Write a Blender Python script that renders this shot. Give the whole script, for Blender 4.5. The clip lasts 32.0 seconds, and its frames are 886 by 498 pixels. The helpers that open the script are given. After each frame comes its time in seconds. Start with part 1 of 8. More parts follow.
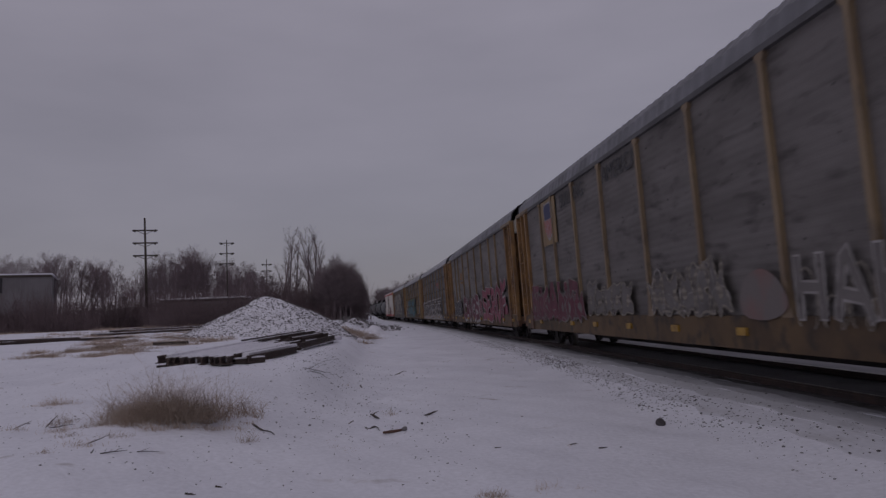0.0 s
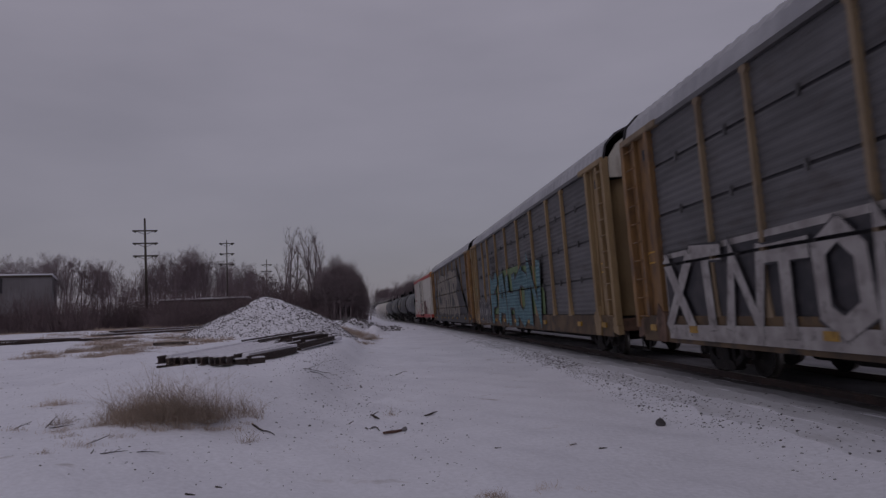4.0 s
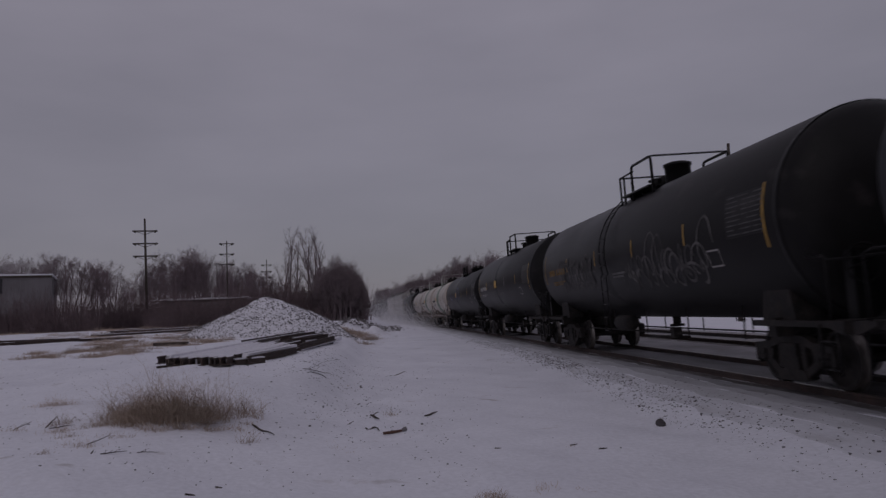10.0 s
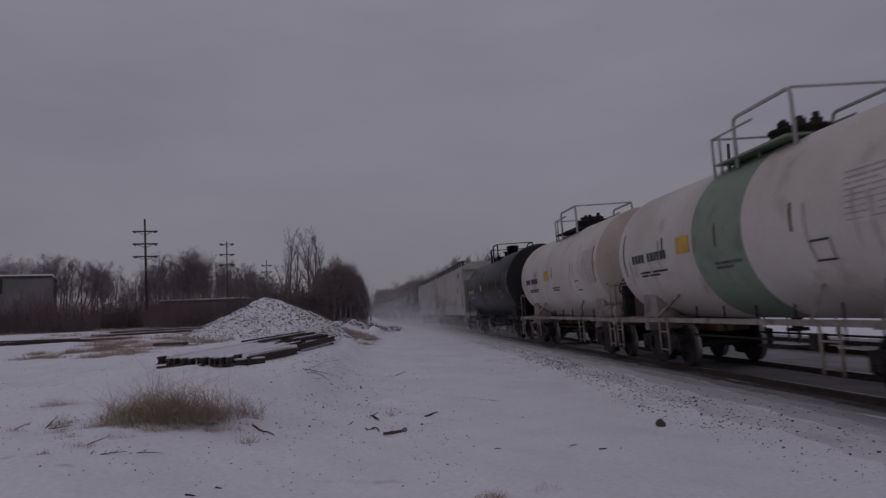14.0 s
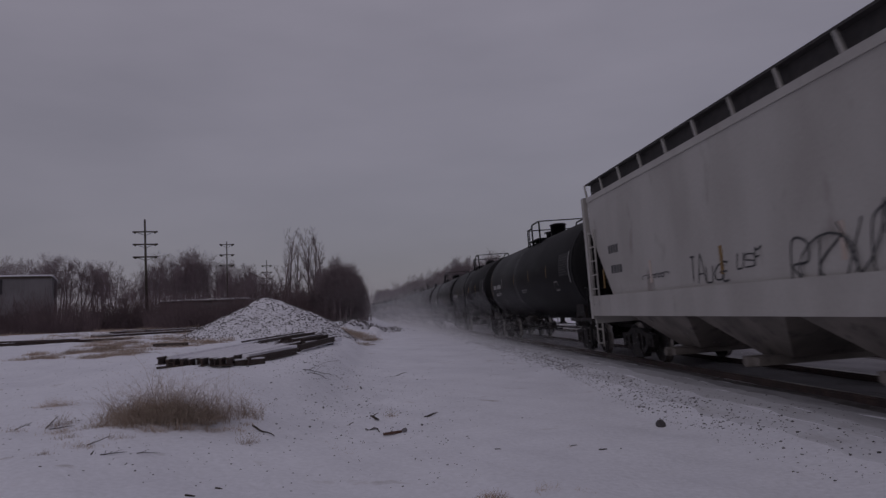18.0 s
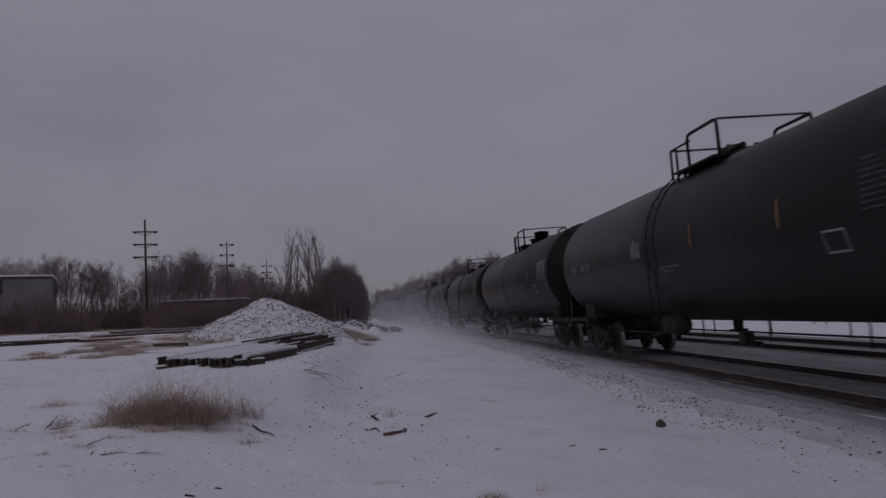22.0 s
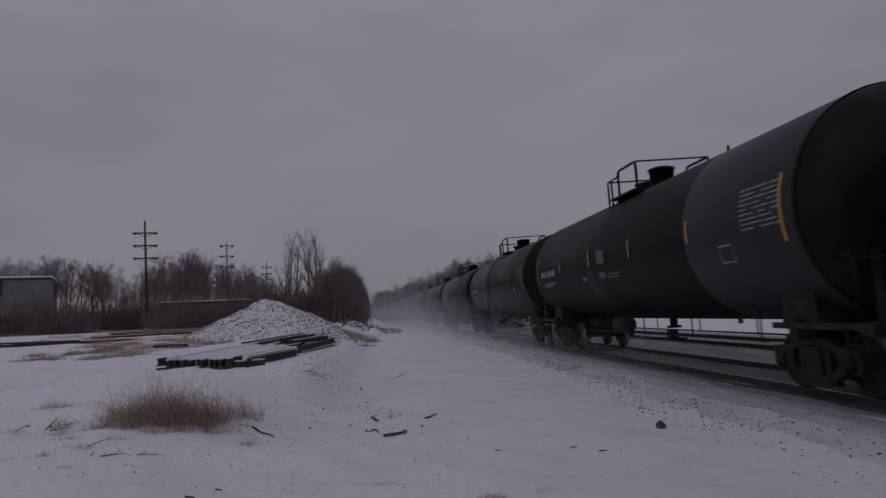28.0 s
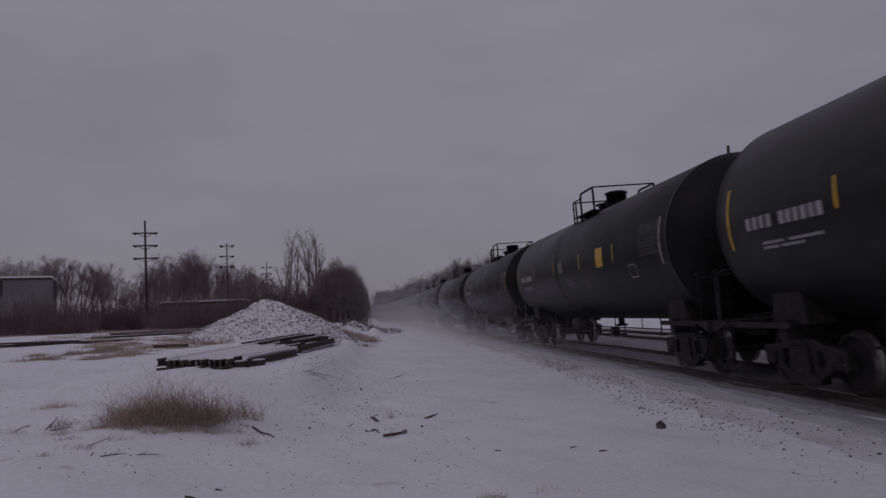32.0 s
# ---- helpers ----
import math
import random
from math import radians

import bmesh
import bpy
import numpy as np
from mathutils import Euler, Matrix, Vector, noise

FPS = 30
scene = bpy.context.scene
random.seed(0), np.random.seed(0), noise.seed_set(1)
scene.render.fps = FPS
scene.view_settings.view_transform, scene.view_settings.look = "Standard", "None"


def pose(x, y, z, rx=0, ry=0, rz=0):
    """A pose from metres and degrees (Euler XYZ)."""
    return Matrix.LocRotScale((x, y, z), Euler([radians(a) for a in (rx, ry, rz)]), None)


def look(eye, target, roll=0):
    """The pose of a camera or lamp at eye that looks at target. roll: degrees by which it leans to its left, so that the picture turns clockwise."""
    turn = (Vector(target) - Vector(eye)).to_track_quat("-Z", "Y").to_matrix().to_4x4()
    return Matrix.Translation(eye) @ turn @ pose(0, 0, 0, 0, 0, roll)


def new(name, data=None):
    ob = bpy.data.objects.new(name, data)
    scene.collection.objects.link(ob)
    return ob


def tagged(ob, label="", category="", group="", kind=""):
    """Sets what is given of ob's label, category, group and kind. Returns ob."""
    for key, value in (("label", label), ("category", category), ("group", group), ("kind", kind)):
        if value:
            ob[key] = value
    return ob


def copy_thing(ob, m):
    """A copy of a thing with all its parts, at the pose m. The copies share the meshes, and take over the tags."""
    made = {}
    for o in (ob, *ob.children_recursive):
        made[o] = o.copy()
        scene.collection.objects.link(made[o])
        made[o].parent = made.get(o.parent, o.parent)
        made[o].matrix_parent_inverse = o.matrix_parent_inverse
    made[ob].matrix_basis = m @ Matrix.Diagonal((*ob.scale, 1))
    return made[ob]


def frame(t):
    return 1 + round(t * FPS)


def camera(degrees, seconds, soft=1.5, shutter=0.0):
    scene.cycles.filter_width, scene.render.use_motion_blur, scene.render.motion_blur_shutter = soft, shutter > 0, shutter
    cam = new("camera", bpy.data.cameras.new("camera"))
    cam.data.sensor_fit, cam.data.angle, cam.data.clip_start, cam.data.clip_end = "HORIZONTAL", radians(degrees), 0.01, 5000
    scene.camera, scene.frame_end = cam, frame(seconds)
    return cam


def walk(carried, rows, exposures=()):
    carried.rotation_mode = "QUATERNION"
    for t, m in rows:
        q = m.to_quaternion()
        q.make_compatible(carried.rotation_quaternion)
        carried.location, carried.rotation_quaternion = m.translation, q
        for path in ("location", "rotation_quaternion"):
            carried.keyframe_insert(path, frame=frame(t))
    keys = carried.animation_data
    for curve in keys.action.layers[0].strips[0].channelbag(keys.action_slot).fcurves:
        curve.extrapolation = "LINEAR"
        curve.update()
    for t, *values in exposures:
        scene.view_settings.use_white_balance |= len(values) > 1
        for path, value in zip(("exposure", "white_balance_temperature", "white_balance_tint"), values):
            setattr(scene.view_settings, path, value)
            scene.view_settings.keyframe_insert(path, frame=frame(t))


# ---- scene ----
cam = camera(61.4, 32.0, soft=1.4, shutter=0.18)
EYE = (0.0, 0.0, 1.402)


def aim(up):
    """The camera's pose: it looks up by that angle, a little to the east of the line, and leans."""
    a, b = 0.08134, up
    way = Vector((math.sin(a) * math.cos(b), math.cos(a) * math.cos(b), math.sin(b)))
    return look(EYE, Vector(EYE) + way * 10, -2.28)


walk(cam, [(0, aim(0.0829)), (5.5, aim(0.0835)), (13, aim(0.0840)), (16.5, aim(0.0846)), (25, aim(0.0853)), (27.5, aim(0.0864)), (32, aim(0.0866))],
     [(0, -2.01), (5.5, -2.06), (8.5, -2.20), (25.5, -2.20), (27.5, -2.12), (32, -2.12)])

# ---- light: a low closed cloud cover, the sun only a pale spot behind it ----
world = bpy.data.worlds.new("overcast_sky")
scene.world = world
world.use_nodes = True
wn, wl = world.node_tree.nodes, world.node_tree.links
wn.clear()
w_out, w_bg = wn.new("ShaderNodeOutputWorld"), wn.new("ShaderNodeBackground")
w_sky = wn.new("ShaderNodeTexSky")
w_sky.sky_type, w_sky.sun_disc = "NISHITA", False
w_sky.sun_elevation, w_sky.sun_rotation = radians(40), radians(200)
w_co, w_map = wn.new("ShaderNodeTexCoord"), wn.new("ShaderNodeMapping")
w_map.inputs["Scale"].default_value = (1.0, 1.0, 3.2)
w_noise = wn.new("ShaderNodeTexNoise")
w_noise.inputs["Scale"].default_value, w_noise.inputs["Detail"].default_value = 2.2, 5.0
w_ramp = wn.new("ShaderNodeValToRGB")
w_ramp.color_ramp.elements[0].position, w_ramp.color_ramp.elements[1].position = 0.3, 0.72
w_ramp.color_ramp.elements[0].color = (0.825, 0.76, 0.915, 1)
w_ramp.color_ramp.elements[1].color = (1.035, 0.95, 1.14, 1)
w_mix = wn.new("ShaderNodeMix")
w_mix.data_type = "RGBA"
w_mix.inputs["Factor"].default_value = 0.03
wl.new(w_co.outputs["Generated"], w_map.inputs["Vector"])
wl.new(w_map.outputs["Vector"], w_noise.inputs["Vector"])
wl.new(w_noise.outputs["Fac"], w_ramp.inputs["Fac"])
wl.new(w_ramp.outputs["Color"], w_mix.inputs["A"])
wl.new(w_sky.outputs["Color"], w_mix.inputs["B"])
# closed cloud is brighter overhead than along the horizon
w_sep, w_rise = wn.new("ShaderNodeSeparateXYZ"), wn.new("ShaderNodeMapRange")
w_rise.inputs["From Min"].default_value, w_rise.inputs["From Max"].default_value = 0.0, 0.45
w_rise.inputs["To Min"].default_value, w_rise.inputs["To Max"].default_value = 0.81, 1.08
w_dim = wn.new("ShaderNodeVectorMath")
w_dim.operation = "SCALE"
wl.new(w_co.outputs["Generated"], w_sep.inputs["Vector"])
wl.new(w_sep.outputs["Z"], w_rise.inputs["Value"])
wl.new(w_mix.outputs["Result"], w_dim.inputs[0])
wl.new(w_rise.outputs["Result"], w_dim.inputs["Scale"])
wl.new(w_dim.outputs["Vector"], w_bg.inputs["Color"])
w_bg.inputs["Strength"].default_value = 1.0
wl.new(w_bg.outputs["Background"], w_out.inputs["Surface"])
sun = new("sun", bpy.data.lights.new("sun", "SUN"))
sun.data.energy, sun.data.angle, sun.data.color = 0.5, radians(40), (1.0, 0.96, 0.92)
sun.matrix_world = look((-20, -50, 45), (0, 0, 0))

# ---- the line: a wide left-hand curve, banked, 17.4 m/s ----
OFFSET, BEND, BANK, SPEED, SPACING = 7.534, 0.00040136, 0.03817, 17.381, 4.154


def on_track(s, lat=0.0):
    """The frame on the near track's centre, s metres along: x across, y along, z up from the rail heads."""
    a = BEND * s
    base = Matrix.Translation((OFFSET - (1 - math.cos(a)) / BEND, math.sin(a) / BEND, 0)) @ Matrix.Rotation(a, 4, "Z")
    return base @ Matrix.Translation((-0.75, 0, 0)) @ Matrix.Rotation(-BANK, 4, "Y") @ Matrix.Translation((0.75 + lat, 0, 0))


def lateral(x, y):
    """Distance across from the near track's centre line, arrays."""
    r = 1 / BEND
    return np.hypot(x - (OFFSET - r), y) - r


def smooth(a, b, x):
    k = np.clip((x - a) / (b - a), 0, 1)
    return k * k * (3 - 2 * k)


def height(x, y):
    """The ground's height, arrays or numbers."""
    x, y = np.asarray(x, float), np.asarray(y, float)
    lat = lateral(x, y)
    far = np.interp(y, [-50, 6, 12, 20, 45, 100, 400], [-0.2, -0.12, 0.06, 0.30, 0.48, 0.85, 1.2])
    shelf = smooth(-0.2, -4.2, x + 0.35 * np.sin(y * 0.35) - np.clip(y - 25, 0, 60) * 0.012)
    low = np.interp(y, [0, 30, 90, 300], [-0.45, -0.38, -0.15, 0.2])
    left = low + (far - low) * shelf
    left = left + 0.055 * np.sin(x * 7.3 + y * 2.1) * np.sin(y * 5.7 - x * 3) * np.exp(-((x + 0.6) / 1.5) ** 2) * smooth(9, 13, y)
    left = left + 0.3 * np.exp(-((x + 2.2) / 1.5) ** 2 - ((y - 27.5) / 4.5) ** 2)
    left = left + 0.30 * np.exp(-((x + 3.2) / 2.2) ** 2 - ((y - 18.8) / 4.5) ** 2)
    left = left + 0.035 * np.sin(x * 1.7 + y * 0.6) * np.sin(y * 1.1 - x * 0.4) + 0.028 * np.sin(x * 4.1 + 1) * np.sin(y * 3.3 + x) + 0.012 * np.sin(x * 6.3 - y * 2.2) * np.sin(y * 5.1 + x * 1.7)
    berm = smooth(-7.2, -5.6, x) * (1 - smooth(-2.0, -0.8, x)) * smooth(13.8, 16.2, y) * (1 - smooth(36, 42, y))
    left = left + np.clip(0.37 - left, 0, 1) * berm
    bed = -0.135 + math.sin(BANK) * (lat + 0.75)
    right = np.interp(lat, [6.0, 9.0, 400], [0.06, -0.35, -0.3]) + 0.04 * np.sin(x * 0.9) * np.sin(y * 0.7)
    z = bed * smooth(-3.5, -1.95, lat) + left * (1 - smooth(-3.5, -1.95, lat))
    k = smooth(6.2, 8.5, lat)
    return z * (1 - k) + right * k


# ---- small builders ----
def mesh_of(name, bm, mats, flat=True):
    me = bpy.data.meshes.new(name)
    bm.to_mesh(me)
    bm.free()
    for m in mats if isinstance(mats, (list, tuple)) else [mats]:
        me.materials.append(m)
    if not flat:
        for f in me.polygons:
            f.use_smooth = True
    return me


def part(name, bm, material, parent, label="", smooth_shade=False, at=None):
    """Links a bmesh (or a finished mesh) as one mesh object under a thing or a part."""
    me = bm if isinstance(bm, bpy.types.Mesh) else mesh_of(name, bm, material, not smooth_shade)
    ob = new(name, me)
    ob.parent = parent
    if at is not None:
        ob.matrix_basis = at
    return tagged(ob, label)


def thing(name, label, category, group="", kind="", at=None):
    ob = new(name)
    ob.empty_display_size = 0.2
    if at is not None:
        ob.matrix_basis = at
    return tagged(ob, label, category, group, kind)


def box(bm, x0, x1, y0, y1, z0, z1, m=None, mi=0, bevel=0.0):
    vs = [bm.verts.new((x, y, z)) for x in (x0, x1) for y in (y0, y1) for z in (z0, z1)]
    if m is not None:
        for v in vs:
            v.co = m @ v.co
    fs = []
    for q in ((0, 1, 3, 2), (4, 6, 7, 5), (0, 4, 5, 1), (2, 3, 7, 6), (0, 2, 6, 4), (1, 5, 7, 3)):
        f = bm.faces.new([vs[i] for i in q])
        f.material_index = mi
        fs.append(f)
    if bevel:
        es = list({e for f in fs for e in f.edges})
        bmesh.ops.bevel(bm, geom=es, offset=bevel, segments=1, affect="EDGES")
    return vs


def bar(bm, a, b, w, h, mi=0):
    """A square bar from a to b."""
    a, b = Vector(a), Vector(b)
    q = (b - a).to_track_quat("Y", "Z").to_matrix().to_4x4()
    box(bm, -w / 2, w / 2, 0, (b - a).length, -h / 2, h / 2, Matrix.Translation(a) @ q, mi)


def tube(bm, pts, r, seg=6, mi=0, caps=True):
    """A round bar along points; r is one radius or one for each point."""
    pts = [Vector(q) for q in pts]
    rs = r if isinstance(r, (list, tuple)) else [r] * len(pts)
    rings = []
    for i, q in enumerate(pts):
        d = (pts[min(i + 1, len(pts) - 1)] - pts[max(i - 1, 0)]).normalized()
        side = d.orthogonal().normalized() if i == 0 else (side - d * side.dot(d)).normalized()
        up = d.cross(side)
        rings.append([bm.verts.new(q + rs[i] * (math.cos(k * math.tau / seg) * side + math.sin(k * math.tau / seg) * up)) for k in range(seg)])
    for a, b in zip(rings, rings[1:]):
        for k in range(seg):
            f = bm.faces.new((a[k], a[(k + 1) % seg], b[(k + 1) % seg], b[k]))
            f.material_index = mi
            f.smooth = True
    if caps:
        bm.faces.new(rings[0][::-1]).material_index = mi
        bm.faces.new(rings[-1]).material_index = mi


def lathe(bm, prof, seg=24, m=None, mi=0, closed=True):
    """Turns a profile of (radius, height) round z."""
    rings = []
    for r, z in prof:
        if r < 1e-5:
            rings.append([bm.verts.new((0, 0, z))])
        else:
            rings.append([bm.verts.new((r * math.cos(k * math.tau / seg), r * math.sin(k * math.tau / seg), z)) for k in range(seg)])
    if m is not None:
        for ring in rings:
            for v in ring:
                v.co = m @ v.co
    for a, b in zip(rings, rings[1:]):
        for k in range(seg):
            q = [a[k % len(a)], a[(k + 1) % len(a)], b[(k + 1) % len(b)], b[k % len(b)]]
            q = list(dict.fromkeys(q))
            if len(q) > 2:
                f = bm.faces.new(q)
                f.material_index = mi
                f.smooth = True


def prism(bm, poly, x0, x1, m=None, mi=0):
    """A polygon of (y, z) drawn out along x."""
    a = [bm.verts.new((x0, y, z)) for y, z in poly]
    b = [bm.verts.new((x1, y, z)) for y, z in poly]
    if m is not None:
        for v in a + b:
            v.co = m @ v.co
    n = len(poly)
    fs = [bm.faces.new(a), bm.faces.new(b[::-1])]
    for k in range(n):
        fs.append(bm.faces.new((a[(k + 1) % n], a[k], b[k], b[(k + 1) % n])))
    for f in fs:
        f.material_index = mi
    bmesh.ops.recalc_face_normals(bm, faces=fs)


# ---- materials ----
def material(name, colour, rough=0.7, second=None, scale=3.0, stretch=(1, 1, 1), amount=(0.4, 0.65), bump=0.0, fine=40.0, metal=0.0, jitter=0.0, grime=None, grime_at=(0.55, 0.75), spec=0.4):
    """A painted or natural surface: two colours mixed by patches, a fine grain, stains and relief."""
    m = bpy.data.materials.new(name)
    m.use_nodes = True
    n, l = m.node_tree.nodes, m.node_tree.links
    b = n["Principled BSDF"]
    b.inputs["Metallic"].default_value = metal
    b.inputs["Specular IOR Level"].default_value = spec
    co, mp = n.new("ShaderNodeTexCoord"), n.new("ShaderNodeMapping")
    mp.inputs["Scale"].default_value = stretch
    l.new(co.outputs["Object"], mp.inputs["Vector"])
    info = n.new("ShaderNodeObjectInfo")
    off = n.new("ShaderNodeVectorMath")
    off.operation = "MULTIPLY_ADD"
    l.new(info.outputs["Random"], off.inputs[0])
    off.inputs[1].default_value = (17.0, 31.0, 23.0)
    l.new(mp.outputs["Vector"], off.inputs[2])
    big = n.new("ShaderNodeTexNoise")
    big.inputs["Scale"].default_value, big.inputs["Detail"].default_value = scale, 6
    l.new(off.outputs["Vector"], big.inputs["Vector"])
    ramp = n.new("ShaderNodeMapRange")
    ramp.inputs["From Min"].default_value, ramp.inputs["From Max"].default_value = amount
    l.new(big.outputs["Fac"], ramp.inputs["Value"])
    mix = n.new("ShaderNodeMix")
    mix.data_type = "RGBA"
    second = second or tuple(c * 0.7 for c in colour)
    mix.inputs["A"].default_value, mix.inputs["B"].default_value = (*colour, 1), (*second, 1)
    l.new(ramp.outputs["Result"], mix.inputs["Factor"])
    grain = n.new("ShaderNodeTexNoise")
    grain.inputs["Scale"].default_value, grain.inputs["Detail"].default_value = fine, 3
    l.new(off.outputs["Vector"], grain.inputs["Vector"])
    last = mix.outputs["Result"]
    if grime:
        g = n.new("ShaderNodeTexNoise")
        g.inputs["Scale"].default_value, g.inputs["Detail"].default_value = scale * 2.3, 8
        l.new(off.outputs["Vector"], g.inputs["Vector"])
        gr = n.new("ShaderNodeMapRange")
        gr.inputs["From Min"].default_value, gr.inputs["From Max"].default_value = grime_at
        l.new(g.outputs["Fac"], gr.inputs["Value"])
        gm = n.new("ShaderNodeMix")
        gm.data_type = "RGBA"
        gm.inputs["B"].default_value = (*grime, 1)
        l.new(gr.outputs["Result"], gm.inputs["Factor"])
        l.new(last, gm.inputs["A"])
        last = gm.outputs["Result"]
    hsv = n.new("ShaderNodeHueSaturation")
    val = n.new("ShaderNodeMapRange")
    val.inputs["To Min"].default_value, val.inputs["To Max"].default_value = 0.86, 1.14
    l.new(grain.outputs["Fac"], val.inputs["Value"])
    if jitter:
        jm = n.new("ShaderNodeMapRange")
        jm.inputs["To Min"].default_value, jm.inputs["To Max"].default_value = 1 - jitter, 1 + jitter
        l.new(info.outputs["Random"], jm.inputs["Value"])
        mul = n.new("ShaderNodeMath")
        mul.operation = "MULTIPLY"
        l.new(val.outputs["Result"], mul.inputs[0])
        l.new(jm.outputs["Result"], mul.inputs[1])
        l.new(mul.outputs["Value"], hsv.inputs["Value"])
    else:
        l.new(val.outputs["Result"], hsv.inputs["Value"])
    l.new(last, hsv.inputs["Color"])
    l.new(hsv.outputs["Color"], b.inputs["Base Color"])
    rr = n.new("ShaderNodeMapRange")
    rr.inputs["To Min"].default_value, rr.inputs["To Max"].default_value = max(0.05, rough - 0.12), min(1, rough + 0.12)
    l.new(big.outputs["Fac"], rr.inputs["Value"])
    l.new(rr.outputs["Result"], b.inputs["Roughness"])
    if bump:
        bp = n.new("ShaderNodeBump")
        bp.inputs["Strength"].default_value, bp.inputs["Distance"].default_value = bump, 0.02
        l.new(grain.outputs["Fac"], bp.inputs["Height"])
        l.new(bp.outputs["Normal"], b.inputs["Normal"])
    return m


M_SNOW = material("snow", (0.86, 0.862, 0.92), 0.85, (0.78, 0.782, 0.84), 0.6, amount=(0.42, 0.72), bump=0.7, fine=14, grime=(0.42, 0.38, 0.36), grime_at=(0.66, 0.8), spec=0.2)
M_CLEAN_SNOW = material("fresh_snow", (0.86, 0.85, 0.9), 0.85, (0.76, 0.75, 0.8), 3, bump=0.4, fine=30, spec=0.2)
M_RAIL = material("rusted_rail", (0.046, 0.032, 0.029), 0.7, (0.075, 0.05, 0.042), 4, fine=60, bump=0.3)
M_RAIL_TOP = material("worn_rail_head", (0.35, 0.31, 0.28), 0.35, (0.22, 0.19, 0.17), 6, metal=0.8)
M_STONE = material("ballast_stone", (0.085, 0.077, 0.08), 0.9, (0.2, 0.187, 0.193), 5, jitter=0.4, bump=0.4)
M_GRAVEL = material("grey_gravel", (0.13, 0.12, 0.12), 0.9, (0.3, 0.28, 0.28), 8, jitter=0.4, bump=0.5)
M_IRON = material("black_truck_iron", (0.019, 0.0175, 0.0175), 0.75, (0.038, 0.032, 0.03), 5, bump=0.3, grime=(0.07, 0.066, 0.066), grime_at=(0.6, 0.8), spec=0.2)
M_WHEEL = material("wheel_steel", (0.024, 0.021, 0.021), 0.7, (0.04, 0.035, 0.033), 6, spec=0.25)
M_TREAD = material("polished_tread", (0.3, 0.28, 0.26), 0.4, (0.2, 0.18, 0.17), 6, metal=0.8)
M_BLACK = material("black_tank_paint", (0.0095, 0.0089, 0.0092), 0.4, (0.0165, 0.0154, 0.0158), 0.7, (1, 0.5, 1), bump=0.06, jitter=0.3, grime=(0.04, 0.035, 0.035), grime_at=(0.6, 0.85), spec=0.12)
M_SOOT = material("matt_sooty_tank_paint", (0.0074, 0.0068, 0.007), 0.5, (0.0105, 0.0097, 0.01), 0.7, (1, 0.5, 1), bump=0.06, grime=(0.027, 0.025, 0.025), grime_at=(0.6, 0.85), spec=0.07)
M_SPILL = material("oily_spill_stain", (0.009, 0.0085, 0.0088), 0.45, (0.016, 0.015, 0.0155), 1.5, (1, 1, 0.3), amount=(0.35, 0.7), spec=0.12)
M_SCUFF = material("scuffed_grey_tank_paint", (0.026, 0.025, 0.0265), 0.5, (0.016, 0.0152, 0.016), 0.8, (1, 0.4, 1), amount=(0.35, 0.7), bump=0.08, grime=(0.06, 0.056, 0.056), grime_at=(0.6, 0.85), spec=0.12)
M_WORN_BLACK = material("worn_black_paint", (0.017, 0.0162, 0.0166), 0.4, (0.0118, 0.0112, 0.0115), 0.7, (1, 0.5, 1), amount=(0.35, 0.7), bump=0.06, grime=(0.04, 0.037, 0.038), grime_at=(0.55, 0.8), fine=50, spec=0.12)
M_GREY_TANK = material("dark_grey_tank_paint", (0.0175, 0.0168, 0.017), 0.4, (0.024, 0.023, 0.0233), 0.7, (1, 0.5, 1), bump=0.06, jitter=0.2, grime=(0.036, 0.034, 0.034), grime_at=(0.6, 0.85), spec=0.11)
M_SLATE_TANK = material("slate_grey_tank_paint", (0.031, 0.032, 0.036), 0.4, (0.04, 0.04, 0.045), 0.7, (1, 0.5, 1), bump=0.06, grime=(0.04, 0.036, 0.036), grime_at=(0.6, 0.85), spec=0.13)
M_BROWN_ORANGE = material("faded_orange_placard", (0.17, 0.085, 0.028), 0.6, (0.1, 0.055, 0.024), 5)
M_DULL_YELLOW = material("dull_yellow_stencil", (0.22, 0.13, 0.035), 0.6, (0.15, 0.09, 0.028), 5)
M_WHITE_TANK = material("white_tank_paint", (0.6, 0.562, 0.512), 0.5, (0.49, 0.447, 0.395), 0.8, (1, 0.6, 0.5), bump=0.06, grime=(0.24, 0.16, 0.115), grime_at=(0.6, 0.84))
M_GRIMY_HEAD = material("grimy_white_tank_end", (0.48, 0.43, 0.385), 0.6, (0.37, 0.315, 0.27), 0.9, (1, 1, 0.5), amount=(0.35, 0.65), bump=0.06, grime=(0.27, 0.21, 0.17), grime_at=(0.6, 0.8))
M_STAINED_SILL = material("stained_white_sill", (0.3, 0.265, 0.245), 0.65, (0.19, 0.155, 0.135), 2, bump=0.1, grime=(0.1, 0.07, 0.055), grime_at=(0.52, 0.74))
M_GREEN = material("green_band_paint", (0.185, 0.242, 0.17), 0.5, (0.215, 0.27, 0.2), 1.2, grime=(0.16, 0.165, 0.135))
M_GREYPANEL = material("galvanised_rack_panel", (0.12, 0.117, 0.122), 0.6, (0.085, 0.083, 0.086), 1.1, (1, 0.4, 1.6), metal=0.25, jitter=0.1, bump=0.15, grime=(0.07, 0.062, 0.06), grime_at=(0.55, 0.8))
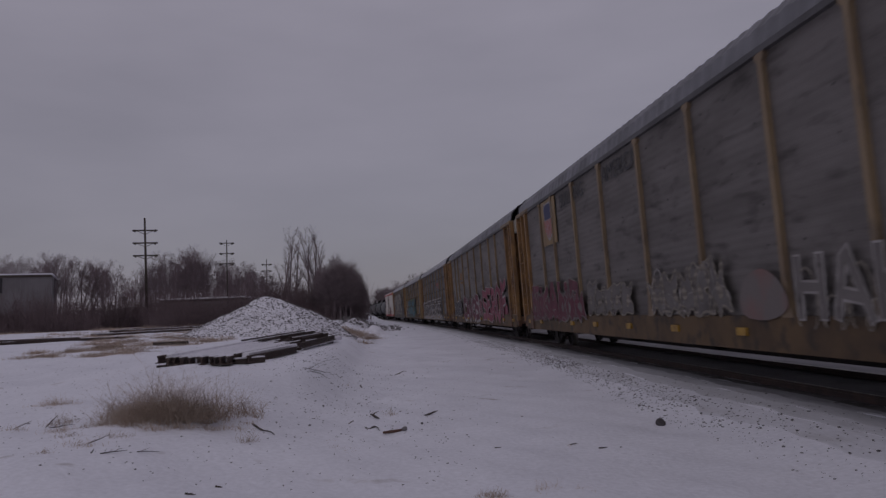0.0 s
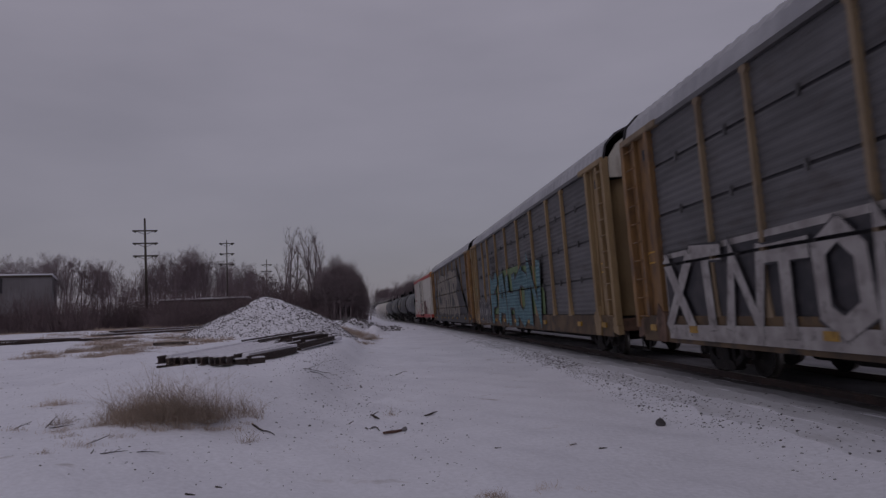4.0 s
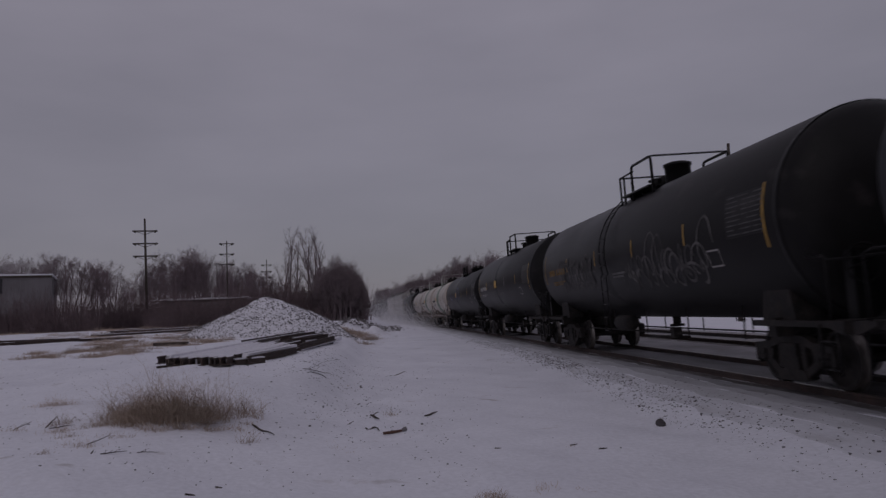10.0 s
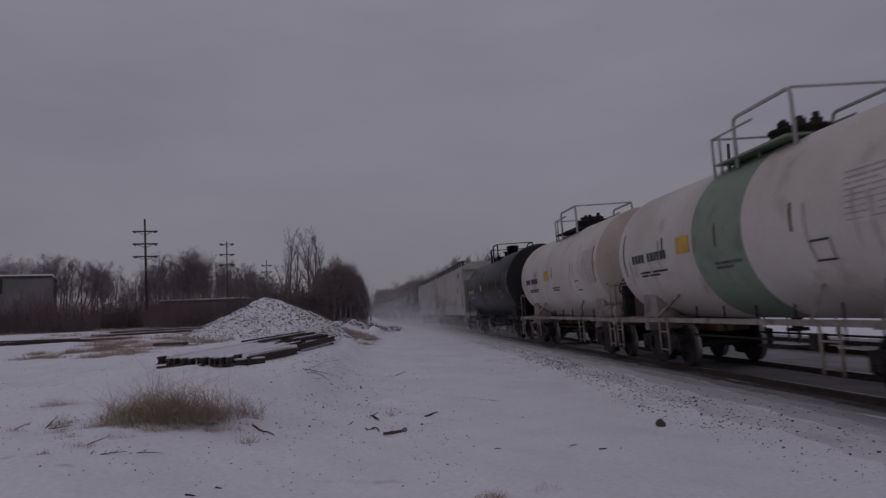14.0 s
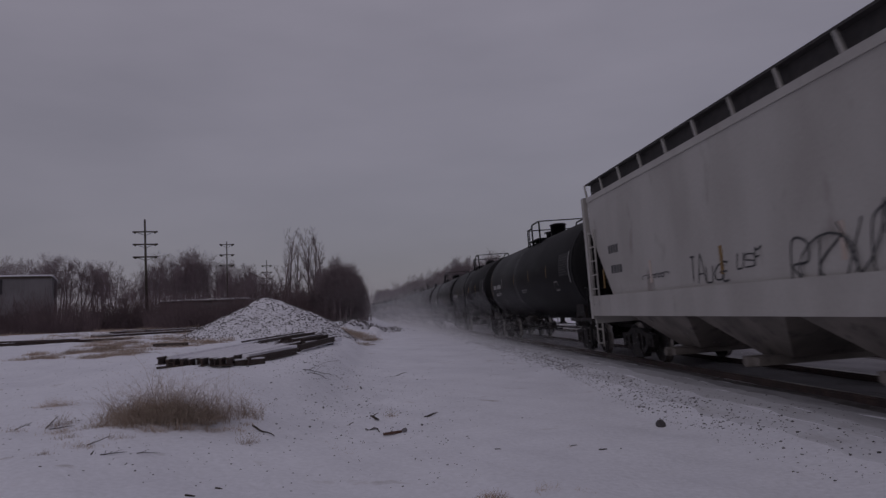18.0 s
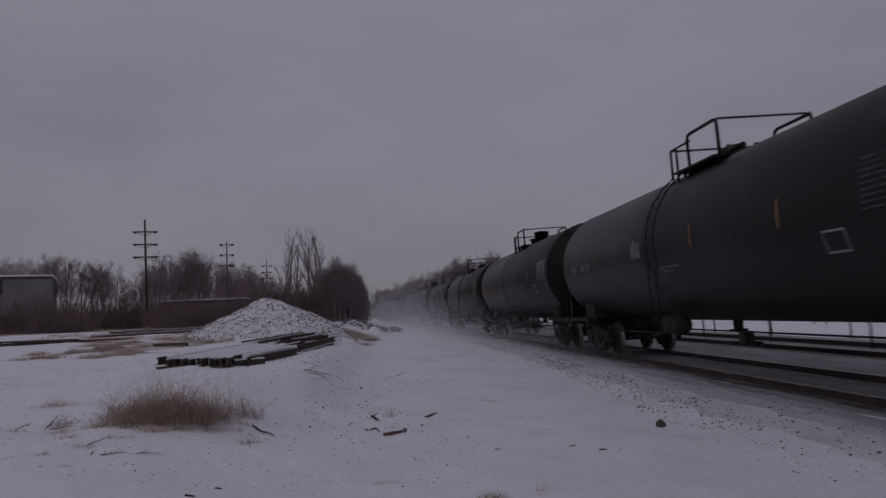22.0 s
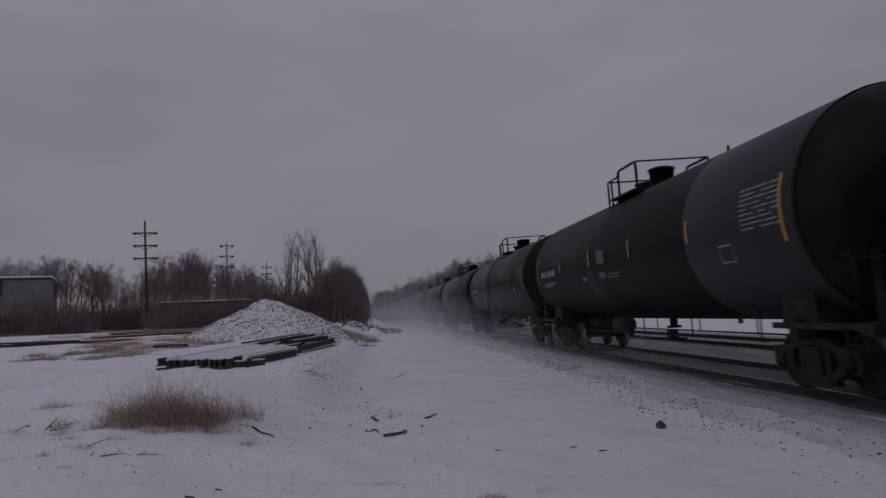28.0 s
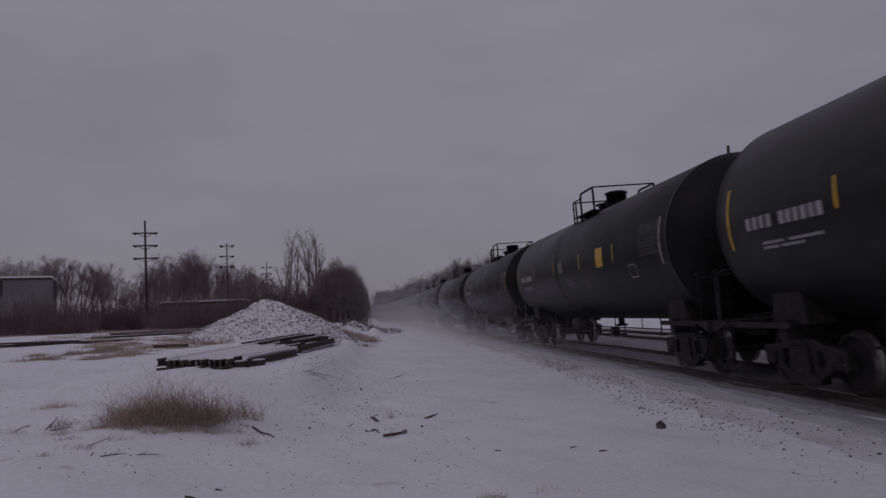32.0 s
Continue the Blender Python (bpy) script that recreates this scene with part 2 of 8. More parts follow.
M_OLDPOST = material("dull_old_post_paint", (0.245, 0.18, 0.11), 0.6, (0.18, 0.13, 0.085), 1.6, (1, 1, 0.5), bump=0.1, grime=(0.11, 0.085, 0.065), grime_at=(0.55, 0.78))
M_ROOF = material("galvanised_rack_roof", (0.22, 0.22, 0.24), 0.55, (0.15, 0.15, 0.16), 0.8, metal=0.3, bump=0.1)
M_BRIGHT_ROOF = material("bright_rack_roof", (0.42, 0.42, 0.44), 0.5, (0.33, 0.33, 0.35), 0.8, metal=0.3, bump=0.1)
M_STREAK = material("rust_streak", (0.45, 0.37, 0.32), 0.8, (0.54, 0.48, 0.44), 3)
M_YELLOW = material("faded_yellow_paint", (0.255, 0.142, 0.056), 0.6, (0.185, 0.102, 0.041), 1.6, (1, 1, 0.5), jitter=0.12, bump=0.1, grime=(0.11, 0.066, 0.042), grime_at=(0.45, 0.7))
M_PALE = material("pale_yellow_paint", (0.28, 0.195, 0.1), 0.6, (0.21, 0.143, 0.075), 1.6, (1, 1, 0.5), bump=0.1, grime=(0.2, 0.13, 0.08), grime_at=(0.6, 0.8))
M_WHITE = material("white_body_paint", (0.565, 0.537, 0.487), 0.55, (0.475, 0.447, 0.4), 1.0, (1, 0.7, 0.4), bump=0.08, grime=(0.26, 0.2, 0.16), grime_at=(0.62, 0.84))
M_MAROON = material("brown_maroon_spray_paint", (0.14, 0.045, 0.045), 0.65, (0.1, 0.035, 0.035), 2, grime=(0.3, 0.25, 0.23), grime_at=(0.66, 0.85))
M_GREY_BROWN = material("grey_brown_paint", (0.2, 0.178, 0.158), 0.7, (0.13, 0.115, 0.102), 1.5, bump=0.1, grime=(0.05, 0.042, 0.04), grime_at=(0.55, 0.75))
M_RED = material("red_stripe_paint", (0.42, 0.05, 0.04), 0.55, (0.34, 0.045, 0.04), 1.5, grime=(0.16, 0.05, 0.04))
M_ORANGE = material("orange_unit_paint", (0.5, 0.2, 0.03), 0.55, (0.4, 0.15, 0.03), 1.5, grime=(0.14, 0.07, 0.04))
M_HOPPER = material("light_grey_hopper_paint", (0.41, 0.395, 0.375), 0.55, (0.345, 0.328, 0.308), 0.9, (1, 0.7, 0.4), bump=0.07, grime=(0.17, 0.14, 0.12), grime_at=(0.62, 0.85))
M_STRIPE = material("yellow_reflector", (0.62, 0.36, 0.03), 0.4, (0.5, 0.28, 0.03), 4)
M_FADED_STRIPE = material("grimy_yellow_reflector", (0.4, 0.235, 0.035), 0.5, (0.24, 0.14, 0.03), 5)
M_WEAK_RED = material("weathered_red_emblem_paint", (0.27, 0.07, 0.062), 0.6, (0.2, 0.085, 0.08), 2.5, grime=(0.16, 0.14, 0.14), grime_at=(0.5, 0.75))
M_SMEAR = material("faint_red_smear", (0.2, 0.12, 0.11), 0.7, (0.165, 0.145, 0.138), 1.2, amount=(0.4, 0.6))
M_LETTER = material("white_lettering", (0.36, 0.35, 0.35), 0.6, (0.27, 0.265, 0.26), 6)
M_DARK_LETTER = material("black_lettering", (0.03, 0.03, 0.035), 0.6, (0.06, 0.06, 0.06), 6)
M_SPRAY_W = material("white_spray_paint", (0.36, 0.34, 0.33), 0.7, (0.24, 0.22, 0.215), 2.5, grime=(0.1, 0.09, 0.085), grime_at=(0.55, 0.8))
M_SPRAY_K = material("black_spray_paint", (0.02, 0.02, 0.025), 0.6, (0.05, 0.045, 0.05), 4)
M_SPRAY_P = material("pink_spray_paint", (0.24, 0.07, 0.1), 0.65, (0.17, 0.03, 0.055), 1.5, grime=(0.07, 0.05, 0.05), grime_at=(0.58, 0.8))
M_SPRAY_R = material("maroon_spray_paint", (0.13, 0.024, 0.044), 0.65, (0.09, 0.018, 0.033), 2, grime=(0.06, 0.04, 0.04), grime_at=(0.55, 0.8))
M_SPRAY_C = material("turquoise_spray_paint", (0.08, 0.18, 0.205), 0.65, (0.06, 0.14, 0.165), 2, grime=(0.05, 0.07, 0.08), grime_at=(0.58, 0.8))
M_SPRAY_T = material("tan_spray_paint", (0.25, 0.222, 0.185), 0.7, (0.19, 0.168, 0.14), 2, grime=(0.12, 0.105, 0.09), grime_at=(0.58, 0.82))
# bark and twig colours are lightened for the haze over the distance
M_BARK = material("hazy_winter_bark", (0.172, 0.132, 0.143), 0.9, (0.252, 0.2, 0.214), 2, jitter=0.25)
M_TWIG = material("hazy_brown_twigs", (0.135, 0.098, 0.104), 0.95, (0.185, 0.138, 0.143), 2, jitter=0.25)
M_GRASS = material("dead_grass", (0.36, 0.28, 0.225), 0.9, (0.5, 0.41, 0.335), 6, jitter=0.2)
M_STAKE = material("red_brown_stake", (0.12, 0.06, 0.045), 0.8, (0.08, 0.045, 0.035), 9)
M_WOOD = material("weathered_tie_wood", (0.05, 0.038, 0.032), 0.85, (0.085, 0.065, 0.055), 3, (1, 6, 6), bump=0.4)
M_POLE = material("creosoted_pole", (0.06, 0.048, 0.042), 0.85, (0.09, 0.075, 0.065), 2)
M_OLDPANEL = material("sooty_rack_panel", (0.168, 0.154, 0.147), 0.65, (0.125, 0.114, 0.108), 1.1, (1, 0.4, 1.6), metal=0.15, jitter=0.08, bump=0.15, grime=(0.035, 0.03, 0.028), grime_at=(0.55, 0.8))
M_DARKSILL = material("black_sill_paint", (0.03, 0.028, 0.029), 0.6, (0.045, 0.042, 0.042), 1.2, grime=(0.08, 0.06, 0.05))
M_BLUE = material("dark_blue_paint", (0.03, 0.035, 0.1), 0.6, (0.04, 0.045, 0.11), 2)


def ribbed(m, spacing, deep):
    """Relief of the rolled sheet that shows through thin paint."""
    n, l = m.node_tree.nodes, m.node_tree.links
    co, wave, bump = n.new("ShaderNodeTexCoord"), n.new("ShaderNodeTexWave"), n.new("ShaderNodeBump")
    wave.wave_type, wave.bands_direction = "BANDS", "Z"
    wave.inputs["Scale"].default_value = 0.314 / spacing
    bump.inputs["Strength"].default_value, bump.inputs["Distance"].default_value = 0.9, deep
    l.new(co.outputs["Object"], wave.inputs["Vector"])
    l.new(wave.outputs["Fac"], bump.inputs["Height"])
    b = n["Principled BSDF"]
    if b.inputs["Normal"].is_linked:
        l.new(b.inputs["Normal"].links[0].from_socket, bump.inputs["Normal"])
    l.new(bump.outputs["Normal"], b.inputs["Normal"])


for m in (M_SPRAY_T, M_SPRAY_C):
    ribbed(m, 0.14, 0.03)
M_TAGBLUE = material("pale_blue_spray_paint", (0.2, 0.22, 0.4), 0.6, (0.15, 0.16, 0.3), 3)
M_SPRAY_G = material("olive_spray_paint", (0.13, 0.2, 0.09), 0.6, (0.1, 0.15, 0.06), 2)
# slush whose colour also holds the shade under the passing cars
M_SHADED_SLUSH = material("grey_slush", (0.25, 0.242, 0.256), 0.8, (0.185, 0.178, 0.186), 1.5, (1, 0.3, 1), bump=0.4, fine=25, grime=(0.12, 0.105, 0.1), grime_at=(0.58, 0.77))
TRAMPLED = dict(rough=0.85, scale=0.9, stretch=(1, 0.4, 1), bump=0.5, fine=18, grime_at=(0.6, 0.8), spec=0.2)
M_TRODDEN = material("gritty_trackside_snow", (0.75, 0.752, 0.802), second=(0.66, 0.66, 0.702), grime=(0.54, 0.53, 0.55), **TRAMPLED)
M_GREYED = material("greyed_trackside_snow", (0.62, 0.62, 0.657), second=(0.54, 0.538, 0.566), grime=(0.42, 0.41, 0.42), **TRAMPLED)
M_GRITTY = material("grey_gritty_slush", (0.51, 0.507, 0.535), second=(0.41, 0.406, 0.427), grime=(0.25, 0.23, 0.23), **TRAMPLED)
M_GREYEST = material("dark_grey_slush", (0.38, 0.376, 0.395), second=(0.29, 0.286, 0.298), grime=(0.2, 0.18, 0.18), **TRAMPLED)
# dirty snow, darkened further for haze and the shade under the cars
M_DIM_DIRTY_SNOW = material("dirty_shaded_snow", (0.33, 0.322, 0.338), 0.85, (0.24, 0.232, 0.242), 1.1, (1, 0.35, 1), bump=0.4, fine=25, grime=(0.2, 0.185, 0.18), grime_at=(0.56, 0.75), spec=0.2)
M_FADED_RED = material("faded_red_lettering", (0.3, 0.13, 0.12), 0.6, (0.34, 0.2, 0.19), 5)
M_WET = material("wet_dark_ballast", (0.1, 0.09, 0.088), 0.75, (0.19, 0.175, 0.175), 4, (1, 0.5, 1), bump=0.6, fine=22, grime=(0.35, 0.34, 0.35), grime_at=(0.6, 0.72))
M_RUST = material("rust_stain", (0.11, 0.06, 0.04), 0.8, (0.17, 0.11, 0.08), 1.6, grime=(0.05, 0.03, 0.022), grime_at=(0.5, 0.7))
M_GRATE = material("dark_grating_and_strip", (0.03, 0.028, 0.028), 0.8, (0.05, 0.045, 0.045), 6)
M_FLAKE = material("blown_snow", (0.95, 0.94, 0.96), 0.9, (0.9, 0.89, 0.92), 1, spec=0.1)
M_DIM = material("dim_stencil_paint", (0.16, 0.155, 0.155), 0.7, (0.1, 0.095, 0.095), 6)
M_FAINT = material("faint_stencil_paint", (0.085, 0.082, 0.083), 0.7, (0.05, 0.048, 0.049), 6)
M_TAG = material("faint_pale_spray_paint", (0.115, 0.108, 0.105), 0.7, (0.045, 0.042, 0.041), 1.6, amount=(0.4, 0.6))
M_WALL = material("grey_metal_siding", (0.2, 0.187, 0.196), 0.7, (0.165, 0.153, 0.16), 0.3)

# ---- ground ----
def axis(near, step, far, grow):
    out, x, s = [], 0.0, step
    while x < far:
        out.append(x)
        x += s
        if x > near:
            s *= grow
    return out + [far]


def grid_mesh(name, xs, ys, fz, mat):
    gx, gy = np.meshgrid(xs, ys)
    co = np.stack([gx, gy, fz(gx, gy)], -1).reshape(-1, 3)
    nx, ny = len(xs), len(ys)
    i = (np.arange(ny - 1)[:, None] * nx + np.arange(nx - 1)).ravel()
    quads = np.stack([i, i + 1, i + nx + 1, i + nx], -1)
    me = bpy.data.meshes.new(name)
    me.from_pydata(co.tolist(), [], quads.tolist())
    me.materials.append(mat)
    me.polygons.foreach_set("use_smooth", [True] * len(me.polygons))
    return me


side = axis(16, 0.2, 3000, 1.09)
ahead = axis(30, 0.25, 3000, 1.07)
GX = sorted({-v for v in side} | set(side))
GY = sorted({-v for v in axis(6, 0.5, 1500, 1.2)} | set(ahead))
ground = new("ground", grid_mesh("ground", GX, GY, height, M_SNOW))
tagged(ground, "thin trampled snow over gravel and bare earth", "ground", kind="structure")


# ---- two tracks ----
def rail_mesh(lat, name):
    prof = [(-0.07, -0.17), (-0.07, -0.155), (-0.012, -0.135), (-0.012, -0.045), (-0.037, -0.035), (-0.037, -0.006), (-0.028, 0.0),
            (0.028, 0.0), (0.037, -0.006), (0.037, -0.035), (0.012, -0.045), (0.012, -0.135), (0.07, -0.155), (0.07, -0.17)]
    stations = [-90 + 3 * k for k in range(40)] + [30 + 8 * k for k in range(72)]
    co, fs, n = [], [], len(prof)
    for s in stations:
        m = on_track(s, lat)
        co += [tuple(m @ Vector((x, 0, z))) for x, z in prof]
    for a in range(len(stations) - 1):
        for k in range(n):
            fs.append((a * n + k, a * n + (k + 1) % n, (a + 1) * n + (k + 1) % n, (a + 1) * n + k))
    me = bpy.data.meshes.new(name)
    me.from_pydata(co, [], fs)
    me.materials.append(M_RAIL)
    me.materials.append(M_RAIL_TOP)
    for i, f in enumerate(me.polygons):
        if i % n == 6:
            f.material_index = 1
    me.update()
    return me


for k, off in enumerate((0.0, SPACING)):
    track = thing("railway_track_%d" % (k + 1), "railway track with dark rusty rails, ties buried in snow", "railway track", "parallel railway tracks", "structure")
    for lat in (-0.753, 0.753):
        part("rail", rail_mesh(off + lat, "rail"), None, track)


def bed_strip(name, a, b, mat, label, lift, ragged=0.05):
    """A strip of the bed between two distances across."""
    stations = [-90 + 1.5 * k for k in range(60)] + [0.2 * k for k in range(200)] + [40 + 1.5 * k for k in range(14)] + [61 + 8 * k for k in range(68)]
    co, fs = [], []
    wob = random.Random(int(a * 100))
    n = 5
    for s in stations:
        ja, jb = ragged * (math.sin(s * 0.9 + a * 9) + math.sin(s * 2.3 + a * 5) + 0.6 * math.sin(s * 5.1 + a)) * 0.5, 0.05 * math.sin(s * 1.3 + b)
        for k in range(n):
            f = k / (n - 1)
            q = on_track(s, a + ja + (b + jb - a - ja) * f) @ Vector((0, 0, 0))
            co.append((q.x, q.y, float(height(q.x, q.y)) + lift + wob.uniform(-0.001, 0.001) - (0.03 if ragged > 0.1 and k == 0 else 0.0)))
    for i in range(len(stations) - 1):
        for k in range(n - 1):
            fs.append((i * n + k, i * n + k + 1, (i + 1) * n + k + 1, (i + 1) * n + k))
    me = bpy.data.meshes.new(name)
    me.from_pydata(co, [], fs)
    me.materials.append(mat)
    return tagged(new(name, me), label, "track bed", kind="structure")


for off in (0.0, SPACING):
    bed_strip("track_bed", off - 0.68, off + 0.68, M_SHADED_SLUSH, "grey slush and buried ties between the rails, darkened for the cars' shade", 0.03)
    for lat in (-0.9, 0.94):
        bed_strip("rail_shoulder", off + lat - (0.2 if lat < 0 else 0.11), off + lat + 0.12, M_WET, "dark wet ballast along the rail", 0.012, 0.09)


# four bands of snow, each greyer than the one outside it
for k, (a, b, mat) in enumerate(((-2.75, -2.1, M_TRODDEN), (-2.2, -1.65, M_GREYED), (-1.75, -1.3, M_GRITTY), (-1.4, -1.03, M_GREYEST))):
    bed_strip("trackside_snow", a, b, mat, "gritty trampled snow on the ballast shoulder, darker towards the rail", 0.004 + 0.003 * k, 0.12)
# the colour of this strip stands for haze and shade behind the cars
bed_strip("trackside_snow", SPACING + 1.08, SPACING + 3.4, M_DIM_DIRTY_SNOW, "grey snow beyond the far track, darkened for haze and shade", 0.008)
bed_strip("trackside_snow", 1.08, SPACING - 1.04, M_DIM_DIRTY_SNOW, "dirty grey snow between the tracks", 0.008)


# ---- freight car running gear ----
def build_wheelset():
    bm = bmesh.new()
    turn = Matrix.Rotation(math.pi / 2, 4, "Y")
    for sx in (-1, 1):
        m = Matrix.Translation((sx * 0.75, 0, 0)) @ turn @ Matrix.Diagonal((1, 1, sx, 1))
        lathe(bm, [(0.0, 0.09), (0.13, 0.09), (0.14, 0.05), (0.2, 0.02), (0.34, 0.0), (0.385, 0.035), (0.39, 0.062), (0.445, 0.066), (0.452, 0.055)], 22, m, 0)
        lathe(bm, [(0.452, 0.055), (0.457, 0.0), (0.462, -0.045), (0.485, -0.055), (0.485, -0.075)], 22, m, 1)
        lathe(bm, [(0.485, -0.075), (0.39, -0.075), (0.37, -0.05), (0.2, -0.03), (0.13, -0.08), (0.08, -0.09)], 22, m, 0)
        lathe(bm, [(0.0, 0.34), (0.07, 0.335), (0.085, 0.31), (0.085, 0.24), (0.06, 0.235), (0.06, 0.09)], 12, m, 0)
        for k in range(3):
            a = k * math.tau / 3
            box(bm, 0.334, 0.352, -0.018, 0.018, -0.018, 0.018, Matrix.Translation((sx * 0.75, 0, 0)) @ Matrix.Diagonal((sx, 1, 1, 1)) @ Matrix.Translation((0, 0.05 * math.cos(a), 0.05 * math.sin(a))))
    lathe(bm, [(0.075, -0.7), (0.07, 0.7)], 10, turn, 0)
    bmesh.ops.recalc_face_normals(bm, faces=bm.faces)
    return mesh_of("wheelset", bm, [M_WHEEL, M_TREAD])


def build_side_frame():
    """A cast truck side: arched top, pedestals over the bearings, windows each side of the springs."""
    bm = bmesh.new()
    top = [(-1.12, 0.58), (-1.1, 0.68), (-0.62, 0.72), (-0.35, 0.82), (0.35, 0.82), (0.62, 0.72), (1.1, 0.68), (1.12, 0.58), (0.68, 0.58), (0.3, 0.7), (-0.3, 0.7), (-0.68, 0.58)]
    prism(bm, top, -0.08, 0.08)
    for sy in (-1, 1):
        prism(bm, [(sy * 1.12, 0.6), (sy * 1.12, 0.4), (sy * 1.03, 0.34), (sy * 1.02, 0.6)], -0.07, 0.07)
        prism(bm, [(sy * 0.76, 0.6), (sy * 0.74, 0.36), (sy * 0.62, 0.36), (sy * 0.55, 0.6)], -0.07, 0.07)
        prism(bm, [(sy * 0.72, 0.5), (sy * 0.7, 0.34), (sy * 0.36, 0.15), (sy * 0.3, 0.26)], -0.075, 0.075)
        prism(bm, [(sy * 0.38, 0.72), (sy * 0.4, 0.3), (sy * 0.27, 0.3), (sy * 0.25, 0.72)], -0.07, 0.07)
        box(bm, -0.1, 0.1, sy * 0.89 - 0.1, sy * 0.89 + 0.1, 0.5, 0.6, bevel=0.015)
    prism(bm, [(-0.44, 0.15), (-0.34, 0.29), (0.34, 0.29), (0.44, 0.15), (0.3, 0.11), (-0.3, 0.11)], -0.1, 0.1)
    return mesh_of("side_frame", bm, M_IRON)


def build_springs():
    bm = bmesh.new()
    side = [(0.2 + (0.025 if k % 2 else 0.0), 0.29 + 0.22 * k / 14) for k in range(15)]
    prism(bm, side + [(-y, z) for y, z in side[::-1]], -0.1, 0.11)
    return mesh_of("spring_nest", bm, M_IRON)


def build_bolster():
    bm = bmesh.new()
    prism(bm, [(-0.2, 0.5), (-0.2, 0.7), (0.2, 0.7), (0.2, 0.5)], -1.12, 1.12)
    box(bm, -0.9, 0.9, -0.16, 0.16, 0.42, 0.5)
    lathe(bm, [(0.0, 0.82), (0.2, 0.82), (0.24, 0.7)], 14)
    for sx in (-0.62, 0.62):
        box(bm, sx - 0.1, sx + 0.1, -0.15, 0.15, 0.7, 0.78)
    return mesh_of("truck", bm, M_IRON)


def build_brake():
    bm = bmesh.new()
    for sy in (-1, 1):
        bar(bm, (-0.8, sy * 0.4, 0.42), (0.8, sy * 0.4, 0.42), 0.07, 0.09)
        for sx in (-0.75, 0.75):
            prism(bm, [(sy * 0.38, 0.3), (sy * 0.38, 0.58), (sy * 0.45, 0.56), (sy * 0.43, 0.44), (sy * 0.45, 0.33)], sx - 0.06, sx + 0.06)
    tube(bm, [(0.12, -0.4, 0.36), (0.12, 0.4, 0.36)], 0.025)
    return mesh_of("brake_rigging", bm, M_IRON)


def build_coupler():
    bm = bmesh.new()
    box(bm, -0.1, 0.1, -0.75, 0.0, 0.78, 0.96, bevel=0.02)
    prism(bm, [(-0.05, 0.72), (-0.05, 1.02), (0.28, 1.0), (0.34, 0.74)], -0.16, 0.1)
    prism(bm, [(0.08, 0.75), (0.08, 0.99), (0.3, 0.98), (0.3, 0.76)], 0.1, 0.2)
    tube(bm, [(-0.3, -0.5, 0.8), (-0.32, -0.1, 0.6), (-0.28, 0.3, 0.52), (-0.2, 0.5, 0.56)], 0.028, 6)
    bar(bm, (-1.2, -0.35, 0.92), (0.0, -0.3, 0.86), 0.03, 0.03)
    return mesh_of("coupler", bm, M_IRON)


WHEELSET, SIDE_FRAME, SPRINGS, BOLSTER, BRAKE, COUPLER = build_wheelset(), build_side_frame(), build_springs(), build_bolster(), build_brake(), build_coupler()


def running_gear(car, centres, half):
    """Two trucks and two couplers under a car."""
    for sy in (-1, 1):
        truck = part("truck", BOLSTER, None, car, "black cast iron truck", at=pose(0, sy * centres, 0))
        for sx in (-1, 1):
            part("side_frame", SIDE_FRAME, None, truck, at=pose(sx * 1.0, 0, 0))
            part("spring_nest", SPRINGS, None, truck, at=pose(sx * 1.0, 0, 0))
        part("brake_rigging", BRAKE, None, truck)
        for sz in (-1, 1):
            part("wheelset", WHEELSET, None, truck, "steel wheels with bright worn treads", at=pose(0, sz * 0.889, 0.457))
        part("coupler", COUPLER, None, car, at=pose(0, sy * (half - 0.1), 0) @ (Matrix.Identity(4) if sy > 0 else Matrix.Rotation(math.pi, 4, "Z")))


def ladder(bm, x, y, z0, z1, width=0.42, r=0.018, along="y", step=0.38):
    d = Vector((0, width / 2, 0)) if along == "y" else Vector((width / 2, 0, 0))
    for s in (-1, 1):
        tube(bm, [Vector((x, y, z0)) + d * s, Vector((x, y, z1)) + d * s], r * 1.4, 5)
    z = z0 + 0.08
    while z < z1:
        tube(bm, [Vector((x, y, z)) - d, Vector((x, y, z)) + d], r, 5)
        z += step


def lettering(parent, x, y, z, width, size, mat, rows=1, seed=0, name="lettering_bar", wrap=None, words=1):
    """Marks that are not spelled out, as plain bars; wrap: radius and height of a tank's axis on which they lie."""
    rnd = random.Random(seed)
    for r in range(rows):
        zz = z - r * size * 1.6
        full = width if r == 0 else width * rnd.uniform(0.6, 0.95)
        cuts = [0.0, full] if words == 1 else [0.0, full * 0.38, full * 0.46, full]
        for a, b in zip(cuts[::2], cuts[1::2]):
            bm = bmesh.new()
            xx = -math.sqrt(max(0.01, wrap[0] ** 2 - (zz - wrap[1]) ** 2)) - 0.006 if wrap else x
            lean = (zz - wrap[1]) / wrap[0] if wrap else 0
            m = Matrix.Translation((xx, y - a, zz)) @ Matrix.Rotation(lean, 4, "Y")
            n = max(2, int((b - a) / (size * 0.9)))
            w = (b - a) / n
            for q in range(n):
                box(bm, -0.006, 0.006, -(q + 0.62) * w, -q * w, -size / 2, size / 2, m)
            part(name, bm, mat, parent)


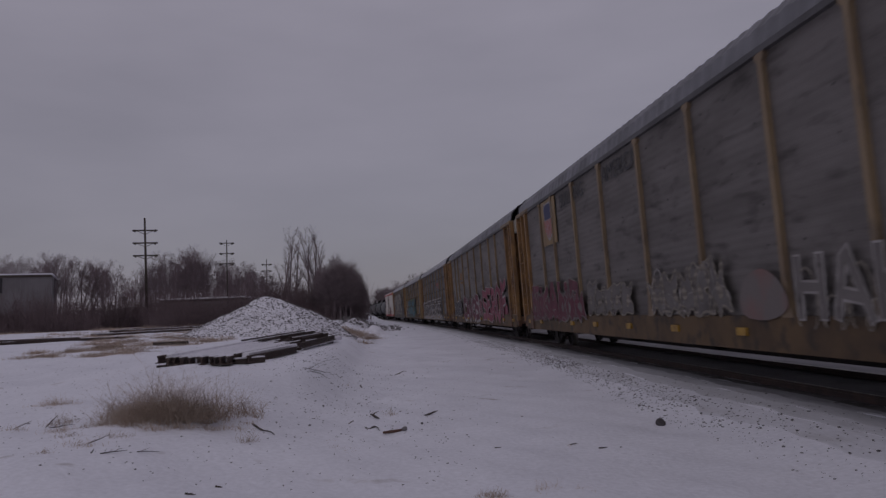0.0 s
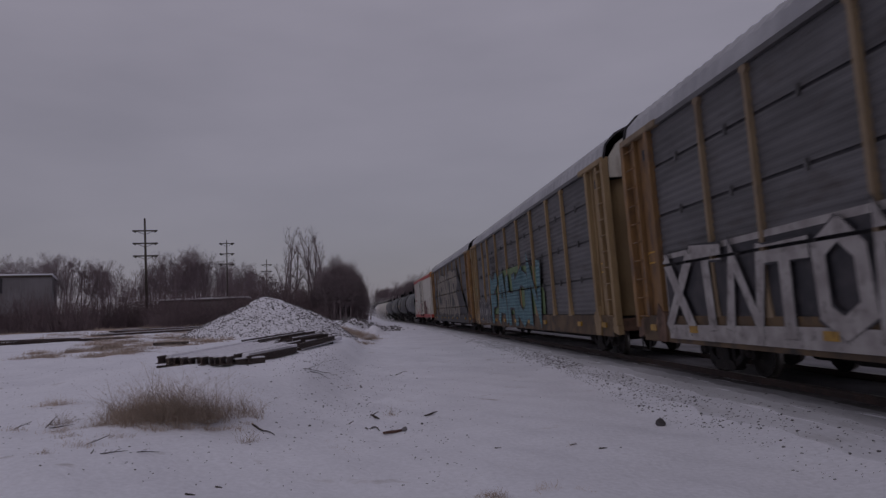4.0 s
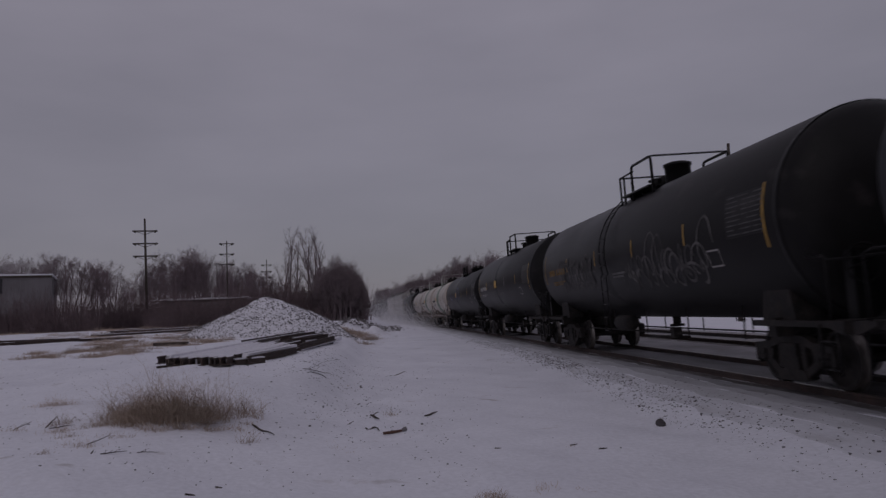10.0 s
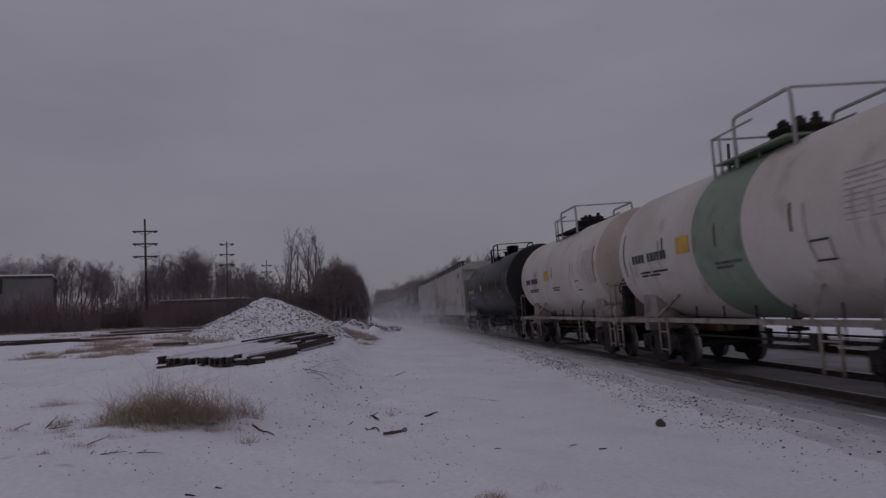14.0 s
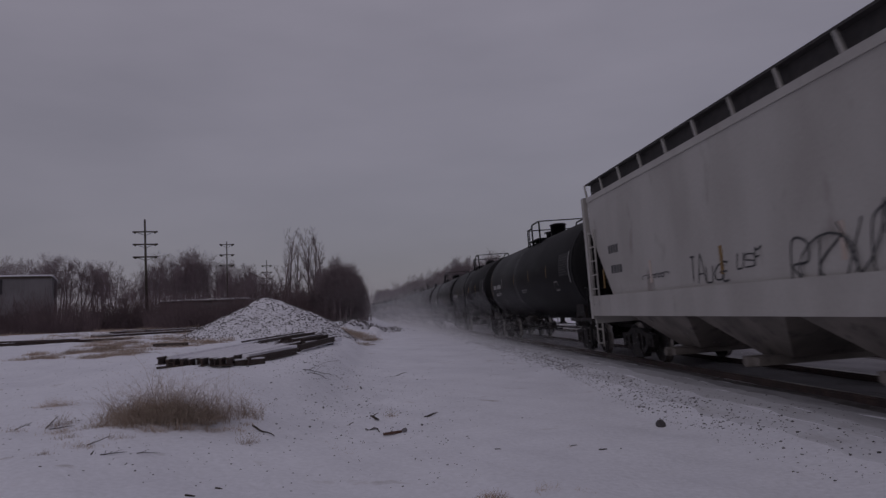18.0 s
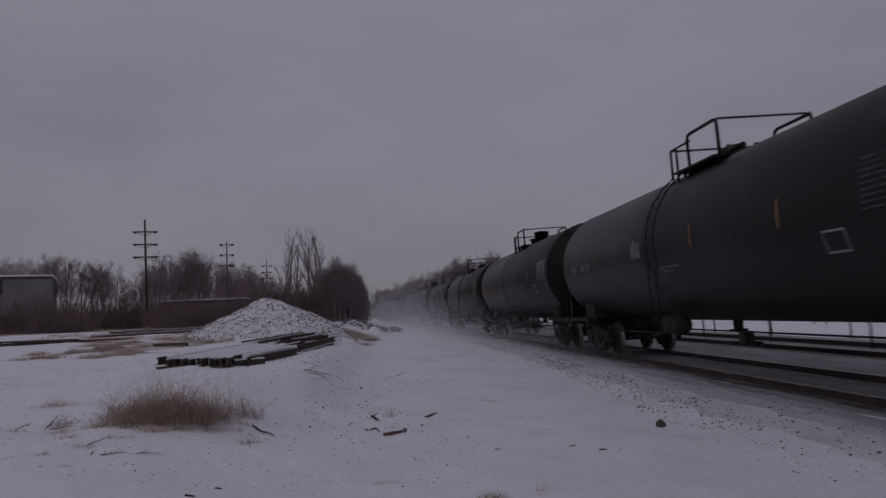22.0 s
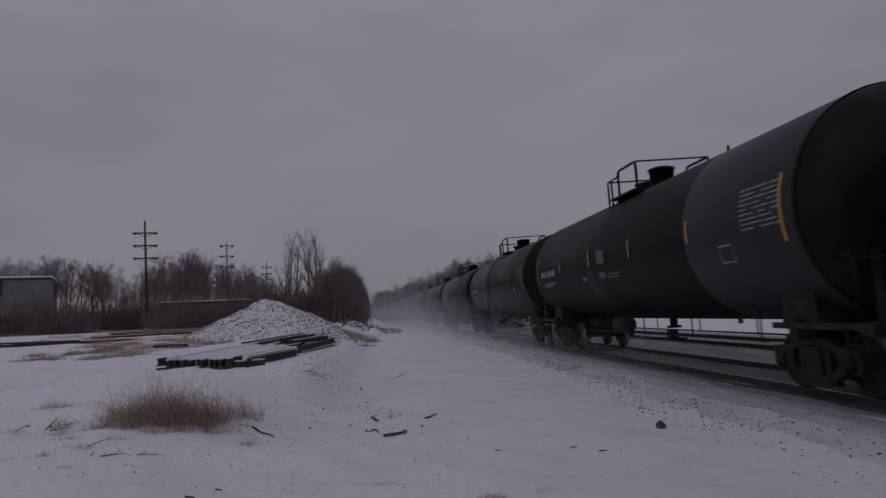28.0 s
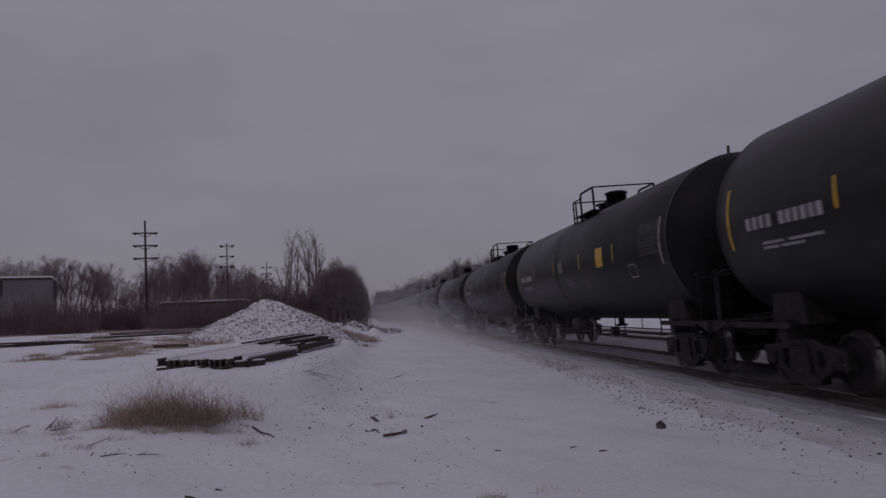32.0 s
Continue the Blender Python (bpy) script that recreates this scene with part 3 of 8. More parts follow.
def slogan(parent, words, x, y, z, size, mat):
    """Readable words on a car's side in the built-in font, reading towards the leading end."""
    cu = bpy.data.curves.new("slogan", "FONT")
    cu.body, cu.size, cu.extrude = words, size, 0.004
    tmp = bpy.data.objects.new("slogan", cu)
    me = bpy.data.meshes.new_from_object(tmp)
    bpy.data.objects.remove(tmp)
    me.materials.append(mat)
    part("slogan", me, None, parent, "faded dark painted words", at=Matrix.Translation((x, y, z)) @ Matrix.Rotation(-math.pi / 2, 4, "Z") @ Matrix.Rotation(math.pi / 2, 4, "X"))


def round_off(pts, n=4):
    """A closed smooth curve through points."""
    out, k = [], len(pts)
    for i in range(k):
        a, b, c, d = (Vector(pts[(i + j - 1) % k]) for j in range(4))
        for s in range(n):
            t = s / n
            out.append(0.5 * ((2 * b) + (c - a) * t + (2 * a - 5 * b + 4 * c - d) * t * t + (3 * b - a - 3 * c + d) * t ** 3))
    return out


def spray(parent, where, shapes, mats, cuts=(), name="graffiti", label="sprayed graffiti shape"):
    """One sprayed shape: shapes are ("fill", points, slot) and ("line", points, slot, width), in metres along and up; where maps them onto the car."""
    bm = bmesh.new()
    for layer, sh in enumerate(shapes):
        lift = 0.010 + 0.0025 * layer
        if sh[0] == "fill":
            f = bm.faces.new([bm.verts.new((lift, q[0], q[1])) for q in sh[1]])
            f.material_index = sh[2]
        else:
            pts, w = [Vector(q) for q in sh[1]], sh[3] / 2
            prev = None
            for i, q in enumerate(pts):
                d = pts[min(i + 1, len(pts) - 1)] - pts[max(i - 1, 0)]
                if len(sh) > 4:
                    d = pts[(i + 1) % (len(pts) - 1)] - pts[i - 1 if i else -2]
                n = Vector((-d.y, d.x)).normalized() * w
                cur = [bm.verts.new((lift, *(q + n))), bm.verts.new((lift, *(q - n)))]
                if prev:
                    f = bm.faces.new((prev[0], prev[1], cur[1], cur[0]))
                    f.material_index = sh[2]
                prev = cur
    bmesh.ops.triangulate(bm, faces=[f for f in bm.faces if len(f.verts) > 4])
    for c in cuts:
        for z in (c - 0.028, c + 0.028):
            bmesh.ops.bisect_plane(bm, geom=bm.verts[:] + bm.edges[:] + bm.faces[:], plane_co=(0, 0, z), plane_no=(0, 0, 1))
        gone = [f for f in bm.faces if abs(f.calc_center_median().z - c) < 0.026]
        bmesh.ops.delete(bm, geom=gone, context="FACES")
    if where[0] == "tank":
        R, zc = where[1], where[2]
        for k in range(1, 12):
            bmesh.ops.bisect_plane(bm, geom=bm.verts[:] + bm.edges[:] + bm.faces[:], plane_co=(0, 0, zc - R + k * R / 6), plane_no=(0, 0, 1))
        for v in bm.verts:
            v.co.x = -math.sqrt(max(0.05, (R + v.co.x) ** 2 - (v.co.z - zc) ** 2))
    else:
        for v in bm.verts:
            v.co.x = where[1] - v.co.x
    return part(name, bm, mats, parent, label)


def graffiti(parent, where, y0, y1, z0, z1, fill, edge, seed=0, count=5, style="bubble", cuts=(), line=0.07, slit=True):
    """A row of abstract sprayed shapes; the first stands nearest the trailing end."""
    rnd = random.Random(seed)
    step, H = (y1 - y0) / count, z1 - z0
    for k in range(count):
        right = y1 - k * step
        w, h = step * rnd.uniform(1.02, 1.3) * (0.74 if style == "block" else 1.0), H * (rnd.uniform(0.88, 1.0) if H > 3 else rnd.uniform(0.7, 1.0))
        lean = rnd.uniform(-0.25, 0.28)

        def P(u, v):
            return (right - (u + lean * v) * w, z0 + v * h)

        j = lambda a=0.05: rnd.uniform(-a, a)
        shapes = []
        if style == "bubble":
            out = [(0.06 + j(), 0.02), (0.02 + j(), 0.45), (0.08 + j(), 0.86), (0.5 + j(), 1.0 + j()), (0.93 + j(), 0.85), (0.98 + j(), 0.4), (0.9 + j(), 0.0), (0.5 + j(), -0.03 + j())]
        elif style == "spike":
            out = [(0.0 + j(), -0.02), (0.12 + j(), 0.5 + j()), (-0.02 + j(), 0.95 + j()), (0.3 + j(), 0.72 + j()), (0.46 + j(), 1.08 + j()), (0.62 + j(), 0.66 + j()), (1.0 + j(), 0.98 + j()), (0.88 + j(), 0.5 + j()), (1.05 + j(), 0.05 + j()), (0.7 + j(), 0.12 + j()), (0.52 + j(), -0.06), (0.3 + j(), 0.15 + j())]
        else:
            out = [(0.04, 0.0), (0.06 + j(0.03), 0.5), (0.04, 1.0 + j(0.04)), (0.55 + j(), 1.0 + j(0.03)), (0.96, 0.97), (0.9 + j(), 0.6), (0.97, 0.3 + j()), (0.95, -0.02), (0.5, 0.02)]
        if style == "spike" and rnd.random() < 0.55:
            out = [(0.02 + j(), 0.0), (0.1 + j(), 0.35 + j()), (0.0 + j(), 0.8 + j()), (0.25 + j(), 1.02 + j()), (0.55 + j(), 0.86 + j(0.1)), (0.98 + j(), 1.0 + j(0.1)), (0.9 + j(), 0.62 + j()), (0.7 + j(0.1), 0.5 + j()), (0.98 + j(), 0.3 + j(0.1)), (1.04 + j(), -0.04 + j()), (0.6 + j(), 0.1 + j(0.08)), (0.35 + j(), -0.05)]
        ring = round_off([P(*q) for q in out], 5 if style == "bubble" else 3)
        shapes.append(("fill", ring, 0))
        if slit:
            for _ in range(rnd.choice((1, 1, 2))):
                u = rnd.uniform(0.3, 0.7)
                if style == "spike":
                    hole = round_off([P(u + j(), 0.25 + j()), P(u - 0.12 + j(), 0.45), P(u + j(), 0.62 + j()), P(u + 0.14 + j(), 0.4)], 3)
                    shapes.append(("fill", hole, 1))
                else:
                    a, b = rnd.choice(((0.12, 0.6), (0.3, 0.78), (0.2, 0.5), (0.45, 0.88)))
                    shapes.append(("line", [P(u + j(0.03), a + (b - a) * q / 4) for q in range(5)], 1, line * rnd.uniform(0.9, 1.8)))
        shapes.append(("line", ring + ring[:1], 1, line, True))
        spray(parent, where, shapes, [fill, edge], cuts)


STROKES = {
    "A": [[(0, 0), (0.42, 1), (0.58, 1), (1, 0)], [(0.22, 0.36), (0.78, 0.36)]],
    "C": [[(1, 0.95), (0.4, 1), (0.06, 0.62), (0.1, 0.2), (0.5, 0), (1, 0.1)]],
    "E": [[(0.95, 1), (0.08, 1), (0.1, 0), (1, 0)], [(0.1, 0.5), (0.75, 0.52)]],
    "G": [[(0.95, 0.9), (0.4, 1), (0.06, 0.62), (0.1, 0.2), (0.5, 0), (0.95, 0.12), (0.95, 0.48), (0.55, 0.48)]],
    "F": [[(1.05, 1.1), (0.5, 0.9), (0.12, 1), (0.12, -0.02)], [(0.12, 0.5), (0.8, 0.56)]],
    "H": [[(0.08, 0), (0.1, 1)], [(0.9, 0), (0.92, 1)], [(0.1, 0.5), (0.9, 0.5)]],
    "I": [[(0.5, 0), (0.5, 1)], [(0.1, 1), (0.9, 1)]],
    "K": [[(0.1, 0), (0.1, 1)], [(0.95, 1), (0.12, 0.45), (1, 0)]],
    "M": [[(0, 0), (0.14, 1), (0.5, 0.35), (0.86, 1), (1, 0)]],
    "N": [[(0.06, 0), (0.06, 1), (0.94, 0), (0.94, 1)]],
    "O": [[(0.5, 1), (0.1, 0.8), (0.06, 0.2), (0.5, 0), (0.92, 0.2), (0.9, 0.8), (0.5, 1)]],
    "R": [[(0.1, 0), (0.1, 1), (0.8, 0.96), (0.84, 0.58), (0.14, 0.5), (1, 0)]],
    "S": [[(0.95, 0.96), (0.2, 1), (0.1, 0.6), (0.9, 0.42), (0.85, 0.04), (0.05, 0)]],
    "T": [[(0.5, 0), (0.5, 1)], [(0, 1), (1, 0.98)]],
    "U": [[(0.06, 1), (0.1, 0.1), (0.5, 0), (0.9, 0.1), (0.94, 1)]],
    "X": [[(0, 0), (1, 1)], [(0, 1), (1, 0)]],
}


def piece(parent, where, forms, y0, y1, z0, z1, fill, edge, seed=0, fat=0.3, rim=0.08, cuts=(), rise=0.0, shade=None):
    """A row of sprayed letter forms: fat strokes with a rim, the first form nearest the trailing end; shade is a block shadow below them."""
    rnd = random.Random(seed)
    step = (y1 - y0) / len(forms)
    for k, form in enumerate(forms):
        w, h = step * rnd.uniform(0.74, 0.9), (z1 - z0) * rnd.uniform(0.9, 1.06) * (1 + rise * k / len(forms))
        left, lean = y1 - k * step - step * 0.08, rnd.uniform(-0.05, 0.1)
        bend = [rnd.uniform(-0.07, 0.07) for _ in range(8)]
        shapes, n = [], 0
        for layer, (grow, slot) in enumerate((((rim * 1.1, 2), (rim, 1), (0.0, 0)) if shade else ((rim, 1), (0.0, 0)))):
            dx, dz = (-0.12, -0.1) if shade and layer == 0 else (0.0, 0.0)
            for line in STROKES[form]:
                pts = [Vector((left - (u + lean * v + bend[i % 8]) * w + dx, z0 + (v + bend[(i + 3) % 8] * 0.7) * h + dz)) for i, (u, v) in enumerate(line)]
                half = fat * step / 2 + grow
                first, last = (pts[1] - pts[0]).normalized(), (pts[-1] - pts[-2]).normalized()
                pts[0], pts[-1] = pts[0] - first * half * 0.75, pts[-1] + last * half * 0.75
                ribbon = []
                for i, q in enumerate(pts):
                    d0 = (q - pts[i - 1]).normalized() if i else first
                    d1 = (pts[i + 1] - q).normalized() if i < len(pts) - 1 else last
                    side = Vector((-d0.y - d1.y, d0.x + d1.x))
                    side = side.normalized() if side.length > 0.1 else Vector((-d0.y, d0.x))
                    side *= half * rnd.uniform(0.9, 1.1) / max(0.5, side.dot(Vector((-d0.y, d0.x))))
                    ribbon.append((q + side, q - side))
                shapes.append((ribbon, slot, layer * 0.004 + n * 0.0006))
                n += 1
        bm = bmesh.new()
        for ribbon, slot, lift in shapes:
            rows = [[bm.verts.new((0.01 + lift, v.x, max(0.66, v.y))) for v in pair] for pair in ribbon]
            for p, q in zip(rows, rows[1:]):
                bm.faces.new((p[0], p[1], q[1], q[0])).material_index = slot
        for c in cuts:
            for z in (c - 0.028, c + 0.028):
                bmesh.ops.bisect_plane(bm, geom=bm.verts[:] + bm.edges[:] + bm.faces[:], plane_co=(0, 0, z), plane_no=(0, 0, 1))
            bmesh.ops.delete(bm, geom=[f for f in bm.faces if abs(f.calc_center_median().z - c) < 0.026], context="FACES")
        for v in bm.verts:
            v.co.x = where[1] - v.co.x
        part("graffiti", bm, [fill, edge, shade or edge], parent, "sprayed graffiti letter form")


def scrawl(parent, where, y0, y1, z0, z1, mat, seed=0, count=6, line=0.03, cuts=()):
    """Cursive tag strokes: each word one line of uneven loops."""
    rnd = random.Random(seed)
    step, k = (y1 - y0) / count, 0
    while k < count:
        n = min(rnd.choice((2, 3, 4)), count - k)
        tall = [rnd.choice((0.5, 0.55, 0.6, 1.0, 1.05)) for _ in range(n + 1)]
        wide = [rnd.uniform(0.25, 0.75) * rnd.choice((1, 1, -0.6)) for _ in range(n + 1)]
        pts = []
        for i in range(n * 12 - 2):
            f = i / 12
            j = int(f)
            th = f * math.tau
            pts.append((y1 - step * (k + f) + step * wide[j] * math.sin(th) - 0.25 * step * tall[j] * (0.5 - 0.5 * math.cos(th)), z0 + (z1 - z0) * (tall[j] * (0.5 - 0.5 * math.cos(th)) + 0.06 * math.sin(3.1 * f + seed))))
        spray(parent, where, [("line", pts, 0, line * rnd.uniform(0.8, 1.25))], [mat], cuts, "spray_tag", "scrawled spray line")
        k += n


def thin_tag(parent, where, forms, y0, y1, z0, z1, mat, seed=0, line=0.03):
    """Single-line sprayed letter forms of uneven height; the first form nearest the trailing end."""
    rnd = random.Random(seed)
    step = (y1 - y0) / len(forms)
    for k, form in enumerate(forms):
        w, h = step * rnd.uniform(0.7, 1.15), (z1 - z0) * rnd.uniform(0.55, 1.05)
        top, left, lean = rnd.uniform(-0.08, 0.1), y1 - k * step, rnd.uniform(0.0, 0.3)
        lines = []
        for stroke in STROKES[form]:
            pts = [Vector((left - (u + lean * v) * w, z0 + (v + top) * h)) for u, v in stroke]
            ends = [pts[0] * 2 - pts[1]] + pts + [pts[-1] * 2 - pts[-2]]
            soft = []
            for a, b, c, d in zip(ends, ends[1:], ends[2:], ends[3:]):
                soft += [0.5 * (2 * b + (c - a) * t + (2 * a - 5 * b + 4 * c - d) * t * t + (3 * b - a - 3 * c + d) * t ** 3) for t in (0, 0.2, 0.4, 0.6, 0.8)]
            lines.append(("line", soft + [pts[-1]], 0, line * rnd.uniform(0.8, 1.2)))
        spray(parent, where, lines, [mat], (), "spray_tag", "thin sprayed letter form")


# ---- auto racks ----
RACK_L, RACK_H, CROWN = 26.5, 5.14, 6.12


def rack_panel(length, z0, z1, ribs, deep=0.012, bolts=False):
    """One side panel with rolled horizontal ribs, the older ones with rows of dark bolt holes."""
    co, fs = [], []
    rows = ribs * 4
    for k in range(rows + 1):
        z = z0 + (z1 - z0) * k / rows
        x = deep if k % 4 in (1, 2) else 0.0
        co += [(x, -length / 2, z), (x, length / 2, z)]
    for k in range(rows):
        fs.append((2 * k, 2 * k + 1, 2 * k + 3, 2 * k + 2))
    plain = len(fs)
    if bolts:
        rnd = random.Random(int(length * 100))
        n = max(2, round(length / 0.95))
        for i in range(n):
            for j in range(6):
                if rnd.random() < 0.22:
                    continue
                y, z, w = -length / 2 + (i + 0.5) * length / n, z0 + 0.45 + j * (z1 - z0 - 0.8) / 5, rnd.uniform(0.009, 0.019)
                b = len(co)
                co += [(-0.006, y - w, z - w), (-0.006, y + w, z - w), (-0.006, y + w, z + w), (-0.006, y - w, z + w)]
                co += [(0.008, y - w, z - w), (0.008, y + w, z - w), (0.008, y + w, z + w), (0.008, y - w, z + w)]
                fs.append((b, b + 1, b + 2, b + 3))
                fs += [(b + q, b + 4 + q, b + 4 + (q + 1) % 4, b + (q + 1) % 4) for q in range(4)]
    me = bpy.data.meshes.new("side_panel")
    me.from_pydata(co, [], fs)
    me.materials.append(M_GREYPANEL)
    me.materials.append(M_DARKSILL)
    for i, f in enumerate(me.polygons):
        f.material_index = int(i >= plain)
    return me


def roof_profile(hw, eave, crown, n=9):
    return [(-hw * math.cos(a), eave + (crown - eave) * math.sin(a) ** 0.85) for a in [math.pi * k / n for k in range(n + 1)]]


POSTS = (-11.55, -8.7, -6.6, -3.85, -1.05, 1.85, 4.6, 7.3, 9.1, 11.55)
M_SILL = material("dirty_yellow_sill", (0.12, 0.075, 0.036), 0.7, (0.07, 0.046, 0.028), 1.2, (1, 1, 1), bump=0.12, grime=(0.03, 0.025, 0.022), grime_at=(0.52, 0.72))


RUNGS = {}
for m in (M_YELLOW, M_PALE):
    bm = bmesh.new()
    tube(bm, [(0, -0.36, 0), (0, 0.36, 0)], 0.017, 5)
    RUNGS[m.name] = mesh_of("rung", bm, m)


def autorack(label, post_mat, end_mat, cuts=(1.16, 5.14), rib=0.14, post_w=0.15, sill_mat=None, roof_mat=None, panel_mat=None):
    car = thing("autorack_car", label, "freight car", "freight train cars")
    L, hw = RACK_L, 1.53
    sill_mat = sill_mat or M_SILL
    for sx in (-1, 1):
        bm = bmesh.new()
        sec = [(-0.09, 0.61), (-0.09, 0.67), (-0.05, 0.67), (-0.05, 1.09), (-0.1, 1.09), (-0.1, 1.16), (0.06, 1.16), (0.06, 0.61)]
        a = [bm.verts.new((sx * hw - sx * -x, -L / 2 + 0.35, z)) for x, z in sec]
        b = [bm.verts.new((sx * hw - sx * -x, L / 2 - 0.35, z)) for x, z in sec]
        bm.faces.new(a), bm.faces.new(b[::-1])
        for k in range(8):
            bm.faces.new((a[(k + 1) % 8], a[k], b[k], b[(k + 1) % 8]))
        bmesh.ops.recalc_face_normals(bm, faces=bm.faces)
        part("side_sill", bm, sill_mat, car, "dirty side sill")
    bm = bmesh.new()
    box(bm, -0.09, 0.0, -0.17, 0.17, 0.84, 0.97)
    plate = mesh_of("reflector", bm, M_FADED_STRIPE)
    for y in (-12.2, -9.8, -5.2, -2.4, 0.4, 3.2, 5.7, 10.1, 12.2):
        part("reflector", plate, None, car, "yellow reflector plate", at=pose(-hw - 0.015, y, 0))
    bm = bmesh.new()
    box(bm, -1.45, 1.45, -L / 2 + 0.3, L / 2 - 0.3, 1.0, 1.09)
    part("deck", bm, M_IRON, car)
    bm = bmesh.new()
    prism(bm, [(-L / 2 + 0.2, 1.0), (-L / 2 + 0.2, 0.7), (-8.6, 0.68), (-7.2, 0.3), (7.2, 0.3), (8.6, 0.68), (L / 2 - 0.2, 0.7), (L / 2 - 0.2, 1.0)], -0.28, 0.28)
    for k in range(14):
        y = -L / 2 + 1.2 + k * (L - 2.4) / 13
        box(bm, -1.45, 1.45, y - 0.06, y + 0.06, 0.86, 1.0)
    part("centre_sill", bm, M_IRON, car)
    for y, ln in ((-2.5, 1.6), (2.2, 1.0)):
        bm = bmesh.new()
        tube(bm, [(-0.75, y, 0.6), (-0.75, y + ln, 0.6)], 0.2, 10)
        part("air_tank", bm, M_IRON, car)
    bm = bmesh.new()
    tube(bm, [(-1.0, -6, 0.56), (-1.0, 6, 0.52)], 0.022, 5)
    part("brake_rod", bm, M_IRON, car)
    made = {}
    for a, b in zip(cuts, cuts[1:]):
        g = 0.028 if len(cuts) > 2 else 0.0
        for y0, y1 in zip(POSTS, POSTS[1:]):
            key = (round(y1 - y0, 2), a)
            if key not in made:
                made[key] = rack_panel(y1 - y0 - 0.02, a + g, b - g, max(3, int((b - a) / rib)), 0.012 if len(cuts) > 2 else 0.005, len(cuts) == 2)
                if panel_mat:
                    made[key].materials[0] = panel_mat
            for sx in (-1, 1):
                part("side_panel", made[key], None, car, at=pose(sx * (hw - 0.02), (y0 + y1) / 2, 0, 0, 0, 0 if sx < 0 else 180))
    if len(cuts) > 2:
        # added black sheet stands for the unlit inside seen through the panel gaps
        for sx in (-1, 1):
            bm = bmesh.new()
            box(bm, sx * (hw - 0.06) - 0.01, sx * (hw - 0.06) + 0.01, POSTS[0], POSTS[-1], 1.16, RACK_H)
            part("panel_backing", bm, M_SPRAY_K, car)
        bm = bmesh.new()
        box(bm, -0.03, 0.02, -0.025, 0.025, -0.09, 0.09)
        clip = mesh_of("clip", bm, M_GREYPANEL)
        for c in cuts[1:-1]:
            for y0, y1 in zip(POSTS, POSTS[1:]):
                part("panel_clip", clip, None, car, at=pose(-hw, (y0 + y1) / 2, c))
    bm = bmesh.new()
    w = post_w / 2
    outline = [(-w * 2.6, 1.14), (-w * 1.5, 1.38), (-w, 1.75), (-w, RACK_H - 0.16), (-w * 2.2, RACK_H - 0.08), (-w * 2.2, RACK_H + 0.02), (w * 2.2, RACK_H + 0.02), (w * 2.2, RACK_H - 0.08), (w, RACK_H - 0.16), (w, 1.75), (w * 1.5, 1.38), (w * 2.6, 1.14)]
    prism(bm, outline, -0.075, 0.02)
    post = mesh_of("post", bm, post_mat)
    for sx in (-1, 1):
        for y in POSTS[1:-1]:
            part("post", post, None, car, at=pose(sx * (hw - 0.01), y, 0, 0, 0, 0 if sx < 0 else 180))
    # end bays
    for sy in (-1, 1):
        for sx in (-1, 1):
            y0, y1 = sy * POSTS[-1], sy * (L / 2)
            lo, hi = min(y0, y1), max(y0, y1)
            xo = sx * hw
            bm = bmesh.new()
            prism(bm, [(lo, 1.0), (hi, 0.92), (hi, RACK_H + 0.04), (lo, RACK_H + 0.04)], xo - sx * 0.05, xo - sx * 0.09)
            panel = part("end_panel", bm, end_mat, car, "rust-streaked yellow end panel")
            for ya, w, low, out, nm in ((y0 + sy * 0.1, 0.1, 0.95, 0.09, "bay_post"), (y0 + sy * 0.36, 0.035, 1.1, 0.0, "panel_rib"), (y0 + sy * 1.0, 0.07, 1.0, 0.06, "ladder_post"), (y1 - sy * 0.05, 0.1, 0.9, 0.1, "corner_post")):
                bm = bmesh.new()
                box(bm, min(xo - sx * 0.06, xo + sx * out), max(xo - sx * 0.06, xo + sx * out), ya - w, ya + w, low, RACK_H + 0.04, bevel=0.015)
                part(nm, bm, end_mat, car)
            z = 1.15
            while z < RACK_H - 0.2:
                part("rung", RUNGS[end_mat.name], None, panel, at=pose(xo + sx * 0.06, (y0 + y1) / 2 + sy * 0.46, z))
                z += 0.42
            for a, z0, z1, w, m, nm in ((0.68, 2.3, 2.56, 0.2, M_STRIPE, "notice_plate"), (0.68, 2.33, 2.53, 0.17, end_mat, "notice_face"), (0.6, RACK_H - 0.55, RACK_H - 0.32, 0.07, M_SPRAY_K, "panel_slot")):
                bm = bmesh.new()
                lift = 0.006 if nm == "notice_face" else 0.0
                box(bm, min(xo - sx * 0.05, xo - sx * (0.036 - lift)), max(xo - sx * 0.05, xo - sx * (0.036 - lift)), y0 + sy * a - w, y0 + sy * a + w, z0, z1)
                part(nm, bm, m, panel)
            bm = bmesh.new()
            box(bm, min(xo - sx * 0.1, xo + sx * 0.11), max(xo - sx * 0.1, xo + sx * 0.11), lo - (0.5 if sy > 0 else 0.0), hi + (0.5 if sy < 0 else 0.0), RACK_H - 0.03, RACK_H + 0.11, bevel=0.02)
            part("header", bm, post_mat, car)
            # knee brackets and step at the foot of the bay
            bm = bmesh.new()
            prism(bm, [(y0 - sy * 0.12, 1.16), (y0 + sy * 0.22, 1.42), (y0 + sy * 0.46, 1.0), (y0 + sy * 0.36, 0.62), (y0 - sy * 0.05, 0.62)], xo - sx * 0.09, xo + sx * 0.11)
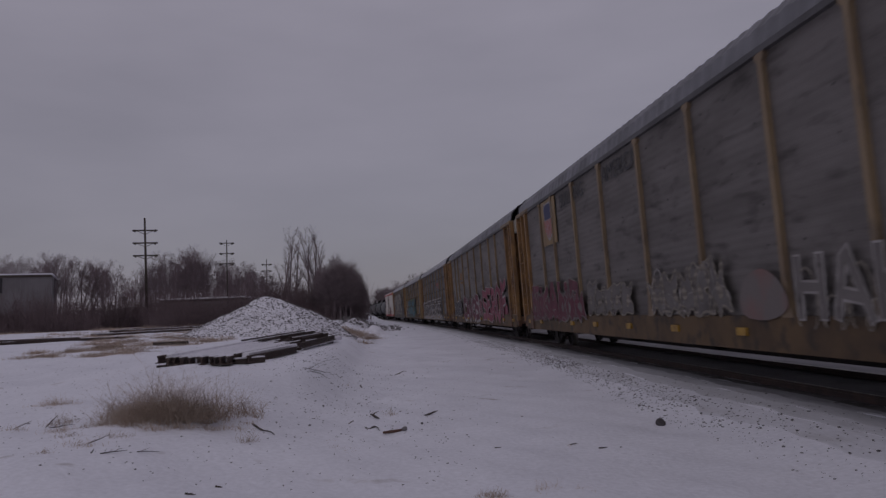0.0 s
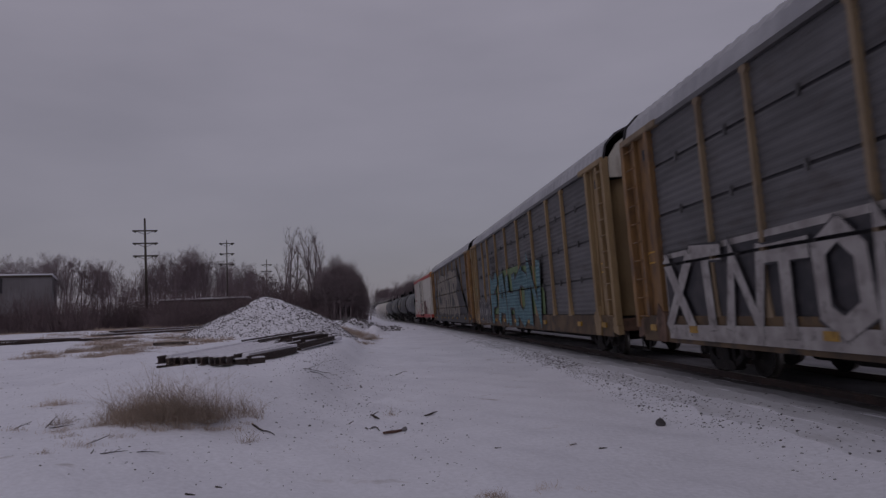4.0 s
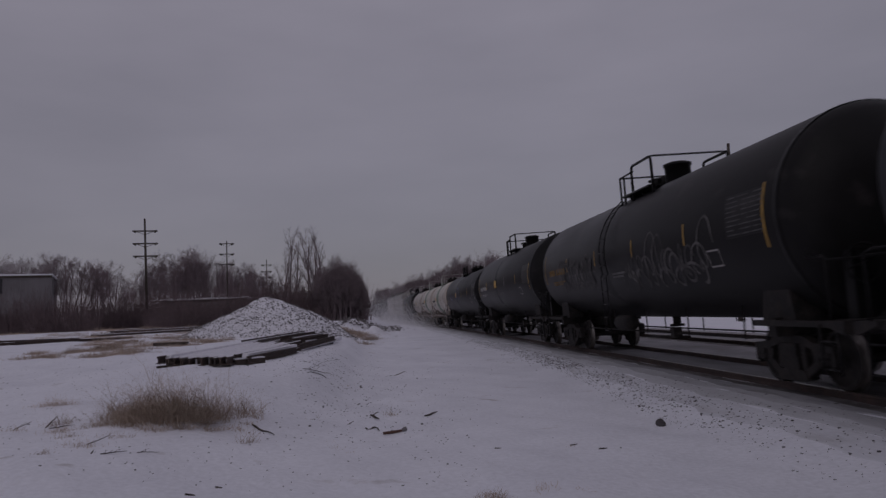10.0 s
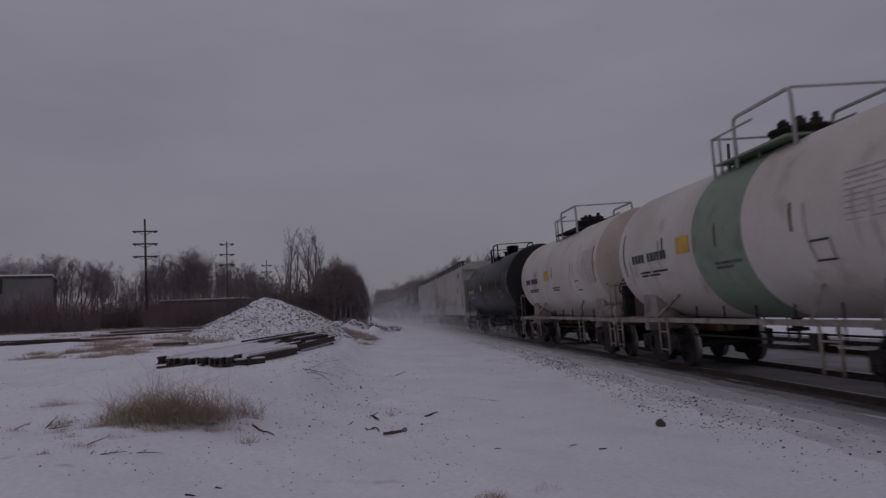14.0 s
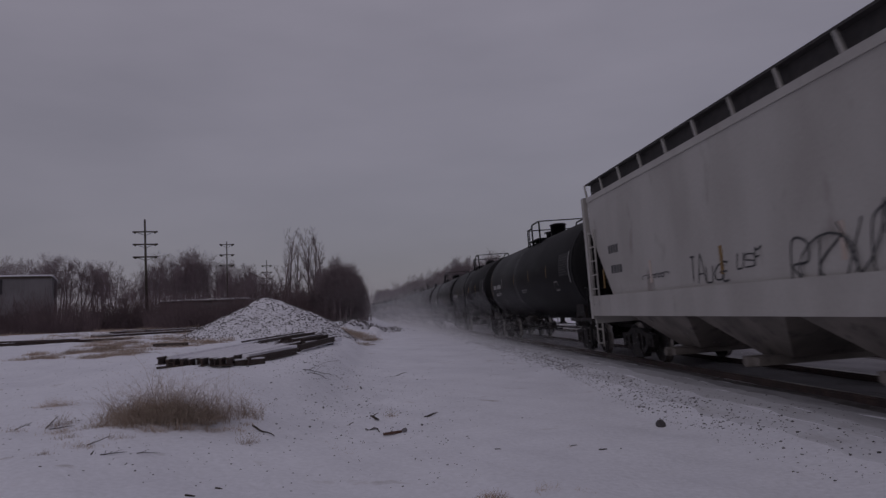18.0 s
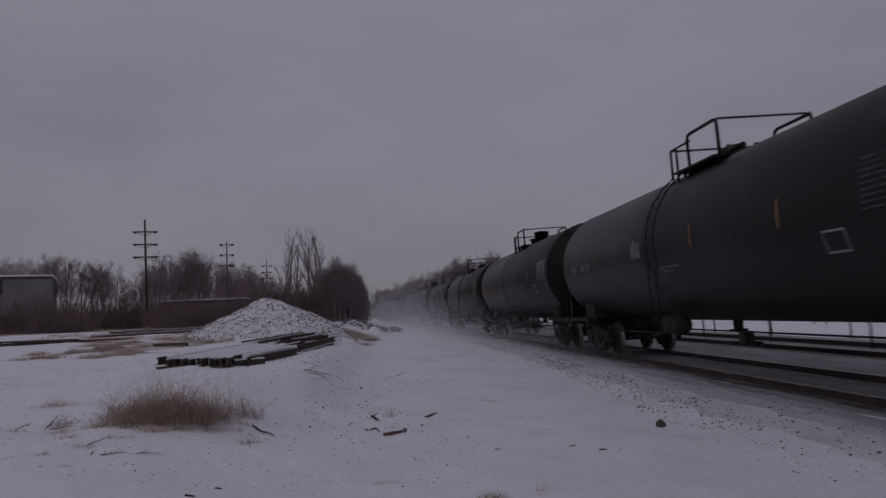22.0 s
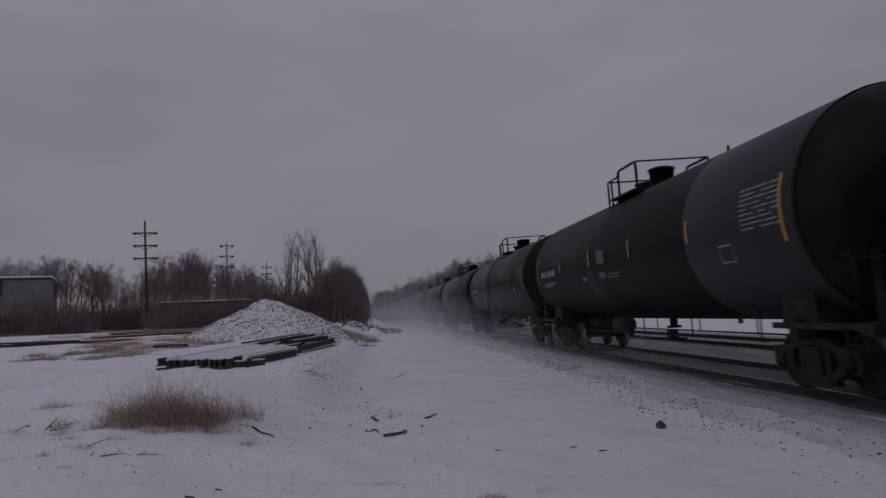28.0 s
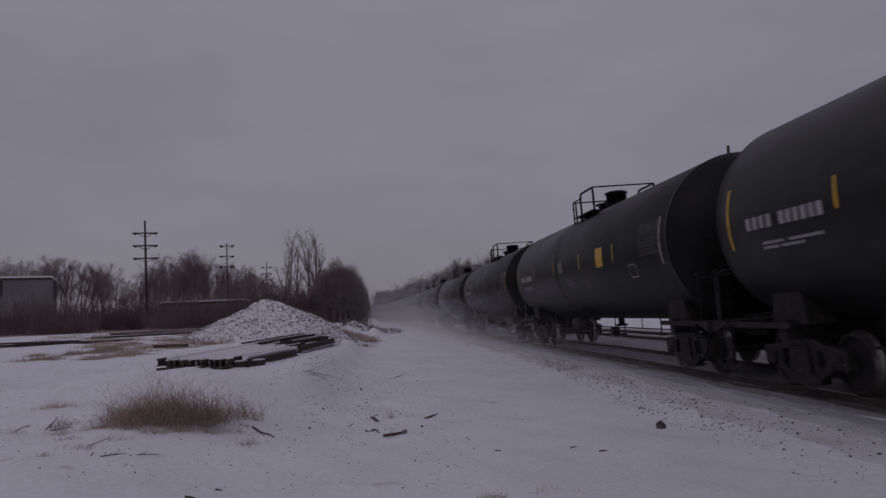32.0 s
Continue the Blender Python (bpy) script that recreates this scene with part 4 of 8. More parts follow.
            part("knee_bracket", bm, M_RUST if end_mat is M_YELLOW else end_mat, car, "rusty bracket at the foot of the posts")
            bm = bmesh.new()
            prism(bm, [(y0 + sy * 0.95, 1.16), (y0 + sy * 1.25, 1.16), (y1 + sy * 0.02, 0.98), (y1 + sy * 0.02, 0.66), (y0 + sy * 1.0, 0.78)], xo - sx * 0.09, xo + sx * 0.06)
            part("knee_bracket", bm, M_RUST if end_mat is M_YELLOW else end_mat, car, "rusty bracket at the foot of the posts")
            bm = bmesh.new()
            tube(bm, [(xo + sx * 0.04, y1 - sy * 0.12, 0.7), (xo + sx * 0.05, y1 - sy * 0.12, 0.38), (xo + sx * 0.05, y1 - sy * 0.6, 0.38), (xo + sx * 0.04, y1 - sy * 0.6, 0.7)], 0.02, 5)
            part("stirrup", bm, M_IRON, car)
        bm = bmesh.new()
        box(bm, -hw, hw, sy * (L / 2 - 0.1) - 0.08, sy * (L / 2 - 0.1) + 0.08, 0.74, 1.06, bevel=0.02)
        part("end_sill", bm, M_RUST, car)
        for sx in (-1, 1):
            bm = bmesh.new()
            for k in range(5):
                x0, x1 = sx * (0.02 + k * 0.28), sx * (0.02 + (k + 1) * 0.28)
                yy, y2 = sy * (L / 2 - 0.06 - 0.02 * k * k), sy * (L / 2 - 0.06 - 0.02 * (k + 1) ** 2)
                q = [(x0, yy, 1.12), (x1, y2, 1.12), (x1, y2, 4.7), (x0, yy, 4.7)]
                vs = [bm.verts.new(v) for v in q] + [bm.verts.new((x, y - sy * 0.05, z)) for x, y, z in q]
                for f in ((0, 1, 2, 3), (7, 6, 5, 4), (0, 4, 5, 1), (1, 5, 6, 2), (2, 6, 7, 3), (3, 7, 4, 0)):
                    bm.faces.new([vs[i] for i in f])
            bmesh.ops.recalc_face_normals(bm, faces=bm.faces)
            door = part("end_door", bm, end_mat, car, "dull yellow-brown curved end door")
            bm = bmesh.new()
            box(bm, min(sx * .35, sx * .95), max(sx * .35, sx * .95), sy * (L / 2 - 0.1) - 0.06, sy * (L / 2 - 0.1) + 0.06, 2.85, 2.97)
            part("handle_slot", bm, M_SPRAY_K, door)
        bm = bmesh.new()
        prof = roof_profile(hw - 0.06, 4.72, CROWN - 0.1)
        vs = [bm.verts.new((x, sy * (L / 2 - 0.1), z)) for x, z in prof]
        wv = [bm.verts.new((x, sy * (L / 2 - 0.2), z)) for x, z in prof]
        bm.faces.new(vs)
        bm.faces.new(wv[::-1])
        for k in range(len(prof) - 1):
            bm.faces.new((vs[k], vs[k + 1], wv[k + 1], wv[k]))
        bmesh.ops.recalc_face_normals(bm, faces=bm.faces)
        part("end_gable", bm, M_WHITE, car, "dirty white end gable")
        bm = bmesh.new()
        tube(bm, [(x, sy * (L / 2 - 0.02), z + 0.02) for x, z in roof_profile(hw + 0.02, RACK_H + 0.03, CROWN)], 0.028, 6)
        part("end_arch", bm, M_SPRAY_K, car)
    # ribbed roof
    prof = roof_profile(hw + 0.03, RACK_H + 0.02, CROWN)
    co, fs, n = [], [], len(prof)
    rows = 240
    for k in range(rows + 1):
        d = 0.02 if k % 4 in (1, 2) else 0.0
        y = -L / 2 + 0.15 + (L - 0.3) * k / rows
        co += [(x * (1 + d * 0.4), y, z + d) for x, z in prof]
    for k in range(rows):
        for i in range(n - 1):
            fs.append((k * n + i, k * n + i + 1, (k + 1) * n + i + 1, (k + 1) * n + i))
    me = bpy.data.meshes.new("roof")
    me.from_pydata(co, [], fs)
    me.materials.append(roof_mat or M_ROOF)
    part("roof", me, None, car, "ribbed galvanised roof")
    for sx in (-1, 1):
        bm = bmesh.new()
        box(bm, sx * (hw + 0.02) - 0.05, sx * (hw + 0.02) + 0.05, POSTS[0], POSTS[-1], RACK_H - 0.02, RACK_H + 0.08)
        part("roof_rail", bm, M_GREYPANEL, car)
    running_gear(car, 10.05, 14.03)
    return car


# ---- insulated box car ----
def reefer():
    car = thing("refrigerator_car", "white insulated box car with red stripes and graffiti", "freight car", "freight train cars")
    L, hw, top = 20.93, 1.6, 5.36
    bm = bmesh.new()
    box(bm, -hw, hw, -L / 2, L / 2, 1.2, top - 0.40)
    part("body", bm, M_WHITE, car, "grimy white body")
    bm = bmesh.new()
    for sx in (-1, 1):
        box(bm, sx * hw - 0.03, sx * hw + 0.012, -L / 2, L / 2, top - 0.4, top - 0.08)
    part("upper_stripe", bm, M_RED, car, "faded red stripe under the roof")
    bm = bmesh.new()
    for sx in (-1, 1):
        box(bm, sx * hw - 0.05, sx * hw + 0.02, -L / 2, L / 2, 0.87, 1.2)
    for sy in (-1, 1):
        box(bm, -hw, hw, sy * L / 2 - 0.03, sy * L / 2 + 0.02, 0.87, 1.2)
    part("side_sill", bm, M_RED, car, "red side sill")
    bm = bmesh.new()
    co = [(-hw - 0.04, top - 0.08), (-hw + 0.0, top + 0.1), (0, top + 0.2), (hw - 0.0, top + 0.1), (hw + 0.04, top - 0.08)]
    for sy in (0,):
        a = [bm.verts.new((x, -L / 2 - 0.03, z)) for x, z in co]
        b = [bm.verts.new((x, L / 2 + 0.03, z)) for x, z in co]
        bm.faces.new(a)
        bm.faces.new(b[::-1])
        for k in range(5):
            bm.faces.new((a[(k + 1) % 5], a[k], b[k], b[(k + 1) % 5]))
        bmesh.ops.recalc_face_normals(bm, faces=bm.faces)
    part("roof", bm, M_WHITE, car)
    bm = bmesh.new()
    box(bm, -hw + 0.04, hw - 0.04, -L / 2 - 0.14, -L / 2 + 0.05, top - 0.44, top + 0.07, bevel=0.03)
    part("cooling_unit", bm, M_ORANGE, car, "orange panel across the end")
    # plug door on each side
    for sx in (-1, 1):
        door = bmesh.new()
        box(door, sx * (hw + 0.05) - 0.05, sx * (hw + 0.05) + 0.03, -1.6, 1.6, 1.22, top - 0.42, bevel=0.02)
        d = part("plug_door", door, M_WHITE, car, "white plug door")
        rods = bmesh.new()
        for y in (-1.1, -0.5, 0.5, 1.1):
            tube(rods, [(sx * (hw + 0.11), y, 1.32), (sx * (hw + 0.11), y, top - 0.45)], 0.024, 6)
            for z in (1.7, 2.6, 3.6, 4.3):
                box(rods, sx * (hw + 0.1) - 0.03, sx * (hw + 0.1) + 0.03, y - 0.07, y + 0.07, z - 0.04, z + 0.04)
        tube(rods, [(sx * (hw + 0.14), -0.6, 2.3), (sx * (hw + 0.14), 0.6, 2.3)], 0.02, 6)
        part("lock_rods", rods, M_GREY_BROWN, d)
        rods = bmesh.new()
        xd = sx * (hw + 0.085)
        for z in (1.3, 2.62, 3.0, top - 0.5):
            box(rods, xd - 0.02, xd + 0.02, -1.55, 1.55, z - 0.045, z + 0.045)
        for y in (-1.52, -0.15, 0.15, 1.52):
            box(rods, xd - 0.018, xd + 0.018, y - 0.05, y + 0.05, 1.3, top - 0.5)
        part("door_rib", rods, M_WHITE, d)
        bm = bmesh.new()
        box(bm, sx * (hw + 0.13) - 0.05, sx * (hw + 0.13) + 0.05, -0.22, 0.16, 2.0, 2.5, bevel=0.02)
        part("lock_gear", bm, M_HOPPER, d, "grey lock gear box")
        bm = bmesh.new()
        box(bm, sx * (hw + 0.19) - 0.006, sx * (hw + 0.19) + 0.006, 0.02, 0.3, 1.98, 2.34)
        part("lock_plate", bm, M_RED, d, "red plate on the lock gear")
        bm = bmesh.new()
        for y in (-1.2, 1.2):
            box(bm, sx * (hw + 0.1) - 0.06, sx * (hw + 0.1) + 0.06, y - 0.12, y + 0.12, 1.02, 1.26, bevel=0.02)
        part("door_hanger", bm, M_IRON, d)
        rail = bmesh.new()
        box(rail, sx * (hw + 0.06) - 0.06, sx * (hw + 0.06) + 0.06, -1.7, 4.6, 1.24, 1.32)
        box(rail, sx * (hw + 0.05) - 0.05, sx * (hw + 0.05) + 0.05, -1.7, 4.6, top - 0.42, top - 0.36)
        part("door_rail", rail, M_WHITE, car)
        for k, (y, z, hgt) in enumerate(((2.2, 3.9, .26), (2.2, 2.2, .26), (-2.3, 3.6, .3))):
            bm = bmesh.new()
            box(bm, sx * hw - 0.008, sx * hw + 0.008, y - 0.09, y + 0.09, z - hgt, z + hgt * 0.5)
            part("placard", bm, M_SPRAY_K if k < 2 else M_HOPPER, car)
        for sy in (-1, 1):
            bm = bmesh.new()
            ladder(bm, sx * (hw + 0.1), sy * (L / 2 - 0.5), 0.7, 2.6 if sy > 0 else 2.9, 0.46)
            for z in (1.5, 2.1, 2.7):
                tube(bm, [(sx * (hw + 0.02), sy * (L / 2 - 0.28), z), (sx * (hw + 0.1), sy * (L / 2 - 0.28), z)], 0.015, 5)
            part("ladder", bm, M_WHITE, car, "white corner ladder")
    bm = bmesh.new()
    ladder(bm, -1.3, -L / 2 - 0.1, 1.3, 2.9, 0.44, along="x")
    part("end_ladder", bm, M_WHITE, car)
    bm = bmesh.new()
    for y in [-L / 2 + 1.2 + k * 1.18 for k in range(17)]:
        if abs(y) > 2.0:
            box(bm, -hw - 0.006, -hw + 0.002, y - 0.015, y + 0.015, 1.2, top - 0.4)
    part("side_seam", bm, M_WHITE, car)
    # emblem, drawn plain
    bm = bmesh.new()
    pts = [(0.15, 4.25), (0.15, 3.35), (0.38, 3.2), (0.38, 3.75), (0.62, 3.6), (0.62, 3.2), (0.95, 3.2), (1.2, 3.45), (1.25, 3.8), (1.1, 4.05), (0.7, 4.15)]
    prism(bm, [(8.2 + y, z) for y, z in pts], -hw - 0.012, -hw + 0.01)
    part("emblem", bm, M_FADED_RED, car, "plain faded red emblem")
    lettering(car, -hw - 0.004, 9.75, 2.86, 2.2, 0.26, M_FADED_RED, 1, 3, words=2)
    lettering(car, -hw - 0.004, 9.2, 2.32, 0.75, 0.17, M_FADED_RED)
    lettering(car, -hw - 0.004, 9.15, 1.85, 0.72, 0.17, M_FADED_RED)
    side = ("side", -hw)
    over = ("side", -hw - 0.014)
    shape = [(-1.95, 0.95), (-1.86, 1.7), (-1.98, 2.45), (-2.2, 2.62), (-2.42, 2.34), (-2.62, 2.62), (-2.95, 2.68), (-3.1, 2.42), (-3.35, 2.7), (-3.7, 2.66), (-3.85, 2.42), (-4.05, 2.72), (-4.4, 2.66), (-4.55, 2.2), (-4.9, 2.0), (-5.35, 2.05), (-5.85, 1.9), (-5.55, 1.45), (-5.4, 0.98), (-5.0, 0.74), (-4.0, 0.8), (-2.6, 0.78)]
    ring = round_off(shape, 3)
    spray(car, over, [("fill", ring, 0), ("line", ring + ring[:1], 1, 0.055, True)], [M_MAROON, M_SPRAY_T])
    for k in range(5):
        y = -2.35 - 0.62 * k
        arch = [(y + 0.27, 0.98), (y + 0.3, 1.4), (y + 0.16, 1.72), (y - 0.06, 1.8), (y - 0.26, 1.62), (y - 0.3, 1.2), (y - 0.27, 1.0)]
        spray(car, ("side", -hw - 0.02), [("line", arch, 0, 0.045)], [M_SPRAY_T], label="pale sprayed outline")
    thin_tag(car, ("side", -hw - 0.02), "AEON", -4.5, -2.05, 1.75, 2.55, M_SPRAY_T, 81, 0.045)
    spray(car, ("side", -hw - 0.026), [("line", [(-2.6, 1.16), (-3.6, 1.12), (-5.2, 1.2)], 0, 0.05)], [M_SPRAY_K], label="dark sprayed line")
    for k, y in enumerate((2.7, 4.7, 6.6)):
        scrawl(car, side, y, y + 1.5, 1.3, 1.72, M_RED, 12 + k, 9, 0.045)
    scrawl(car, side, 1.9, 7.8, 1.95, 2.25, M_HOPPER, 16, 18, 0.035)
    scrawl(car, side, 4.6, 7.5, 2.55, 2.9, M_HOPPER, 17, 10, 0.035)
    lettering(car, -hw - 0.09, 1.15, 4.0, 0.6, 0.05, M_FADED_RED, 3, 71)
    lettering(car, -hw - 0.09, 0.9, 2.82, 1.6, 0.045, M_FADED_RED, 1, 72)
    bm = bmesh.new()
    box(bm, -hw - 0.01, -hw + 0.01, -6.46, -6.34, 1.26, 1.85)
    part("reflector", bm, M_DULL_YELLOW, car, "upright yellow reflector strip")
    bm = bmesh.new()
    box(bm, -0.3, 0.3, -L / 2, L / 2, 0.72, 1.05)
    for k in range(9):
        y = -L / 2 + 1 + k * (L - 2) / 8
        box(bm, -1.5, 1.5, y - 0.06, y + 0.06, 0.85, 1.05)
    lathe(bm, [(0.0, -0.9), (0.3, -0.85), (0.3, 0.85), (0.0, 0.9)], 14, pose(-0.9, 1.0, 0.55, 90, 0, 0))
    part("underframe", bm, M_IRON, car)
    running_gear(car, 7.7, 11.0)
    return car

# ---- tank cars ----
def tank_shell(bm, R, half, zc, bulge=0.62, band=None, mi=0, heads=0):
    """A lying tank with dished heads; band: (y0, y1, material slot)."""
    prof = [(R * math.sin(a), -half - bulge * math.cos(a) + 0.0) for a in [math.pi / 2 * k / 7 for k in range(8)]]
    ys = [-half]
    if band:
        ys += [band[0], band[1]]
    m = Matrix.Translation((0, 0, zc)) @ Matrix.Rotation(-math.pi / 2, 4, "X")
    lathe(bm, prof, 48, m, heads)
    cuts = sorted(set([-half, half] + ([band[0], band[1]] if band else [])))
    for a, b in zip(cuts, cuts[1:]):
        lathe(bm, [(R, a), (R, b)], 48, m, band[2] if band and a == band[0] else mi)
    lathe(bm, [(r, -z) for r, z in prof[::-1]], 48, m, heads)
    bmesh.ops.remove_doubles(bm, verts=bm.verts, dist=1e-4)
    bmesh.ops.recalc_face_normals(bm, faces=bm.faces)


def tank_car(label, pitch, R, zc, paint, fitting, sills=None, band=None, style=0, seams=True, dark_heads=False, ry=-0.3, band_mat=None):
    car = thing("tank_car", label, "tank car", "freight train cars")
    half = pitch / 2 - 1.2
    centres = pitch / 2 - 2.2
    bm = bmesh.new()
    tank_shell(bm, R, half, zc, 0.6, band and (*band, 1), 0, 2 if dark_heads or sills else 0)
    part("tank", bm, [paint, band_mat or M_GREEN, M_GRIMY_HEAD if sills else M_BLACK], car)
    turn = Matrix.Translation((0, 0, zc)) @ Matrix.Rotation(-math.pi / 2, 4, "X")
    if seams:
        for y in (-half, half):
            bm = bmesh.new()
            lathe(bm, [(R + 0.001, y - 0.05), (R + 0.006, y - 0.02), (R + 0.006, y + 0.02), (R + 0.001, y + 0.05)], 48, turn)
            part("weld_band", bm, paint, car)
    # saddles, stub sills and end platforms
    for sy in (-1, 1):
        y = sy * centres
        for sx in (-1, 1):
            bm = bmesh.new()
            prism(bm, [(y - 0.5, 1.05), (y + 0.5, 1.05), (y + 0.32, zc - R * 0.45), (y - 0.32, zc - R * 0.45)], sx * 1.22, sx * 0.75)
            part("saddle", bm, sills or M_IRON, car)
            bm = bmesh.new()
            box(bm, min(sx * .3, sx * 1.35), max(sx * .3, sx * 1.35), y - 0.12, y + 0.12, 0.82, 1.12)
            part("bolster_arm", bm, sills or M_IRON, car)
        bm = bmesh.new()
        ends = (sy * (centres - 1.6), sy * (pitch / 2 - 0.25))
        box(bm, -0.3, 0.3, min(ends), max(ends), 0.74, 1.15)
        part("stub_sill", bm, M_RUST if sills else M_IRON, car)
        ye = sy * (pitch / 2 - 0.32)
        bm = bmesh.new()
        prism(bm, [(ye - 0.28, 1.05), (ye + sy * 0.14, 0.92), (ye + sy * 0.2, 0.92), (ye + 0.2, 1.1), (ye - 0.28, 1.1)] if sy > 0 else [(ye + 0.28, 1.05), (ye + sy * 0.14, 0.92), (ye + sy * 0.2, 0.92), (ye - 0.2, 1.1), (ye + 0.28, 1.1)], -1.5, 1.5)
        part("end_platform", bm, sills or M_IRON, car)
        for sx in (-1, 1):
            ys = (sy * (centres - 0.4), ye)
            bm = bmesh.new()
            box(bm, sx * 1.42 - 0.03, sx * 1.42 + 0.03, min(ys), max(ys), 1.0, 1.09)
            part("side_channel", bm, sills or M_IRON, car)
            bm = bmesh.new()
            tube(bm, [(sx * 1.46, ye - sy * 0.1, 1.1), (sx * 1.46, ye - sy * 0.1, 1.95), (sx * 1.44, ye - sy * 0.25, 2.0), (sx * 1.3, ye - sy * 1.0, 2.0)], 0.02, 6)
            part("end_handrail", bm, sills or fitting, car)
            bm = bmesh.new()
            ladder(bm, sx * 1.46, ye - sy * 0.2, 0.35, 1.05, 0.4)
            part("stirrup", bm, sills or fitting, car)
        bm = bmesh.new()
        tube(bm, [(-1.46, ye - sy * 0.08, 1.93), (-0.7, ye, 1.93), (0.7, ye, 1.93), (1.46, ye - sy * 0.08, 1.93)], 0.018, 6)
        part("cross_handrail", bm, sills or fitting, car)
    # brake wheel and air tank on the leading end
    bm = bmesh.new()
    wheel = [(0.27 * math.cos(a), 0, 0.27 * math.sin(a)) for a in [math.tau * k / 18 for k in range(19)]]
    tube(bm, [(x - 0.95, -pitch / 2 + 0.35, z + 1.85) for x, _, z in wheel], 0.018, 5, caps=False)
    for k in range(4):
        a = math.tau * k / 4 + 0.3
        tube(bm, [(-0.95, -pitch / 2 + 0.38, 1.85), (-0.95 + 0.27 * math.cos(a), -pitch / 2 + 0.35, 1.85 + 0.27 * math.sin(a))], 0.014, 5)
    box(bm, -1.08, -0.82, -pitch / 2 + 0.4, -pitch / 2 + 0.6, 1.1, 2.05)
    part("hand_brake", bm, fitting, car)
    bm = bmesh.new()
    lathe(bm, [(0, -0.55), (0.16, -0.5), (0.2, -0.42), (0.2, 0.42), (0.16, 0.5), (0, 0.55)], 14, pose(-1.12, -centres - 1.05 if sills else 0.9, 1.24 if sills else 0.95, 90, 0, 0))
    part("air_tank", bm, sills or M_IRON, car)
    # bottom outlet, rods and hangers
    bm = bmesh.new()
    lathe(bm, [(0.35, 0.25), (0.2, 0.12), (0.1, 0.06), (0.1, -0.12), (0.14, -0.14), (0, -0.14)], 14, Matrix.Translation((0, 0.3, zc - R - 0.06)))
    box(bm, -0.14, 0.14, 0.16, 0.44, zc - R - 0.24, zc - R - 0.18)
    for sx, z in ((-0.9, 0.72), (0.55, 0.66)):
        tube(bm, [(sx, -centres + 1.5, z), (sx, centres - 1.5, z)], 0.022, 6)
        for k in range(5):
            y = -centres + 1.8 + k * (2 * centres - 3.6) / 4
            tube(bm, [(sx, y, z - 0.04), (sx, y, zc - math.sqrt(R * R - sx * sx) + 0.04)], 0.016, 5)
    tube(bm, [(-0.5, -1.6, 0.6), (-0.9, -1.0, 0.62), (-0.9, 0.0, 0.6)], 0.03, 6)
    box(bm, -1.0, -0.8, -1.9, -1.7, 0.62, 0.85)
    part("brake_piping", bm, M_IRON, car)
    # top fittings
    zt = zc + R
    if style in (0, 1):
        bm = bmesh.new()
        mr, mh = (0.24, 0.22) if style == 1 and paint is M_GREY_TANK else (0.31, 0.4)
        lathe(bm, [(mr, -0.12), (mr, mh), (mr + 0.03, mh), (mr + 0.03, mh + 0.06), (mr * 0.7, mh + 0.1), (0.0, mh + 0.11)], 20, Matrix.Translation((0.0, ry - 0.4, zt)))
        part("manway", bm, fitting, car)
        bm = bmesh.new()
        lathe(bm, [(0.26, -0.1), (0.26, 0.2), (0.3, 0.22), (0.3, 0.27), (0.0, 0.29)], 16, Matrix.Translation((0.0, ry + 0.6, zt)))
        for sx in (-1, 1):
            tube(bm, [(sx * 0.14, ry + 0.2, zt - 0.05), (sx * 0.14, ry + 0.2, zt + 0.28)], 0.05, 8)
            tube(bm, [(sx * 0.3, ry + 0.3, zt - 0.05), (sx * 0.3, ry + 0.3, zt + 0.22)], 0.04, 8)
        tube(bm, [(-0.3, ry + 0.8, zt + 0.24), (0.3, ry + 0.8, zt + 0.3)], 0.04, 8)
        part("valve_assembly", bm, fitting, car)
    elif style == 4:
        bm = bmesh.new()
        lathe(bm, [(0.33, -0.1), (0.33, 0.1), (0.29, 0.2), (0.16, 0.28), (0.0, 0.3)], 18, Matrix.Translation((0.0, ry + 0.15, zt)))
        part("manway", bm, fitting, car, "low domed manway cover")
        bm = bmesh.new()
        tube(bm, [(-0.3, ry - 0.2, zt - 0.05), (-0.3, ry - 0.2, zt + 0.1), (-0.25, ry - 0.75, zt + 0.12)], 0.05, 8)
        for k in range(3):
            tube(bm, [(0.1, ry - 0.35 - 0.22 * k, zt - 0.05), (0.1, ry - 0.35 - 0.22 * k, zt + 0.12 + 0.04 * (k % 2))], 0.055, 8)
        part("valve_assembly", bm, fitting, car)
    else:
        bm = bmesh.new()
        lathe(bm, [(0.5, -0.1), (0.5, 0.18), (0.54, 0.18), (0.54, 0.23), (0, 0.23)], 20, Matrix.Translation((0, ry, zt)))
        for k in range(6):
            a = k * math.tau / 6
            tube(bm, [(0.3 * math.cos(a), ry + 0.3 * math.sin(a), zt + 0.2), (0.3 * math.cos(a), ry + 0.3 * math.sin(a), zt + 0.34 + 0.06 * (k % 3))], 0.06, 8)
            box(bm, 0.3 * math.cos(a) - 0.09, 0.3 * math.cos(a) + 0.09, ry + 0.3 * math.sin(a) - 0.05, ry + 0.3 * math.sin(a) + 0.05, zt + 0.28, zt + 0.36)
        part("valve_assembly", bm, fitting, car)
    reach = 0.98 if style != 2 else 1.25
    zb = zc + math.sqrt(R * R - 0.78 ** 2)
    hx, hz = 0.95, zt + (0.6 if style == 2 else 0.56)
    rail_mat = fitting if style != 2 or not sills else M_HOPPER
    for sx in (-1, 1):
        x = sx * 0.78
        bm = bmesh.new()
